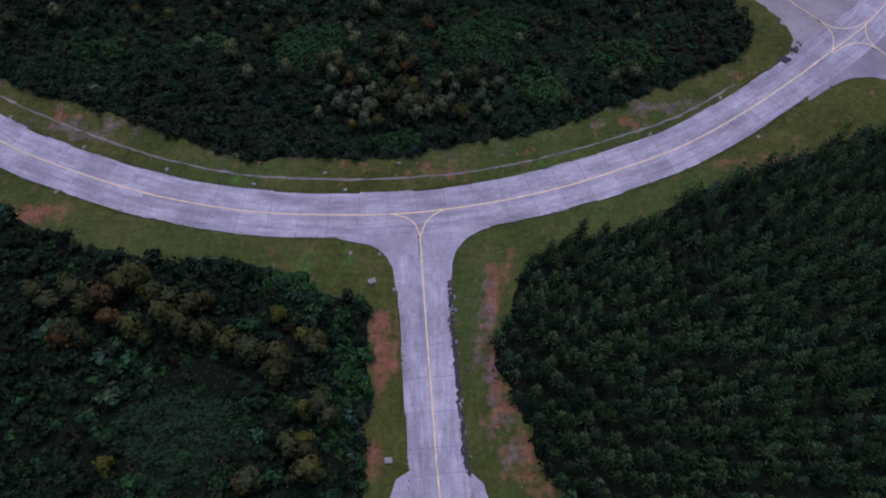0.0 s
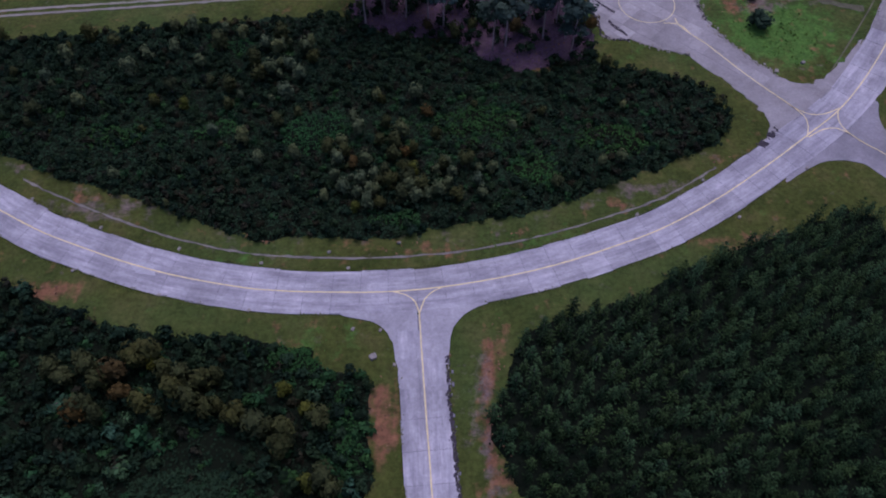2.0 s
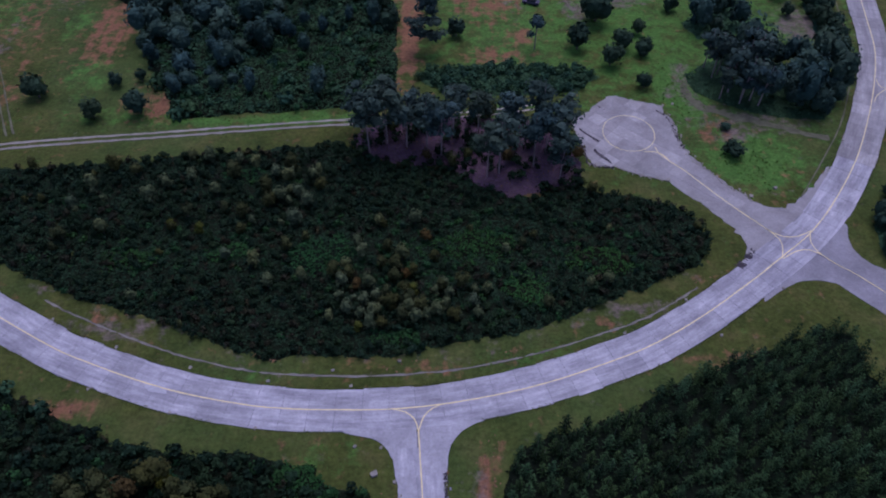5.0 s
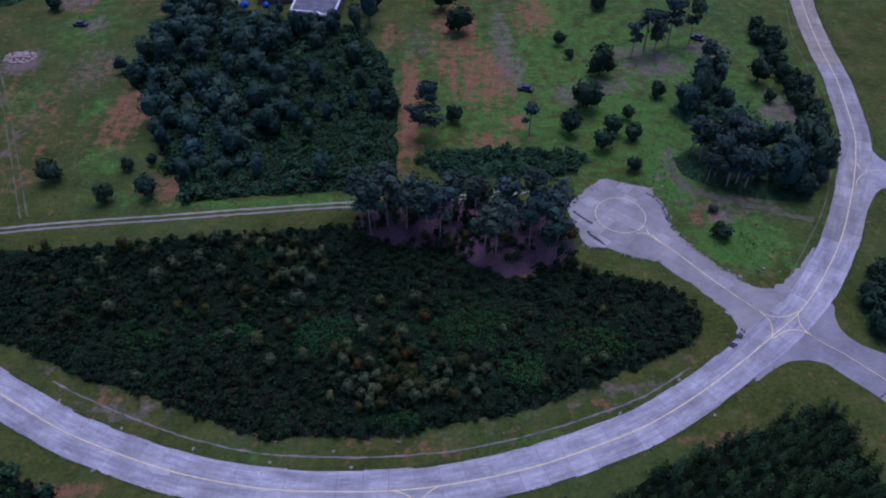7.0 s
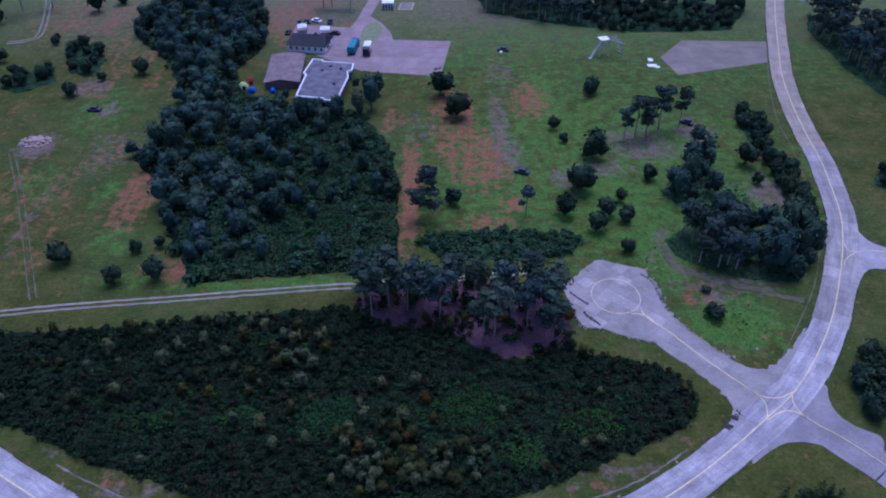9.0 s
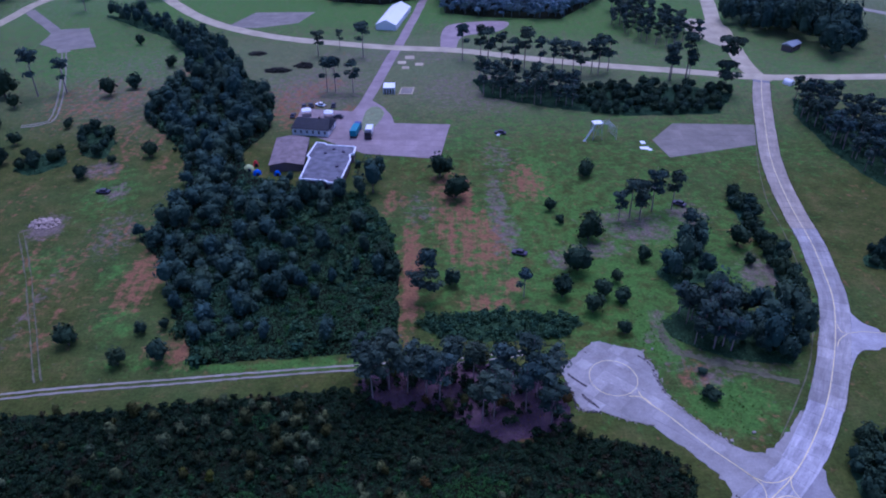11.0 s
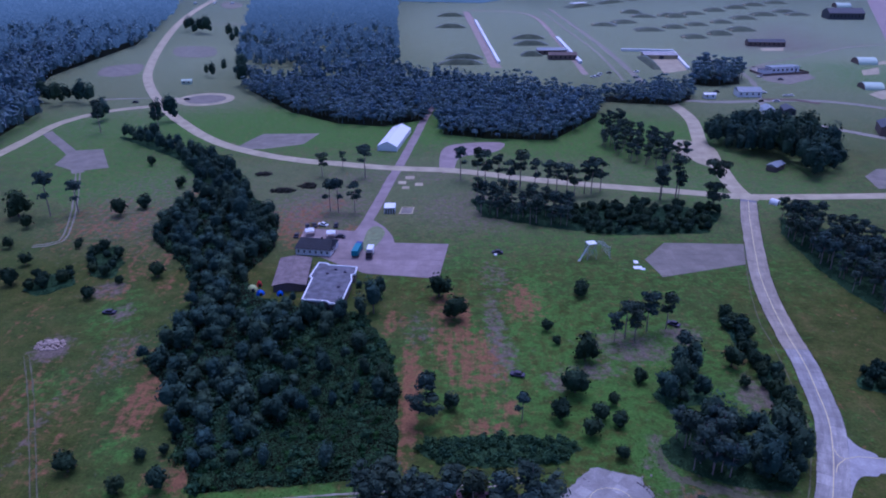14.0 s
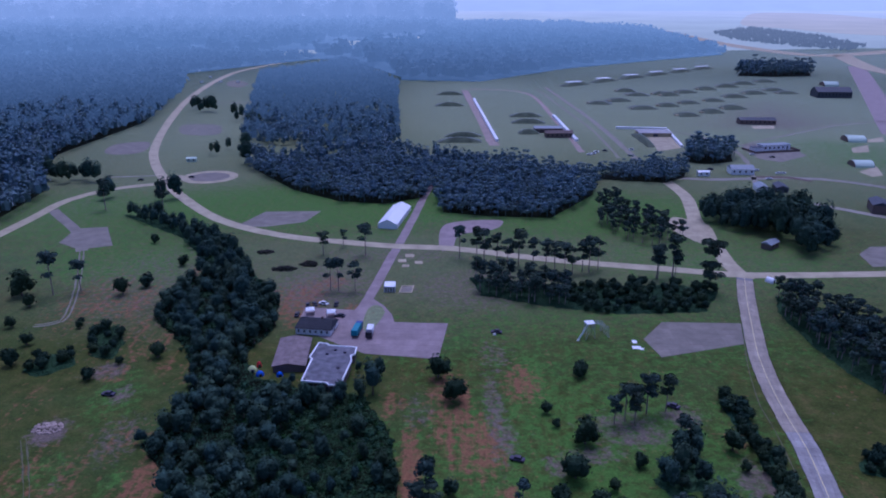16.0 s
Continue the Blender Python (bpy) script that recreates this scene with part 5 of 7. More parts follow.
for x, y, r in [(-257.2, 787.2, 5.2), (-243.7, 768.2, 5.7), (-237.5, 775.5, 5.1), (-170.2, 560.2, 3.3), (-176.4, 566.5, 2.8), (-166.9, 581.5, 2.9), (-140, 530.4, 4.8), (-193.7, 715.6, 3.5), (-177.3, 693.4, 4), (-166.5, 693.2, 4), (-248.3, 473, 4.3), (-239.9, 483.7, 3.9), (-227.5, 477.3, 5.5), (-258.5, 480.8, 3.5), (-203.6, 432, 8.5), (-202.9, 437.2, 5.9), (-167.8, 431.5, 5.6), (-160.9, 434, 4.5), (-257.7, 799, 5.3), (-243.9, 783.2, 5.8), (-232.8, 771.7, 5.1), (-263.9, 823.6, 4.8), (-150.6, 574.7, 4.3), (-151, 559.9, 3.7), (-205.1, 749.6, 4.3), (-193.3, 732.1, 4.2), (-178.1, 715.4, 4.1), (-247.6, 483.8, 4.8), (-233.2, 477.4, 4.7), (-263.1, 484, 4.9)]:
    broad.put(x, y, min(1.5, max(0.7, r / 2.8)))
for x, y, s in ((-5.2, 142.2, 1.05), (-2.6, 144.6, 1.15), (-0.6, 141.6, 0.9), (-1.6, 148.6, 0.75)):
    spine.put(x, y, s, 0.8)
olive.mass("young_tree_mass", "mass of young olive-green trees")
grey.mass("young_tree_mass", "mass of young grey-green trees")
brown_shrub.mass("shrub_mass", "mass of dull brownish shrubs in the thicket")
bramble_bush.mass("shrub_mass", "mass of blue-green bramble bushes")
green_shrub.mass("shrub_mass", "mass of mid-green shrubs in the thicket")
dark_shrub.mass("shrub_mass", "mass of dark green shrubs in the woods")
broad.mass("broadleaf_mass", "dense mass of dark broadleaf trees")
bush.mass("bush_mass", "dense mass of dark bushes")
pine.mass("pine_mass", "dense stand of pines")
spine.mass("pine_mass", "dense stand of dark pines")


def blob_cover(name, label, blobs, per_m2, height, size, mat):
    """Low bracken and heath in loose patches."""
    P = []
    for x, y, a, b, s in blobs:
        if y > 130:
            continue
        q = RNG.normal(0, 0.55, (int(a * b * 3.1 * per_m2 * s), 2)) * np.array([a, b])
        P.append(q + np.array([x, y]))
    q = np.concatenate(P)
    near_road = np.concatenate([spline(MAIN, 4.0), spline(BRANCH, 4.0)])
    keep = np.array([np.hypot(*(near_road - p).T).min() > 4.6 for p in q])
    for poly in PAVED:
        keep &= ~inside(poly, q)
    q = q[keep]
    z = RNG.uniform(0.05, height, len(q))
    N = np.stack([RNG.normal(0, 0.5, len(q)), RNG.normal(0, 0.5, len(q)), np.ones(len(q))], 1)
    N /= np.linalg.norm(N, axis=1)[:, None]
    V, F = cards(np.concatenate([q, z[:, None]], 1), N, size, RNG)
    return tagged(new(name, np_mesh(name, V, F, mat)), label, "heath", kind="stuff")


blob_cover("bracken", "rust-brown dying bracken on the heath", RUST, 1.6, 0.5, 0.2, BRACKEN)
blob_cover("heath_growth", "bright green low growth on the heath", LUSH, 1.3, 0.5, 0.22, HEATH)

# distant woods
# from about here on the woods take haze painted in as glow
HAZE = 690.0
FAR_CROWNS = [round_crown(RNG, 3.9, 0.6, RNG.uniform(8.2, 11.6), 2, 28, 1.05, 0.62, 0.85, 1) for k in range(8)]


# flat sheets: near woods get painted shade, the backdrop painted haze
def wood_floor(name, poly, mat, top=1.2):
    tagged(part(name, prism(poly, -0.1, top), mat, None), "floor of the distant wood, toned for shade nearer and haze farther", "wood floor", kind="structure")


def far_wood(name, poly, gap, label, scale=1.0, mat=LEAF_HAZED, kind="stuff", crowns=FAR_CROWNS):
    joined(name, label, "wood", [(x, y, scale) for x, y in scatter(poly, gap, RNG)], crowns, mat, kind)
    if mat is LEAF_HAZED:
        wood_floor("wood_floor", [tuple(np.mean(poly, 0) * 0.07 + np.array(p) * 0.93) for p in poly], LITTER_SHADED, 0.05)


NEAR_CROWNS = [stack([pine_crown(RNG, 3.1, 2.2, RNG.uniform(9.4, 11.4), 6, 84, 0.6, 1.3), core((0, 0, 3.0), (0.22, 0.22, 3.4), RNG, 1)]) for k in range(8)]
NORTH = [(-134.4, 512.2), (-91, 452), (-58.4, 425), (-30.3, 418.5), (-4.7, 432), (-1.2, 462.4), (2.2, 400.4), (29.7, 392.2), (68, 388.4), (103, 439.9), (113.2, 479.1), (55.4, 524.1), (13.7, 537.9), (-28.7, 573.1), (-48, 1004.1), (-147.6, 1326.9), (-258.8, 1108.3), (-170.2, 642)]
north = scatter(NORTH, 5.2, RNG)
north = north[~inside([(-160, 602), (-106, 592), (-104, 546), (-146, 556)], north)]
wood_floor("wood_floor", [(-130, 512), (-91, 454), (-58.4, 427), (-30.3, 420.5), (-7, 435), (-4, 462), (-1, 530), (-28, 560), (-120, 530)], LITTER_SHADED, 0.05)
wood_floor("wood_floor", [(5, 403), (29.7, 394.5), (67, 391), (101, 440), (110, 478), (55, 520), (14, 534), (4, 520)], LITTER_SHADED, 0.05)
joined("north_wood", "dense dark woodland behind the marquee", "wood", [(x, y, 1.0) for x, y in north if y < 520], NEAR_CROWNS, LEAF_HAZED)
joined("north_wood_back", "deep woodland running back from the marquee", "wood", [(x, y, 0.95) for x, y in north if 520 <= y < HAZE + 120 * math.sin(x * 12.9 + y * 7.1) and RNG.uniform() < 0.62], FAR_CROWNS, LEAF_HAZED)
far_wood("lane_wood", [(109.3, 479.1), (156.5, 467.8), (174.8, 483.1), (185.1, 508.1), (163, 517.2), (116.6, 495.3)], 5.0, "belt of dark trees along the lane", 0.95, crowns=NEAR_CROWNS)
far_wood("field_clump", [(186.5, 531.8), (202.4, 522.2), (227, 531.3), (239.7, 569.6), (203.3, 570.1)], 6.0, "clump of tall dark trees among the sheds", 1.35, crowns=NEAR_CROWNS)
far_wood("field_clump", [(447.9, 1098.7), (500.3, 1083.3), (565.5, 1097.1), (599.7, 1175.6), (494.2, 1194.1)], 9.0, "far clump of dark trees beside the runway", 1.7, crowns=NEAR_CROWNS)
WEST_NEAR = [(-295, 298), (-240, 380), (-244, 444), (-280, 514), (-292, 562), (-277, 717), (-316, 923), (-600, 950), (-700, 700)]
west = scatter(WEST_NEAR, 7.6, RNG)
joined("west_wood", "deep dark woodland west of the perimeter road", "wood", [(x, y, 1.2) for x, y in west if y < HAZE + 120 * math.sin(x * 12.9 + y * 7.1)], FAR_CROWNS, LEAF_HAZED)
wood_floor("wood_floor", [tuple(np.mean(WEST_NEAR, 0) * 0.07 + np.array(p) * 0.93) for p in WEST_NEAR], LITTER_SHADED, 0.05)


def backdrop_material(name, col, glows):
    """Far distance: plain, with haze painted in as emission, stronger the farther off it lies."""
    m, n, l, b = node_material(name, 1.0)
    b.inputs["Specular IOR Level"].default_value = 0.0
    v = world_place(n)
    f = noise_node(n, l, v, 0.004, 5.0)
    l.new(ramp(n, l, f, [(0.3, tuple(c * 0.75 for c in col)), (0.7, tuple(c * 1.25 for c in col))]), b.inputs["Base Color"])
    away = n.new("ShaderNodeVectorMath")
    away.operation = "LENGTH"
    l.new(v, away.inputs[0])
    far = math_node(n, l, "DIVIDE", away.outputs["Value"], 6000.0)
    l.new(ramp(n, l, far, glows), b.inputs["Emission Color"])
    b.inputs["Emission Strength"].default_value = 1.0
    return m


# none of these is a lamp: the emission colours are painted haze
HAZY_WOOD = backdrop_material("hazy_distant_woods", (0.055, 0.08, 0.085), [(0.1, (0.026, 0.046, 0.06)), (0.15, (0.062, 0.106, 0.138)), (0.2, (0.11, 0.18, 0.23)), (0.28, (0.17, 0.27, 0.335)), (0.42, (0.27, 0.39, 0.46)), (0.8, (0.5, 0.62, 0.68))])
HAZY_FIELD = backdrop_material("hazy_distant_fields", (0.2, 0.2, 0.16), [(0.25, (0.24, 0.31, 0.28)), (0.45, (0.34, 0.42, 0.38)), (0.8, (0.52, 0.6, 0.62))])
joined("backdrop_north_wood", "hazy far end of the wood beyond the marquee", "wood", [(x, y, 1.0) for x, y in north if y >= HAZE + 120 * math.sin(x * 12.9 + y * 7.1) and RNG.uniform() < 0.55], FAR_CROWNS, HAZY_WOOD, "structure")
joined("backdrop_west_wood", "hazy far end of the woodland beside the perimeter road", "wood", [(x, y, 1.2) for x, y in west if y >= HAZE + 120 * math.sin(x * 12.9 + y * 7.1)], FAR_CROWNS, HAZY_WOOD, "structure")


BACK_CROWNS = [round_crown(RNG, 4.6, 0.2, 7.5, 1, 10, 1.9, 0.85, 0.95, 1) for k in range(6)]


def back_wood(name, poly, gap, label, scale, mat, keep=lambda x, y: True):
    joined(name, label, "wood", [(x, y, scale) for x, y in scatter(poly, gap, RNG) if keep(x, y)], BACK_CROWNS, mat, "structure")


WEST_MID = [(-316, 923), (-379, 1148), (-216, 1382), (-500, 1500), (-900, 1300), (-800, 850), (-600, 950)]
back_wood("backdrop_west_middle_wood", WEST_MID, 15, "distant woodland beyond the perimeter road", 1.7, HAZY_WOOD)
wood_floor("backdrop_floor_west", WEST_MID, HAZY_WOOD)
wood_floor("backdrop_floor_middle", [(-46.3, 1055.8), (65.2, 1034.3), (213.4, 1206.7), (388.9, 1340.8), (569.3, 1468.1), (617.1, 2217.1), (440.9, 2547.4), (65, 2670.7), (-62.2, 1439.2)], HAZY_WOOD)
back_wood("backdrop_middle_wood", [(-46.3, 1055.8), (65.2, 1034.3), (213.4, 1206.7), (388.9, 1340.8), (569.3, 1468.1), (617.1, 2217.1), (440.9, 2547.4), (65, 2670.7), (-62.2, 1439.2)], 22, "large distant wood, blue with painted haze", 2.5, HAZY_WOOD)
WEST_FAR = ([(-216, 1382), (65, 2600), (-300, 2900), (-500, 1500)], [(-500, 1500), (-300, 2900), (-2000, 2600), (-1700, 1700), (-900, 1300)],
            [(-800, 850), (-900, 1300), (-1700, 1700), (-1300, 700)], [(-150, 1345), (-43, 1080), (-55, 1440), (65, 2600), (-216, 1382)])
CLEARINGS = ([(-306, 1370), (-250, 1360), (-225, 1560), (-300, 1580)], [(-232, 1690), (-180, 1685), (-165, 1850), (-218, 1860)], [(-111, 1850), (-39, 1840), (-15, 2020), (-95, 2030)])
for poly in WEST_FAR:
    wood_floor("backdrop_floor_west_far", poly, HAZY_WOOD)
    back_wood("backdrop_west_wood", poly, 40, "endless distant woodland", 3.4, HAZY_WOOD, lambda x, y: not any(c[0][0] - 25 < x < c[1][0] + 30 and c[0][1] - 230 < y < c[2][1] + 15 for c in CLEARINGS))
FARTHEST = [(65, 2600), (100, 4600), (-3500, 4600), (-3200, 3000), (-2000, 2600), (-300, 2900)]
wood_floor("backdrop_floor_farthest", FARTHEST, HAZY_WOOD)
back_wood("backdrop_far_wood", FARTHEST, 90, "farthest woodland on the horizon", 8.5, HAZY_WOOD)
fields = prism([(-4500, 2600), (65, 2600), (-30, 1400), (250, 1400), (560, 1560), (900, 1620), (5000, 1700), (5000, 5600), (-4500, 5600)], -0.2, 0.15)
# ridge added to close the horizon; its pale glow is painted haze
hills = []
for k in range(41):
    x = -5000 + 250 * k
    hills.append((x, 4300, 0.0))
for k in range(41):
    x = -5000 + 250 * k
    hills.append((x, 4700, 75 + 14 * math.sin(k * 0.7) + 8 * math.sin(k * 1.9)))
for pts in CLEARINGS:
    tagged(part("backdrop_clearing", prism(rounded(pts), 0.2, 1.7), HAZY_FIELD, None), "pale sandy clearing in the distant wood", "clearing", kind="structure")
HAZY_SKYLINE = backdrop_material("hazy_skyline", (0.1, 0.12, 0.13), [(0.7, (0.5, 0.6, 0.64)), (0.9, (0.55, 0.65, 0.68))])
tagged(new("backdrop_hills", np_mesh("backdrop_hills", hills, [(k, k + 1, k + 42, k + 41) for k in range(40)], HAZY_SKYLINE)), "added pale ridge closing off the skyline", "hills", kind="structure")
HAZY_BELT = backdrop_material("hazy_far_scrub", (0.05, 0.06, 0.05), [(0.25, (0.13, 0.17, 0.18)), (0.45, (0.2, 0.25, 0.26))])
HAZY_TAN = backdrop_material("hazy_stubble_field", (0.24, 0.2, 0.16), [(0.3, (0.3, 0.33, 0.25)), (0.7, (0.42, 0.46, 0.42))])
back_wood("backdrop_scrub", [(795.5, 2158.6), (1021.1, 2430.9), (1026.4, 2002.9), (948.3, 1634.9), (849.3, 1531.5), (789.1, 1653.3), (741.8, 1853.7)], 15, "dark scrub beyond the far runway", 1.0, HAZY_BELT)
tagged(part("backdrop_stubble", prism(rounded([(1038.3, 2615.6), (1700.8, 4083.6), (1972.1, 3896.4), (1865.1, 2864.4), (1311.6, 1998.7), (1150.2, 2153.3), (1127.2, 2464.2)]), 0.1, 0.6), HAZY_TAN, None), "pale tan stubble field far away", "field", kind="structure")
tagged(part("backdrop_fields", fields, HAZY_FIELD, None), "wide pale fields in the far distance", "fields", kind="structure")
LANE_TAN = concrete_material("pinkish_tan_lane", (0.34, 0.26, 0.21))
TRODDEN_PALE = concrete_material("pale_grassy_track", (0.26, 0.24, 0.18))
for nm, pts, w, mat in (("road_lane_a", [(39.5, 944.7), (45.9, 764.3), (50.4, 594.5)], 9, LANE_TAN), ("road_lane_b", [(147.3, 971.6), (157.1, 711), (155.5, 536)], 5, TRODDEN_PALE), ("road_lane_c", [(45.8, 955.8), (114.6, 916.9), (120.9, 711.5), (118.3, 566.9)], 5, LANE_TAN), ("road_runway", [(692.8, 2305.3), (678.1, 1758.4), (724.7, 1465.9), (813.5, 1464.7), (928, 1530.4), (1185.2, 1680.8)], 45, SUNBLEACHED),
                        ("road_runway_link", [(789.1, 1439.7), (719.3, 1236), (700, 1095.2)], 34, SUNBLEACHED), ("road_taxiway", [(705.2, 1236.2), (524, 862), (413.8, 634.4)], 26, ASPHALT), ("road_service", [(156.7, 488.1), (186.9, 478.1), (247.2, 482.1), (280.5, 470.7), (304.6, 446.9)], 6, GRAVEL), ("road_inner_track", [(214.1, 658.9), (232.7, 636.7), (242.4, 582.8), (237.1, 535), (214.2, 459.6)], 3.5, TRODDEN_PALE), ("road_inner_track", [(242.4, 582.8), (320.7, 640.9), (385, 686), (445.4, 707.2)], 3.5, TRODDEN_PALE), ("road_inner_track", [(133.8, 954.6), (141.3, 782), (146.5, 659.7), (142.8, 546)], 2.5, TRODDEN_PALE), ("road_service_east", [(231.8, 418.8), (259, 389.3), (290.9, 373)], 5, GRAVEL)):
    road(nm, pts, w, 0.2 if "runway" in nm else 0.05, mat, "distant pale track across the airfield grass", 0.3, 12)
tagged(pavement("pavement_hardstand", [(190.3, 648.1), (212.2, 656.1), (203, 583.4), (180.6, 570.4)], 0.06, SUNBLEACHED, False), "far pale concrete hardstanding", "pavement", kind="structure")

# ---- buildings ----


def inset(outline, d):
    """The outline moved inwards by d (counter-clockwise outlines)."""
    p = [Vector(q) for q in outline]
    area = sum(a.x * b.y - b.x * a.y for a, b in zip(p, p[1:] + p[:1]))
    sg = 1 if area > 0 else -1
    out = []
    for k in range(len(p)):
        e0, e1 = (p[k] - p[k - 1]).normalized(), (p[(k + 1) % len(p)] - p[k]).normalized()
        n0, n1 = Vector((-e0.y, e0.x)) * sg, Vector((-e1.y, e1.x)) * sg
        m = (n0 + n1) / max(0.4, 1 + n0.dot(n1))
        out.append(tuple(p[k] + m * d))
    return out


def band(outer, inner, z0, z1):
    bm = bmesh.new()
    n = len(outer)
    rows = [[bm.verts.new((x, y, z)) for x, y in o] for o, z in ((outer, z0), (outer, z1), (inner, z1), (inner, z0))]
    for a in range(4):
        r, q = rows[a], rows[(a + 1) % 4]
        for k in range(n):
            bm.faces.new((r[k], r[(k + 1) % n], q[(k + 1) % n], q[k]))
    return bm


def flat_building():
    """A low flat-roofed block, wider at its northern end, with white roof edging."""
    top = thing("flat_roofed_building", -36, 214, label="low flat-roofed brick building with white roof edging", category="building")
    o = [(-5.9, 15.2), (-2.2, 14.4), (-1.9, 13.2), (8.4, 11.4), (8.3, 5.9), (7.0, 5.0), (7.6, 1.6), (5.6, -15.4), (1.6, -15.0), (0.9, -13.7), (-7.7, -12.2), (-6.6, 3.0), (-7.6, 4.2)]
    part("wall", prism(inset(o, 0.35), -0.1, 3.1), BRICK, top)
    part("roof", prism(inset(o, 0.45), 3.1, 3.28), ROOF_FELT, top, "stained grey roof felt")
    part("roof_edging", band(o, inset(o, 0.46), 2.95, 3.55), WHITE, top, "white painted roof edging")
    for x, y in ((-2, 6), (3, -4), (0.5, 9), (4, 7)):
        part("roof_vent", box(x, x + 0.9, y, y + 0.9, 3.2, 3.75, 0.05), RUST_METAL, top)
    for k in range(4):
        x = -5.2 + 3.0 * k
        y = -12.55 - (x + 7.7) * 0.17 if x < 0 else -14.6
        part("window", box(x, x + 1.4, y - 0.05 + 0.2, y + 0.5, 1.0, 2.2), GLASS, top)
    return top


flat_building()


BROWN_FELT = plain("brown_mottled_roof_felt", (0.2, 0.155, 0.145), 0.85, 0, 0.3, 0.5)


def workshop():
    """A low shed with a shallow gabled roof of brown felt."""
    w = thing("workshop", -50.4, 224.2, 0, 3, "low workshop with shallow brown felt roof", "building")
    L, D, e, r = 5.4, 10.6, 2.5, 3.5
    part("wall", box(-L, L, -D, D, -0.1, e), BRICK, w)
    for sg in (-1, 1):
        bm = bmesh.new()
        q = [bm.verts.new(c) for c in ((sg * (L + 0.4), -D - 0.3, e - 0.05), (sg * (L + 0.4), D + 0.3, e - 0.05), (0, D + 0.3, r), (0, -D - 0.3, r))]
        bm.faces.new(q)
        bmesh.ops.subdivide_edges(bm, edges=bm.edges[:], cuts=4, use_grid_fill=True)
        bmesh.ops.solidify(bm, geom=bm.faces[:], thickness=0.1)
        part("roof_slope", bm, BROWN_FELT, w, "mottled brown felt")
        part("gable", prism([(-L, e), (L, e), (0, r - 0.12)], -0.1, 0.1), BRICK, w).matrix_basis = pose(0, sg * (D - 0.1), 0, 90, 0, 0)
        part("gutter", box(sg * (L + 0.4) - 0.08, sg * (L + 0.4) + 0.08, -D - 0.3, D + 0.3, e - 0.24, e - 0.1), RUST_METAL, w)
    for k in range(4):
        part("window", box(L - 0.05, L + 0.05, -7.5 + 4.6 * k, -6.1 + 4.6 * k, 1.0, 2.0), GLASS, w)


workshop()
tagged(part("white_sheet", box(-54.6, -52.6, 237.6, 238.6, 0.0, 0.5, 0.12), CANVAS, None), "white sheet draped over a low crate", "sheet")


def house():
    h = thing("house", -45.2, 246.9, 0, -9.7, "white single-storey house with dark slate roof", "house")
    L, Dp = 6.8, 5.0
    part("wall", box(-L, L, -Dp, Dp, -0.1, 2.6), WHITE, h)
    bm = bmesh.new()
    e, r = 0.45, 5.0
    v = [bm.verts.new(c) for c in ((-L - e, -Dp - e, 2.5), (L + e, -Dp - e, 2.5), (L + e, Dp + e, 2.5), (-L - e, Dp + e, 2.5), (-L + 0.6, 0, r), (L - 0.6, 0, r))]
    for f in ((0, 1, 5, 4), (1, 2, 5), (2, 3, 4, 5), (3, 0, 4), (3, 2, 1, 0)):
        bm.faces.new([v[k] for k in f])
    bmesh.ops.solidify(bm, geom=bm.faces[:], thickness=0.08)
    part("roof", bm, SLATE, h, "dark slate hipped roof")
    for k in range(6):
        x = -5.6 + k * 2.24
        w = part("window", box(x - 0.36, x + 0.36, -Dp - 0.04, -Dp + 0.05, 1.0, 2.0), GLASS, h)
        part("sill", box(x - 0.6, x + 0.6, -Dp - 0.12, -Dp - 0.041, 0.8, 0.89), WHITE, w)
    for y in (-1.8, 1.8):
        part("window", box(L - 0.05, L + 0.04, y - 0.5, y + 0.5, 0.9, 2.1), GLASS, h)
    part("door", box(L - 0.05, L + 0.05, -0.45, 0.45, 0.0, 2.05), SLATE, h, "dark door")
    part("chimney", box(2.0, 2.7, -0.35, 0.35, 4.0, 5.6, 0.03), BRICK, h)


house()


def lorry(x, y, turn, body_mat, cab_mat, length, label):
    t = thing("lorry", x, y, 0.03, turn, label, "lorry")
    part("load_body", box(-1.22, 1.22, -length / 2, length / 2 - 2.3, 0.95, 3.1, 0.06), body_mat, t)
    part("chassis", box(-0.5, 0.5, -length / 2 + 0.2, length / 2 - 0.2, 0.6, 0.93), RUST_METAL, t)
    c = part("cab", box(-1.18, 1.18, length / 2 - 2.1, length / 2, 0.6, 2.9, 0.15), cab_mat, t)
    part("windscreen", box(-1.0, 1.0, length / 2 - 0.02, length / 2 + 0.02, 1.7, 2.6), GLASS, c)
    for yy in (-length / 2 + 1.2, -length / 2 + 2.4, length / 2 - 1.1):
        for xx in (-1.0, 1.0):
            part("wheel", tube(bmesh.new(), (xx - 0.15, yy, 0.5), (xx + 0.15, yy, 0.5), 0.5, 0.5, 12), RUBBER, t)


lorry(-29.5, 243.8, -8, TEAL, BLUE_CAB, 9.2, "articulated lorry with teal tarpaulin sides and dark blue cab")
lorry(-24.5, 241.6, 177, WHITE, DARK_PAINT, 7.0, "white box lorry parked on the tarmac")


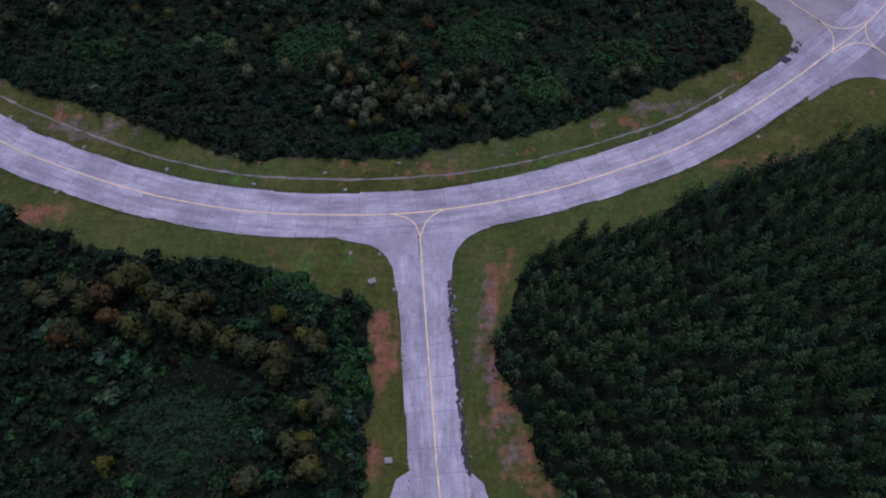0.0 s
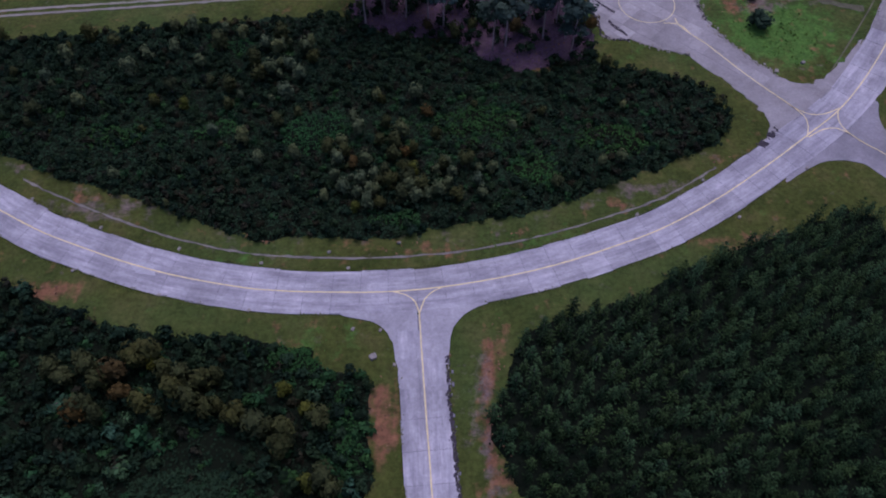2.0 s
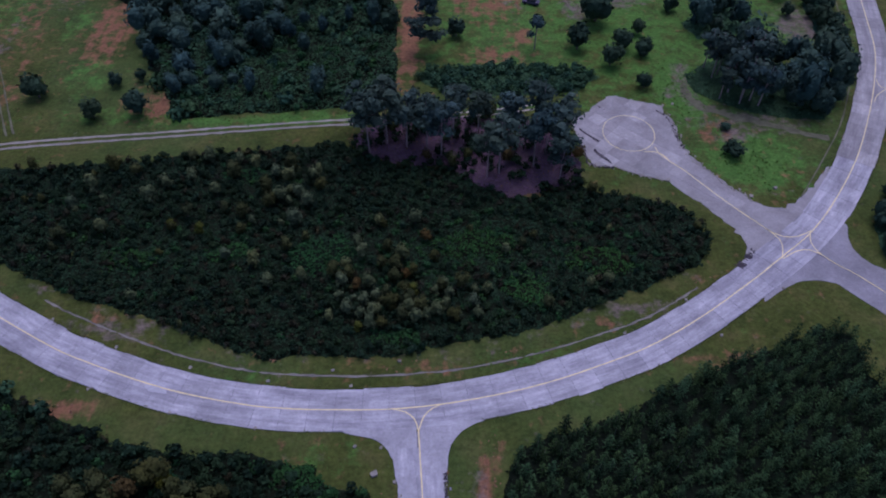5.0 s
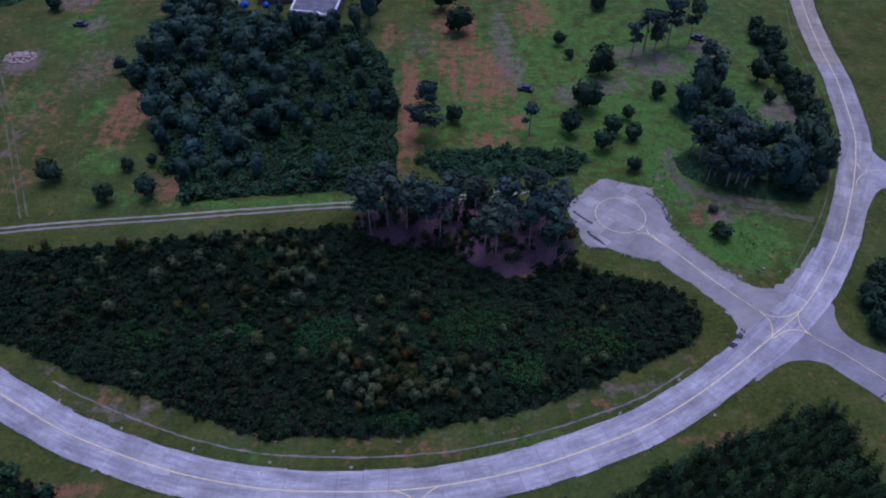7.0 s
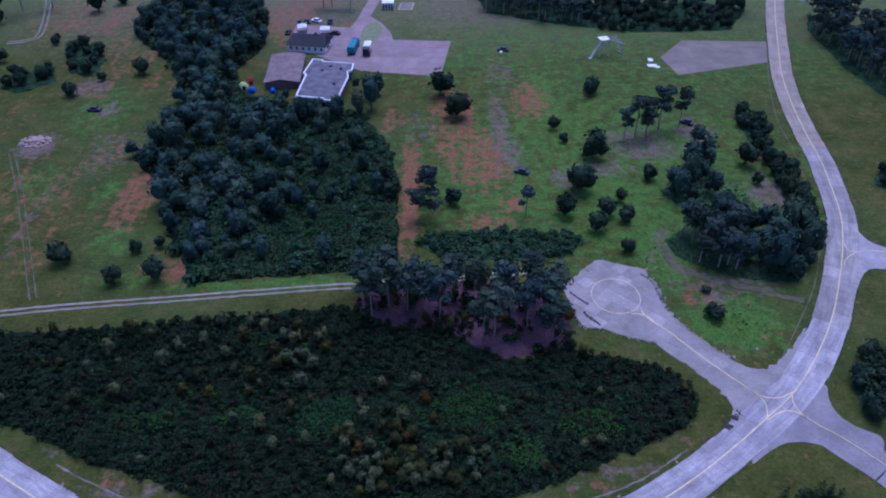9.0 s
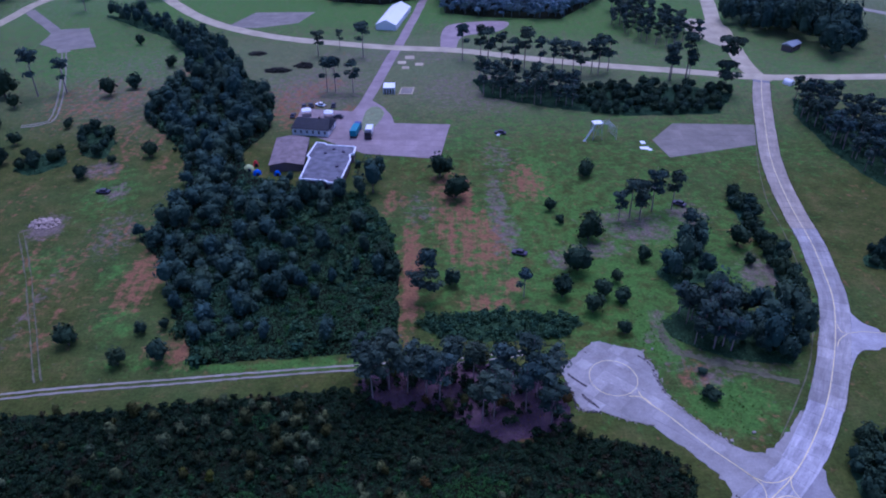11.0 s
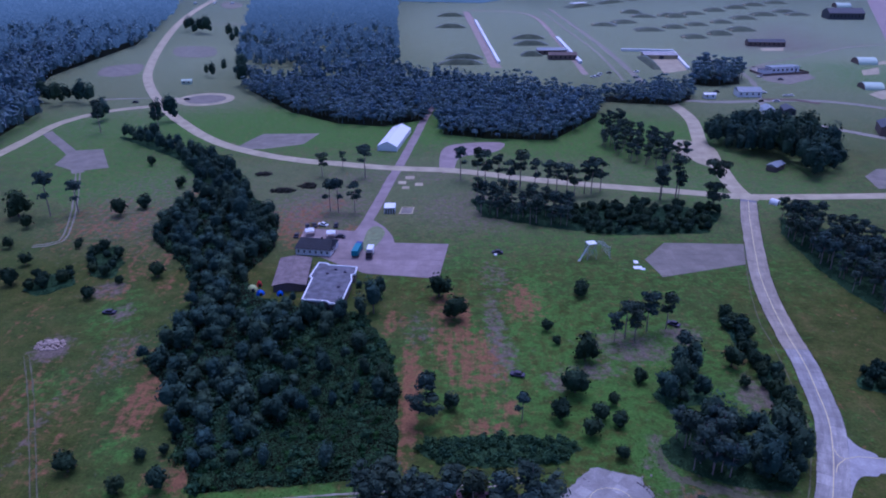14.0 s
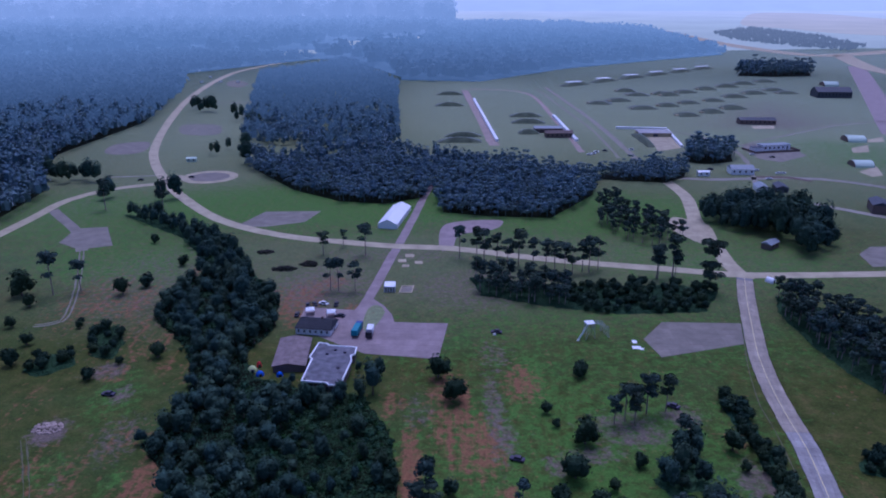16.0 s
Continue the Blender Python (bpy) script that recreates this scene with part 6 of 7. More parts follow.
def car(x, y, turn, mat, label, name="car", category="car"):
    c = thing(name, x, y, 0.03, turn, label, category)
    part("body", box(-0.88, 0.88, -2.1, 2.1, 0.3, 0.88, 0.14), mat, c)
    bm = box(-0.78, 0.78, -1.3, 1.0, 0.86, 1.42, 0.0)
    for v in bm.verts:
        if v.co.z > 1.2:
            v.co.x *= 0.82
            v.co.y = v.co.y * 0.72 - 0.05
    part("cabin", bm, GLASS, c, "dark glazed cabin")
    part("roof", box(-0.6, 0.6, -0.98, 0.66, 1.422, 1.47, 0.02), mat, c)
    for sx in (-0.8, 0.8):
        for sy in (-1.3, 1.3):
            part("wheel", tube(bmesh.new(), (sx - 0.1, sy, 0.32), (sx + 0.1, sy, 0.32), 0.32, 0.32, 10), RUBBER, c)


def van(x, y, turn, label):
    v = thing("van", x, y, 0.03, turn, label, "van")
    part("body", box(-1.0, 1.0, -2.6, 1.5, 0.4, 2.4, 0.15), WHITE, v)
    bm = box(-0.98, 0.98, 1.4, 2.7, 0.4, 2.0, 0.0)
    for q in bm.verts:
        if q.co.z > 1.5 and q.co.y > 2:
            q.co.y -= 0.75
    part("cab", bm, WHITE, v)
    part("windscreen", box(-0.85, 0.85, 2.12, 2.3, 1.3, 1.9, 0.02), GLASS, v)
    for sx in (-0.9, 0.9):
        for sy in (-1.7, 1.8):
            part("wheel", tube(bmesh.new(), (sx - 0.12, sy, 0.36), (sx + 0.12, sy, 0.36), 0.36, 0.36, 10), RUBBER, v)


def gazebo(x, y, turn):
    g = thing("gazebo", x, y, 0.03, turn, "small white gazebo with peaked canopy", "gazebo", "white gazebos behind the house")
    bm = bmesh.new()
    rim = [bm.verts.new((sx * 1.75, sy * 1.75, 2.2)) for sx, sy in ((-1, -1), (1, -1), (1, 1), (-1, 1))]
    low = [bm.verts.new((v.co.x, v.co.y, 1.9)) for v in rim]
    peak = bm.verts.new((0, 0, 3.1))
    for k in range(4):
        bm.faces.new((rim[k], rim[(k + 1) % 4], peak))
        bm.faces.new((low[k], low[(k + 1) % 4], rim[(k + 1) % 4], rim[k]))
    part("canopy", bm, CANVAS, g)
    for sx in (-1.65, 1.65):
        part("side_wall", box(sx - 0.02, sx + 0.02, -1.6, 1.6, 0, 1.88), CANVAS, g)
        for sy in (-1.65, 1.65):
            part("leg", box(sx - 0.03, sx + 0.03, sy - 0.03, sy + 0.03, 0, 1.95), STEEL, g)


gazebo(-50.1, 261.2, 10)
gazebo(-41.4, 259.0, 5)
for x, y, a, mat, lab in ((-46, 270.4, 60, WHITE, "white car on the yard"),
                          (-52.3, 268.8, 10, DARK_PAINT, "dark car at the yard's edge"), (-49.6, 269.9, 20, DARK_PAINT, "dark car at the yard's edge"), (-40.7, 269.6, 0, DARK_PAINT, "dark car on the yard"),
                          (-37.7, 258.2, 80, DARK_PAINT, "dark car beside the house"), (-55.2, 259.4, 0, DARK_PAINT, "dark car in the yard's corner")):
    car(x, y, a, mat, lab)
for x, y, a in ((23.6, 243.0, 80), (22.9, 163.0, 70), (74.7, 189.8, 50), (-105.4, 199.3, 85)):
    car(x, y, a, RUST_METAL, "burnt-out dark car wreck in the grass", "car_wreck", "wreck")
tagged(part("tarpaulin", box(22.2, 23.3, 241.0, 242.2, 0.0, 0.45, 0.15), CANVAS, None), "crumpled white tarpaulin lying by a wreck", "tarpaulin")


def marquee():
    t = thing("marquee", -22.3, 389.8, 0, -10.3, "long white canvas marquee with gabled roof", "marquee")
    W, L, hw, hr = 5.3, 18.4, 2.7, 5.3
    bays = 7
    for k in range(bays):
        y0, y1 = -L + 2 * L * k / bays, -L + 2 * L * (k + 1) / bays
        for sg in (-1, 1):
            bm = bmesh.new()
            q = [bm.verts.new(c) for c in ((sg * (W + 0.15), y0 + 0.03, hw), (sg * (W + 0.15), y1 - 0.03, hw), (0, y1 - 0.03, hr), (0, y0 + 0.03, hr))]
            bm.faces.new(q)
            bmesh.ops.subdivide_edges(bm, edges=bm.edges[:], cuts=3, use_grid_fill=True)
            for v in bm.verts:
                v.co.z -= 0.12 * math.sin(math.pi * (v.co.y - y0) / (y1 - y0))
            bmesh.ops.solidify(bm, geom=bm.faces[:], thickness=0.04)
            part("roof_panel", bm, CANVAS, t)
            part("wall_panel", box(sg * W - 0.04, sg * W + 0.04, y0 + 0.03, y1 - 0.03, 0, hw - 0.05), CANVAS, t)
            part("post", box(sg * (W - 0.2) - 0.06, sg * (W - 0.2) + 0.06, y0 - 0.06, y0 + 0.06, 0, hw), STEEL, t)
    for sg in (-1, 1):
        part("gable", prism([(-W, hw - 2.7), (W, hw - 2.7), (W, hw), (0, hr - 0.1), (-W, hw)], -0.04, 0.04), CANVAS, t).matrix_basis = pose(0, sg * (L - 0.1), 0, 90, 0, 0)


marquee()


def frame_tent(x, y, turn):
    t = thing("frame_tent", x, y, 0, turn, "small white flat-topped tent with open front", "tent")
    part("canopy", box(-2.4, 2.4, -3.0, 3.0, 2.3, 2.75, 0.12), CANVAS, t)
    for sx in (-2.3, 2.3):
        part("side_wall", box(sx - 0.03, sx + 0.03, -2.9, 2.9, 0, 2.3), CANVAS, t)
    part("back_wall", box(-2.3, 2.3, 2.87, 2.93, 0, 2.3), CANVAS, t)
    for k in range(5):
        part("post", box(-2.3 + k * 1.1, -1.95 + k * 1.1, -2.95, -2.85, 0, 2.3), WHITE, t)


frame_tent(-19.4, 286.0, 0)
f = thing("foundation", -12.3, 286.2, label="square concrete foundation with pale kerb", category="foundation")
o = [(-3.2, -4.0), (2.6, -4.0), (3.4, 4.0), (-2.2, 4.0)]
part("kerb", band(o, inset(o, 0.5), 0.0, 0.25), SUNBLEACHED, f)
part("floor_slab", prism(inset(o, 0.51), 0.0, 0.08), PAD, f)
for x, y, w in ((-12.1, 328.8, 2.2), (-15.5, 321.8, 1.9), (-7.5, 319.4, 1.9), (-13.6, 314.9, 1.7)):
    tagged(part("ground_slab", box(x - w, x + w, y - w, y + w, 0.0, 0.12, 0.03), SUNBLEACHED, None), "pale square slab lying in the grass", "slab", "pale slabs by the road")
for x, y, w, d in ((73.9, 230.4, 1.6, 1.1), (74.3, 235.0, 0.8, 1.2), (75.4, 229.2, 0.8, 0.7)):
    tagged(part("white_board", box(x - w, x + w, y - d, y + d, 0.0, 0.1, 0.02), CANVAS, None), "white board lying flat on the grass", "board", "white boards on the grass")


def hut(x, y, turn):
    t = thing("hut", x, y, 0, turn, "small white curved-roof hut beside the crossroads", "hut")
    bm = bmesh.new()
    n = 10
    ends = [[bm.verts.new((1.6 * math.cos(math.pi * k / n), yy, 2.1 * math.sin(math.pi * k / n))) for k in range(n + 1)] for yy in (-1.8, 1.8)]
    for k in range(n):
        bm.faces.new((ends[0][k], ends[0][k + 1], ends[1][k + 1], ends[1][k]))
    bm.faces.new(ends[0][::-1])
    bm.faces.new(ends[1])
    part("shell", bm, CANVAS, t)
    part("door", box(-0.45, 0.45, -1.86, -1.805, 0.0, 1.7), GLASS, t)


hut(150.4, 292.8, 35)


def tower():
    t = thing("practice_tower", 58.0, 239.0, 0, 12, "steel lattice tower with white platform and netting", "tower")
    part("platform", box(-1.7, 1.7, -1.6, 1.6, 6.0, 6.25, 0.04), CANVAS, t)
    for sx in (-1.4, 1.4):
        for sy in (-1.3, 1.3):
            part("leg", tube(bmesh.new(), (sx * 1.3, sy * 1.3, 0), (sx, sy, 6.0), 0.09, 0.09), STEEL, t)
            part("brace", tube(bmesh.new(), (sx * 1.3, sy * 1.3, 0.2), (-sx, sy, 5.8), 0.05, 0.05), STEEL, t)
            part("brace", tube(bmesh.new(), (sx * 1.25, sy * 1.25, 2.0), (sx, -sy, 5.6), 0.05, 0.05), STEEL, t)
    part("ramp", box(-0.3, 0.3, -0.1, 0.1, 0, 8.3, 0.02), WHITE, t).matrix_basis = pose(-4.9, -1.6, 0.1, 0, 40, 20)
    part("foot", box(-5.3, -4.4, -2.0, -1.2, 0, 0.3, 0.04), WHITE, t)
    bm = bmesh.new()
    for k in range(13):
        f = k / 12
        tube(bm, (1.7, -1.5 + 3.0 * f, 6.1), (6.5, -2.8 + 6.6 * f, 4.6), 0.018, 0.018, 4)
        tube(bm, (6.5, -2.8 + 6.6 * f, 4.6), (7.0, -3.0 + 7.0 * f, 0.3), 0.018, 0.018, 4)
        tube(bm, (1.7 + 4.8 * f, -1.5 - 1.3 * f, 6.1 - 1.5 * f), (1.7 + 4.8 * f, 1.5 + 2.3 * f, 6.1 - 1.5 * f), 0.018, 0.018, 4)
        tube(bm, (6.5 + 0.5 * f, -2.8 - 0.2 * f, 4.6 - 4.3 * f), (6.5 + 0.5 * f, 3.8 + 0.2 * f, 4.6 - 4.3 * f), 0.018, 0.018, 4)
    part("netting", bm, STEEL, t, "pale rope netting")
    for y in (-2.9, 3.9):
        part("net_post", tube(bmesh.new(), (6.5, y, 0), (6.5, y, 5.2), 0.08, 0.08), STEEL, t)


tower()


def dome_tent(x, y, r, h, mat, label):
    t = thing("dome_tent", x, y, 0, 20, label, "tent", "coloured tents among the trees")
    bm = bmesh.new()
    bmesh.ops.create_uvsphere(bm, u_segments=12, v_segments=8, radius=1.0)
    bmesh.ops.bisect_plane(bm, geom=bm.verts[:] + bm.edges[:] + bm.faces[:], plane_co=(0, 0, 0), plane_no=(0, 0, -1), clear_outer=True)
    for v in bm.verts:
        v.co = Vector((v.co.x * r * (1 + 0.06 * math.cos(6 * math.atan2(v.co.y, v.co.x))), v.co.y * r * 0.85, v.co.z * h))
    part("shell", bm, mat, t)
    part("entrance", box(-0.5, 0.5, -r * 0.9, -r * 0.66, 0.0, h * 0.55, 0.05), GLASS, t)


for x, y, r, h, mat, lab in ((-60.9, 217.6, 0.9, 2.2, RED, "tall red dome tent among trees"), (-62.6, 214.4, 1.7, 2.2, LIME, "pale yellow-green dome tent"),
                             (-59.3, 211.6, 1.4, 1.8, BLUE, "bright blue dome tent among trees"), (-52.6, 211.2, 1.1, 1.7, BLUE, "bright blue dome tent among trees")):
    dome_tent(x, y, r, h, mat, lab)

# ---- far sheds, banks and walls ----


def shed(x, y, turn, w, d, h, wall, roof, label, name="shed"):
    t = thing(name, x, y, 0, turn, label, "shed")
    part("wall", box(-w / 2, w / 2, -d / 2, d / 2, -0.1, h), wall, t)
    bm = bmesh.new()
    rise = d * 0.22
    v = [bm.verts.new(c) for c in ((-w / 2 - 0.3, -d / 2 - 0.3, h), (w / 2 + 0.3, -d / 2 - 0.3, h), (w / 2 + 0.3, d / 2 + 0.3, h), (-w / 2 - 0.3, d / 2 + 0.3, h), (-w / 2 - 0.3, 0, h + rise), (w / 2 + 0.3, 0, h + rise))]
    for q in ((0, 1, 5, 4), (1, 2, 5), (2, 3, 4, 5), (3, 0, 4), (3, 2, 1, 0)):
        bm.faces.new([v[k] for k in q])
    part("roof", bm, roof, t)
    n = max(2, int(w / 4))
    for k in range(n):
        xx = -w / 2 + w * (k + 0.5) / n
        part("window", box(xx - 0.6, xx + 0.6, -d / 2 - 0.05, -d / 2 + 0.05, h * 0.4, h * 0.75), GLASS, t)


PALE_ROOF = plain("pale_green_sheet_roof", (0.5, 0.6, 0.48), 0.5, 0, 0.08)
GREY_ROOF = plain("grey_sheet_roof", (0.25, 0.28, 0.3), 0.5, 0, 0.1)
shed(217.3, 496, -3, 16, 10, 4, WHITE, GREY_ROOF, "grey-roofed shed beside the service road")
shed(211.9, 449, 80, 12, 7, 3.2, WHITE, GREY_ROOF, "white-ended hut with grey roof")
shed(224.6, 449, 80, 12, 7, 3.2, SLATE, SLATE, "dark-roofed hut near the service road")
shed(311.9, 696, -4, 34, 10, 4, BRICK, SLATE, "long dark shed on the airfield")
shed(479, 880, -5, 40, 22, 7, SLATE, SLATE, "large dark hangar on the airfield")
shed(262, 403, 70, 16, 9, 5, BRICK, SLATE, "dark barn beside a track")
shed(170.1, 339, 40, 9, 5, 2.8, BRICK, GREY_ROOF, "small ruined hut under the trees")
shed(188.3, 489, 0, 8, 4, 3, WHITE, WHITE, "white cabin beside the lane")
shed(104, 655, 0, 26, 8, 4, BRICK, GREY_ROOF, "low brick shed between earth banks")
shed(110, 632, 0, 24, 9, 4, BRICK, BRICK, "low brick shed between earth banks")
bunker = thing("bunker", 196, 640, 0, -3, "low pale concrete bunker with flat roof", "bunker")
part("wall", box(-14, 14, -9, 9, -0.1, 3.0, 0.05), SUNBLEACHED, bunker)
part("roof", box(-14.5, 14.5, -9.5, 9.5, 3.0, 3.4, 0.05), CONCRETE, bunker)
part("door", box(-2, 2, -9.1, -8.95, 0, 2.4), SLATE, bunker)


def shelter(x, y, turn, s):
    t = thing("aircraft_shelter", x, y, 0, turn, "arched shelter with pale green roof and brick ends", "shelter", "arched shelters")
    n = 10
    for nm, r, y0, y1, mat in (("roof", 9.0, -9.0, 9.0, PALE_ROOF), ("end_wall", 8.6, -9.6, -8.8, BRICK), ("end_wall", 8.6, 8.8, 9.6, BRICK)):
        bm = bmesh.new()
        ends = [[bm.verts.new((r * s * math.cos(math.pi * k / n), yy * s, r * s * 0.62 * math.sin(math.pi * k / n))) for k in range(n + 1)] for yy in (y0, y1)]
        for k in range(n):
            bm.faces.new((ends[0][k], ends[0][k + 1], ends[1][k + 1], ends[1][k]))
        bm.faces.new(ends[0][::-1])
        bm.faces.new(ends[1])
        part(nm, bm, mat, t)


shelter(360.8, 611, 85, 0.85)
shelter(315.7, 518, 85, 0.75)
shelter(531, 985, 85, 1.0)


def bank(name, x, y, w, d, h, turn, label):
    """A grassed earth bank with sloping sides."""
    n, V = 9, []
    t = np.linspace(-1, 1, n)
    gx, gy = np.meshgrid(t, t)
    z = h * np.clip(1.25 - np.maximum(np.abs(gx), np.abs(gy)) * 1.25, 0, 0.8) / 0.8 + RNG.normal(0, 0.12, gx.shape) * (np.maximum(np.abs(gx), np.abs(gy)) < 0.95)
    V = np.stack([gx.ravel() * w / 2, gy.ravel() * d / 2, z.ravel() - 0.05], 1)
    i = (np.arange(n - 1)[:, None] * n + np.arange(n - 1)).ravel()
    ob = new(name, np_mesh(name, V, np.stack([i, i + 1, i + n + 1, i + n], 1), BANK_GRASS, True))
    ob.matrix_basis = pose(x, y, 0, 0, 0, turn)
    return tagged(ob, label, "earth bank", "grassed earth banks")


BANK_GRASS = plain("coarse_dark_grass", (0.085, 0.105, 0.062), 0.95, 0, 0.35, 0.25)
# sheen pales the banks to match the haze put on the grass
for socket, value in (("Sheen Weight", 0.6), ("Sheen Roughness", 0.25)):
    BANK_GRASS.node_tree.nodes["Principled BSDF"].inputs[socket].default_value = value
for x, y in [(249.5, 898), (281.9, 904.4), (315.7, 921.4), (352.3, 950.2), (389.6, 976.9), (423.8, 1005.1), (463.5, 1030.4), (214.7, 850.3), (228.1, 792.9), (260.9, 811.6), (290.8, 831.3), (325.5, 848.8), (362.1, 879.9), (397.5, 909.8), (436.1, 937.9), (261.1, 746.8), (293.6, 766.1), (286.9, 897.5), (244.2, 933.2), (188.1, 829.7), (325.7, 791.6), (439.4, 912.7)]:
    mound = bank("earth_mound", x, y, 27 * RNG.uniform(0.85, 1.2), 22, 3.6 * RNG.uniform(0.8, 1.15), RNG.uniform(-15, 15), "low grassed earth mound on the airfield")
    part("portal", box(-14.2, -10.6, -4.4, -1.4, -0.05, 1.5, 0.05), SUNBLEACHED, mound, "pale concrete portal")
for x, y, w, d in ((20, 905, 34, 12), (18, 815, 34, 12), (26, 636, 34, 10), (22, 612, 38, 12), (94, 742, 34, 14), (92, 705, 34, 14), (86, 650, 20, 14), (180, 615, 8, 60)):
    bank("earth_bank", x, y, w, d, 4, 0, "long grassed earth bank")
for k in range(6):
    x, y = 190 + 49 * k, 1001 + 41 * k
    bank("earth_bank", x, y - 6, 52, 16, 4, 38, "long grassed earth bank with pale top")
    tagged(part("roof_slab", box(-11, 11, -4, 4, 4.0, 4.5), CANVAS, None), "pale roof slab on an earth bank", "slab").matrix_basis = pose(x, y, -0.4, 0, 0, 20)


def long_wall(name, a, b, h, w):
    a, b = Vector(a), Vector(b)
    d = b - a
    ob = part(name, box(0, d.length, -w / 2, w / 2, 0, h, 0.05), WHITE, None)
    ob.matrix_basis = pose(a.x, a.y, 0, 0, 0, math.degrees(math.atan2(d.y, d.x)))
    return tagged(ob, "long pale concrete wall on the airfield", "wall", kind="structure")


for nm, pts, mat in (("pavement_shelter_apron", [(342, 580), (363, 593), (349, 566), (334, 562)], SUNBLEACHED), ("pavement_shelter_apron", [(304, 499), (326, 516), (315, 488), (305, 484)], SUNBLEACHED), ("pavement_shelter_apron", [(371, 612), (396, 628), (385, 607), (369, 604)], SUNBLEACHED),
                     ("pavement_shed_apron", [(302, 683), (324, 684), (318, 669), (298, 668)], SUNBLEACHED), ("pavement_compound", [(252, 580), (262, 600), (296, 598), (292, 552), (262, 530), (250, 542)], PAD)):
    tagged(pavement(nm, pts, 0.05, mat, False), "pale worn concrete apron on the airfield", "pavement", kind="structure")
ribbon("soil_strip", [(224, 485), (244, 483), (257, 472)], 5.0, 0.06, SOIL, 3.0, 0.5, 0.2)
tagged(bpy.data.objects["soil_strip"], "strip of bare brown soil beside the service road", "soil", kind="structure")


def walled_house(x, y, turn):
    """A long white flat-roofed house with a lower wing and yard walls."""
    h = thing("walled_house", x, y, 0, turn, "long white house with a lower wing and yard walls", "house")
    part("wall", box(-12, 13, -4, 4, -0.1, 4.2), WHITE, h)
    part("roof", box(-12.4, 13.4, -4.4, 4.4, 4.2, 4.5, 0.05), GREY_ROOF, h, "grey flat roof")
    wing = part("wing", box(-20, -12.05, -5, 2, -0.1, 3.0), WHITE, h)
    part("wing_roof", box(-20.3, -12.06, -5.3, 2.3, 3.01, 3.2), SLATE, wing)
    for k in range(6):
        part("window", box(-10.5 + 4 * k, -8.9 + 4 * k, -4.06, -3.95, 1.4, 3.0), GLASS, h)
    part("door", box(9.6, 10.7, -4.07, -3.95, 0, 2.1), SLATE, h)
    for x0, x1, y0, y1 in ((-24, 16, -12.2, -12), (-24.2, -24, -12, 6), (16, 16.2, -12, 6)):
        part("yard_wall", box(x0, x1, y0, y1, -0.1, 1.6), BRICK, h)


walled_house(276, 577, 12)
for x, y, mat in ((231.6, 503, WHITE), (243.4, 493.5, WHITE), (246.6, 493.8, WHITE), (199.4, 506.3, DARK_PAINT), (218.1, 536.8, DARK_PAINT), (250.6, 556, WHITE), (262, 546, DARK_PAINT)):
    car(x, y, 85, mat, "car parked far off on the airfield")
long_wall("wall_a", (47.1, 860), (54.0, 612), 2.0, 2.6)
long_wall("wall_b", (122.2, 740), (122.3, 612), 2.0, 3.0)
long_wall("wall_c", (170, 671), (215.8, 664.5), 2.0, 2.6)
long_wall("wall_d", (214, 659), (204.4, 585), 2.0, 2.2)
for x, y, mat in ((129.6, 567, WHITE), (137.4, 571, DARK_PAINT), (122.1, 557, WHITE), (126, 560, WHITE), (160, 575, WHITE), (230, 478, WHITE), (-200, 480, DARK_PAINT), (-168, 488, DARK_PAINT)):
    car(x, y, 80, mat, "car parked far off beside a track")

for x, y in ((-367, 1170), (-325, 1083), (-295, 1027), (-271, 1026), (-208.6, 845), (-321, 1027)):
    van(x, y, float(RNG.uniform(0, 180)), "white van parked on the far field")
shed(-183.4, 538.5, 5, 7, 4, 2.6, PALE_ROOF, PALE_ROOF, "small pale green cabin in the field")
shed(-126.5, 522.8, 5, 12, 4, 2.8, GREY_ROOF, GREY_ROOF, "grey container beside the wood", "container")

# ---- stones and broken edges by the roads ----


def stone(x, y, s, mat, label):
    bm = bmesh.new()
    bmesh.ops.create_cube(bm, size=1.0)
    bmesh.ops.bevel(bm, geom=bm.edges[:], offset=0.12, segments=1, affect="EDGES", profile=0.5)
    for v in bm.verts:
        v.co = Vector((v.co.x * s * RNG.uniform(0.85, 1.2), v.co.y * s * 0.8 * RNG.uniform(0.85, 1.2), (v.co.z + 0.4) * s * 0.5))
    ob = part("marker_stone", bm, mat, None)
    ob.matrix_basis = pose(x, y, 0.0, 0, 0, float(RNG.uniform(0, 90)))
    tagged(ob, label, "stone", "stones along the road")


for x, y, s in [(-51, 62, 0.5), (-38.5, 58.2, 0.5), (-26.1, 55.7, 0.5), (-13.4, 54.8, 0.5), (-62.9, 67.4, 0.5), (-53.1, 54.5, 0.5), (-39.8, 50.4, 0.5), (-26.8, 47.9, 0.5), (-12.1, 45, 0.5), (-8.3, 44.8, 0.5), (-6.2, 39.7, 0.5), (29.8, 64.3, 0.5), (41.1, 70.9, 0.5), (45.2, 63.8, 0.5), (58.1, 73.3, 0.5), (-6.2, 59.2, 0.5), (-16.4, 57.6, 0.5), (-9.1, 40.8, 0.9), (-6.2, 18.2, 0.9)]:
    stone(x, y, s, GRAVEL, "pale rough stone at the road's edge")


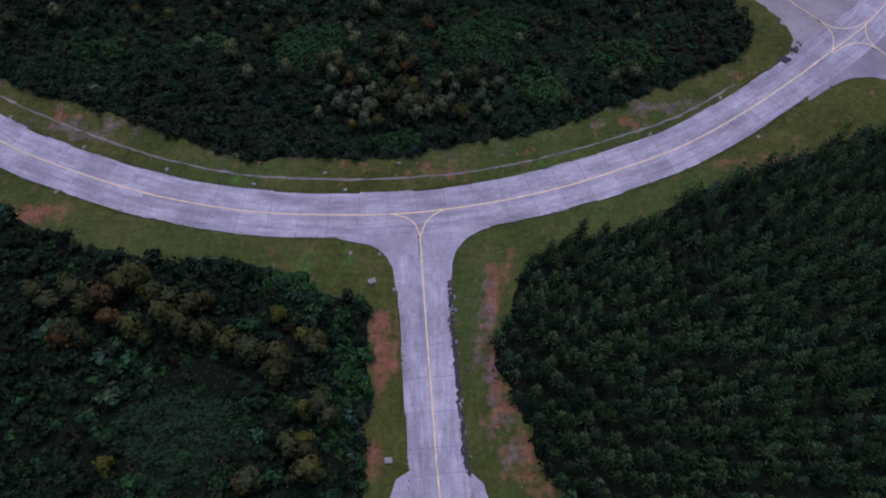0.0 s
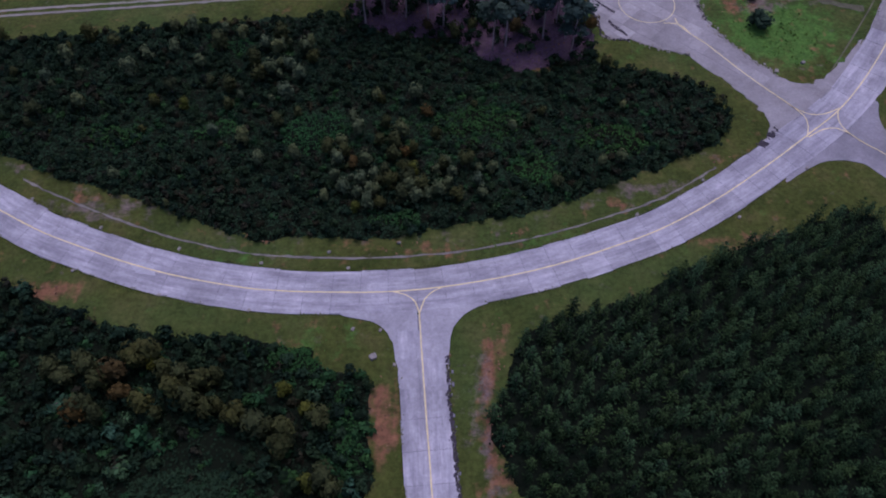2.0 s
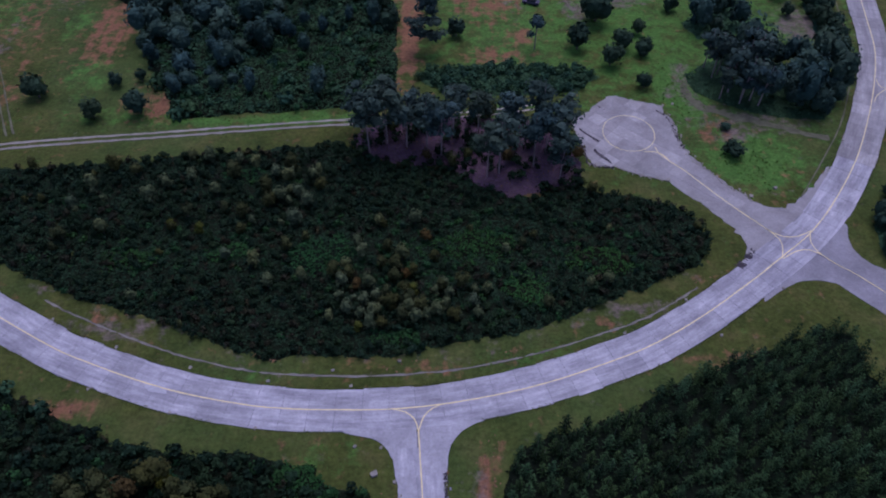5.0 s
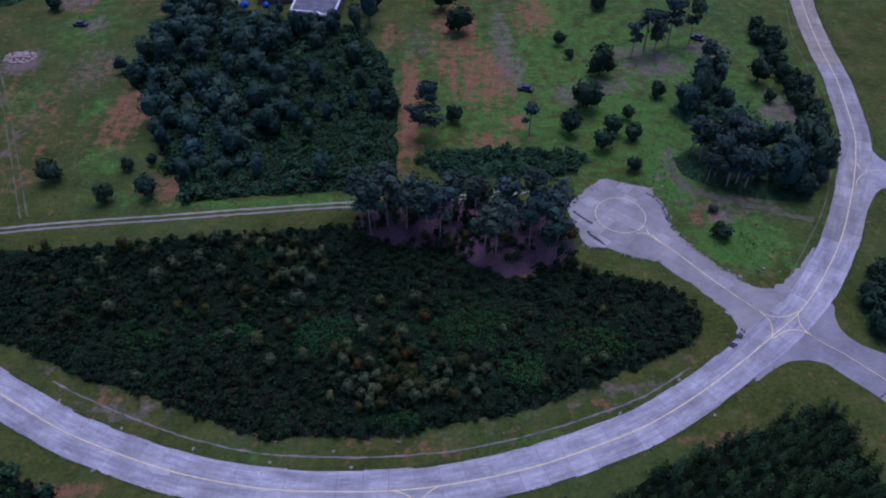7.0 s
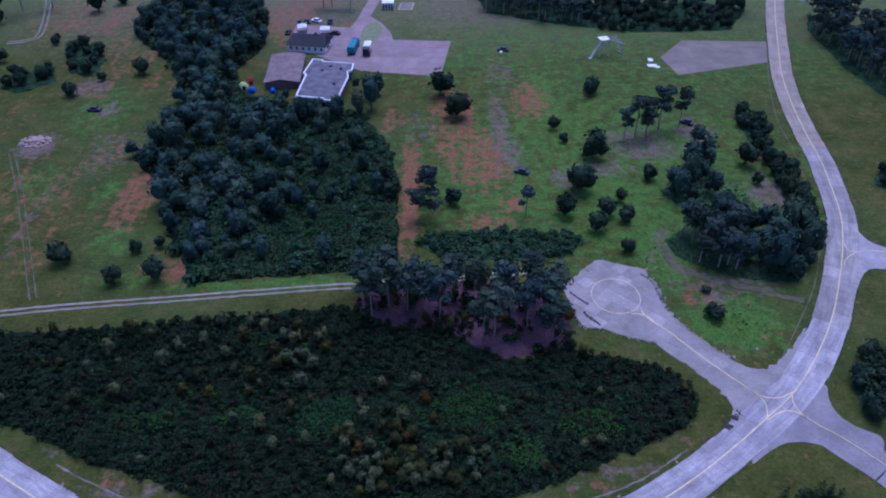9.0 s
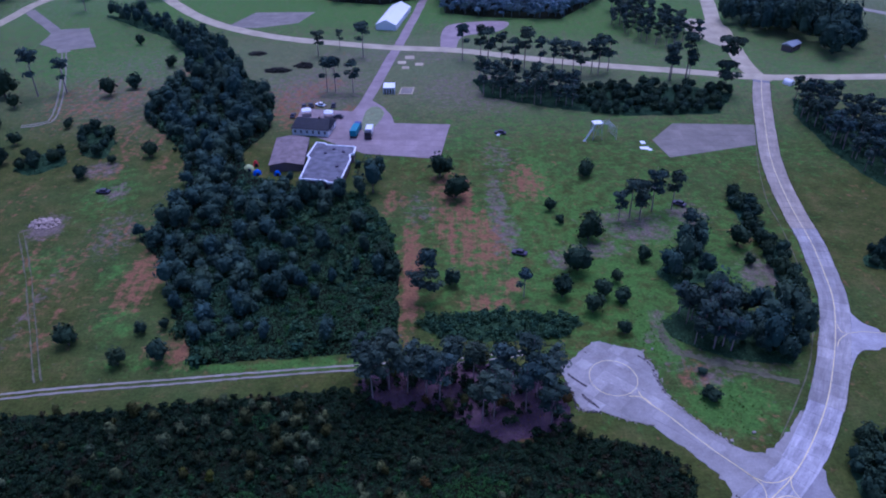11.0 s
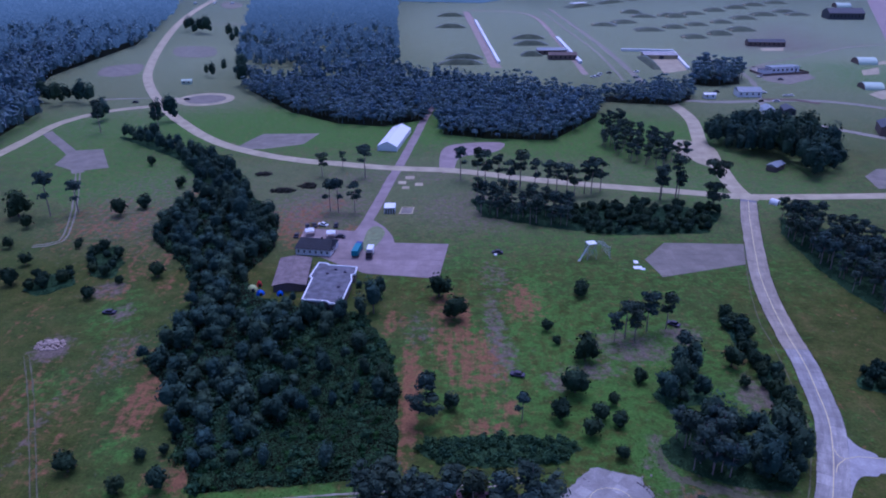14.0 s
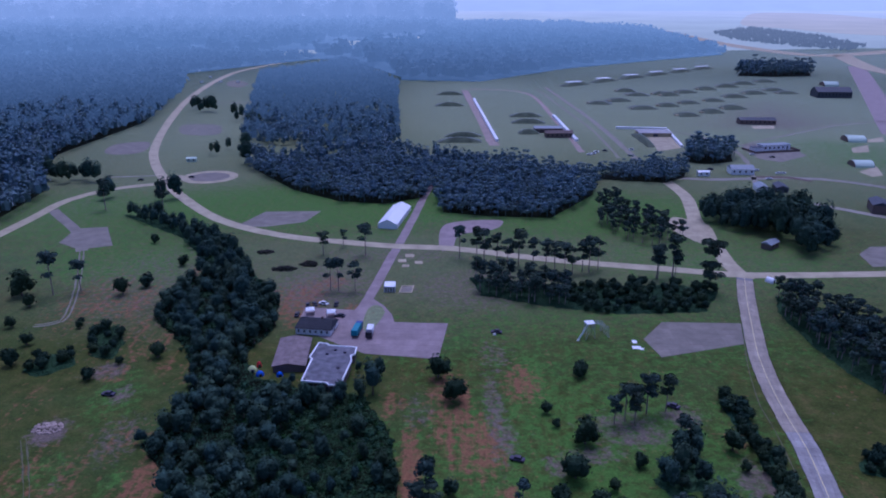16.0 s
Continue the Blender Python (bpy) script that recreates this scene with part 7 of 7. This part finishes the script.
def broken_edge(name, pts, per_m, spread, mat, label):
    line = spline(pts, 0.3)
    parts = []
    for p in line:
        for k in range(max(0, int(RNG.poisson(per_m * 0.3)))):
            s = RNG.uniform(0.12, 0.42)
            parts.append(core((p[0] + RNG.normal(0, spread), p[1] + RNG.normal(0, spread), 0.06), (s * 0.6, s, 0.12), RNG, 1))
    V, F = stack(parts)
    return tagged(new(name, np_mesh(name, V, F, mat)), label, "rubble", kind="stuff")


EDGE_DARK = plain("dark_soil_and_rubble", (0.05, 0.042, 0.045), 0.95, 0, 0.5, 3.0)
broken_edge("broken_edge", [(0.8, 40.8), (1, 37.6), (1.2, 33.8), (1.6, 30.1), (1.9, 25.8), (2.3, 21.8), (2.6, 18.6), (3.1, 16.7)], 14, 0.13, EDGE_DARK, "dark broken rubble along the concrete edge")
broken_edge("broken_edge", [(29, 114.8), (32.2, 110.9)], 9, 0.1, EDGE_DARK, "dark weed-grown crack in the pad")
broken_edge("broken_edge", [(31.1, 108.3), (33.9, 104.5)], 9, 0.1, EDGE_DARK, "dark weed-grown crack in the pad")
broken_edge("broken_edge", [(46, 120.5), (47, 119.5), (47.8, 117.6), (48.2, 113.9), (48.7, 110.6), (49.1, 108.9)], 6, 0.2, EDGE_DARK, "dark broken rubble along the pad's edge")
broken_edge("broken_edge", [(28.1, 111.9), (29, 107.8), (29.7, 104.4), (34.1, 103.2)], 5, 0.2, EDGE_DARK, "dark broken rubble along the pad's edge")
broken_edge("broken_edge", [(52.1, 78.1), (53.3, 79.7), (55.6, 81.3)], 10, 0.3, EDGE_DARK, "dark broken notch in the road's edge")
for pts, w in (([(29.1, 114.4), (31, 112.3), (32.5, 111.0)], 0.3), ([(30.9, 108.1), (32.2, 106.3), (33.9, 104.7)], 0.26), ([(27.9, 112.1), (28.4, 110.2), (29.0, 108.4)], 0.3), ([(33.7, 122.3), (34.9, 121.1)], 0.22)):
    ribbon("crack", pts, w, 0.077, EDGE_DARK, 0.5, 0.06, 0.02, turning_pad)
# dark plates just above the slabs mark the broken-out holes
for x, y, r in ((54.0, 80.3, 0.75), (52.4, 78.4, 0.85)):
    tagged(part("pothole", prism([(x + r * math.cos(k * math.tau / 9) * RNG.uniform(0.6, 1.3), y + r * math.sin(k * math.tau / 9) * RNG.uniform(0.5, 1.0)) for k in range(9)], 0.02, 0.108), EDGE_DARK, None), "dark flat patch marking a hole in the road's edge", "pothole")
part("repair_patch", prism([(-45.2, 55.6), (-43.9, 54.0), (-41.0, 53.6), (-41.6, 55.0), (-43.0, 55.9)], 0.06, 0.105), PATCH_PALE, main_road, "bleached patch of newer concrete")
broken_edge("pale_rubble", [(47.4, 122.3), (48.5, 117.6), (48.7, 112.8), (49.3, 108.5), (52.1, 102.7), (55.1, 98.3), (58.6, 94.1)], 3, 0.3, GRAVEL, "pale concrete crumbs along the pad's edge")
broken_edge("pale_rubble", [(28.9, 108.7), (30, 104), (34.1, 103.4), (39.6, 100.8), (43.8, 99.5)], 3, 0.3, GRAVEL, "pale concrete crumbs along the pad's edge")
for x, y, s in ((49.7, 122.9, 0.6), (63.9, 97.3, 0.7), (58.7, 95.1, 0.8), (44.0, 99.6, 0.7)):
    stone(x, y, s, GRAVEL, "pale rough stone beside the turning pad")
broken_edge("rubble", [(0.8, 40.8), (1, 37.6), (1.2, 33.8), (1.6, 30.1), (1.9, 25.8), (2.3, 21.8), (2.6, 18.6), (3.1, 16.7)], 2, 0.25, RUBBLE, "grey concrete crumbs along the edge")


RUBBLE_PALE = plain("pale_sandy_rubble", (0.4, 0.31, 0.25), 0.95, 0, 0.35, 1.0)
stones = []
for k in range(150):
    a, d = RNG.uniform(0, math.tau), math.sqrt(RNG.uniform())
    s = RNG.uniform(0.2, 0.6)
    stones.append(core((-115.7 + 4.6 * d * math.cos(a), 180.4 + 3.4 * d * math.sin(a), 0.7 * (1 - d) + 0.05), (s, s * RNG.uniform(0.6, 1.2), s * 0.6), RNG, 1))
tagged(new("rubble_heap", np_mesh("rubble_heap", *stack(stones), RUBBLE_PALE)), "low heap of pale sandy rubble on the heath", "rubble", kind="stuff")


def edge_weeds(name, pts, sides, per_m, spread, mat, label):
    """Grass and weeds creeping over the edges of the concrete."""
    l0 = spline(pts, 0.25)
    off = offsets(l0)
    q = np.concatenate([l0 + off * (sd + RNG.normal(0, spread, (len(l0), 1))) for sd in sides for k in range(per_m)])
    q += RNG.normal(0, 0.1, q.shape)
    keep = (heave(q, 0.4) > 0.42) & ~inside([(-16, 44), (8, 44), (8, 49), (-16, 49)], q) & ~inside([(50, 70), (78, 70), (78, 100), (50, 100)], q) & ~inside([(93, 114), (112, 114), (112, 142), (93, 142)], q)
    q = q[keep]
    N = np.stack([RNG.normal(0, 0.5, len(q)), RNG.normal(0, 0.5, len(q)), np.ones(len(q))], 1)
    N /= np.linalg.norm(N, axis=1)[:, None]
    V, F = cards(np.concatenate([q, RNG.uniform(0.08, 0.2, (len(q), 1))], 1), N, 0.13, RNG)
    return tagged(new(name, np_mesh(name, V, F, mat)), label, "weeds", kind="stuff")


WEEDS = leaf_material("verge_weeds", (0.07, 0.085, 0.018), (0.12, 0.12, 0.03), 0.4, 0.03)
edge_weeds("edge_weeds", MAIN, (-3.75, 3.75), 2, 0.16, WEEDS, "olive grass creeping over the road's edge")
edge_weeds("edge_weeds", BRANCH[2:], (-3.4, 3.4), 2, 0.16, WEEDS, "olive grass creeping over the road's edge")
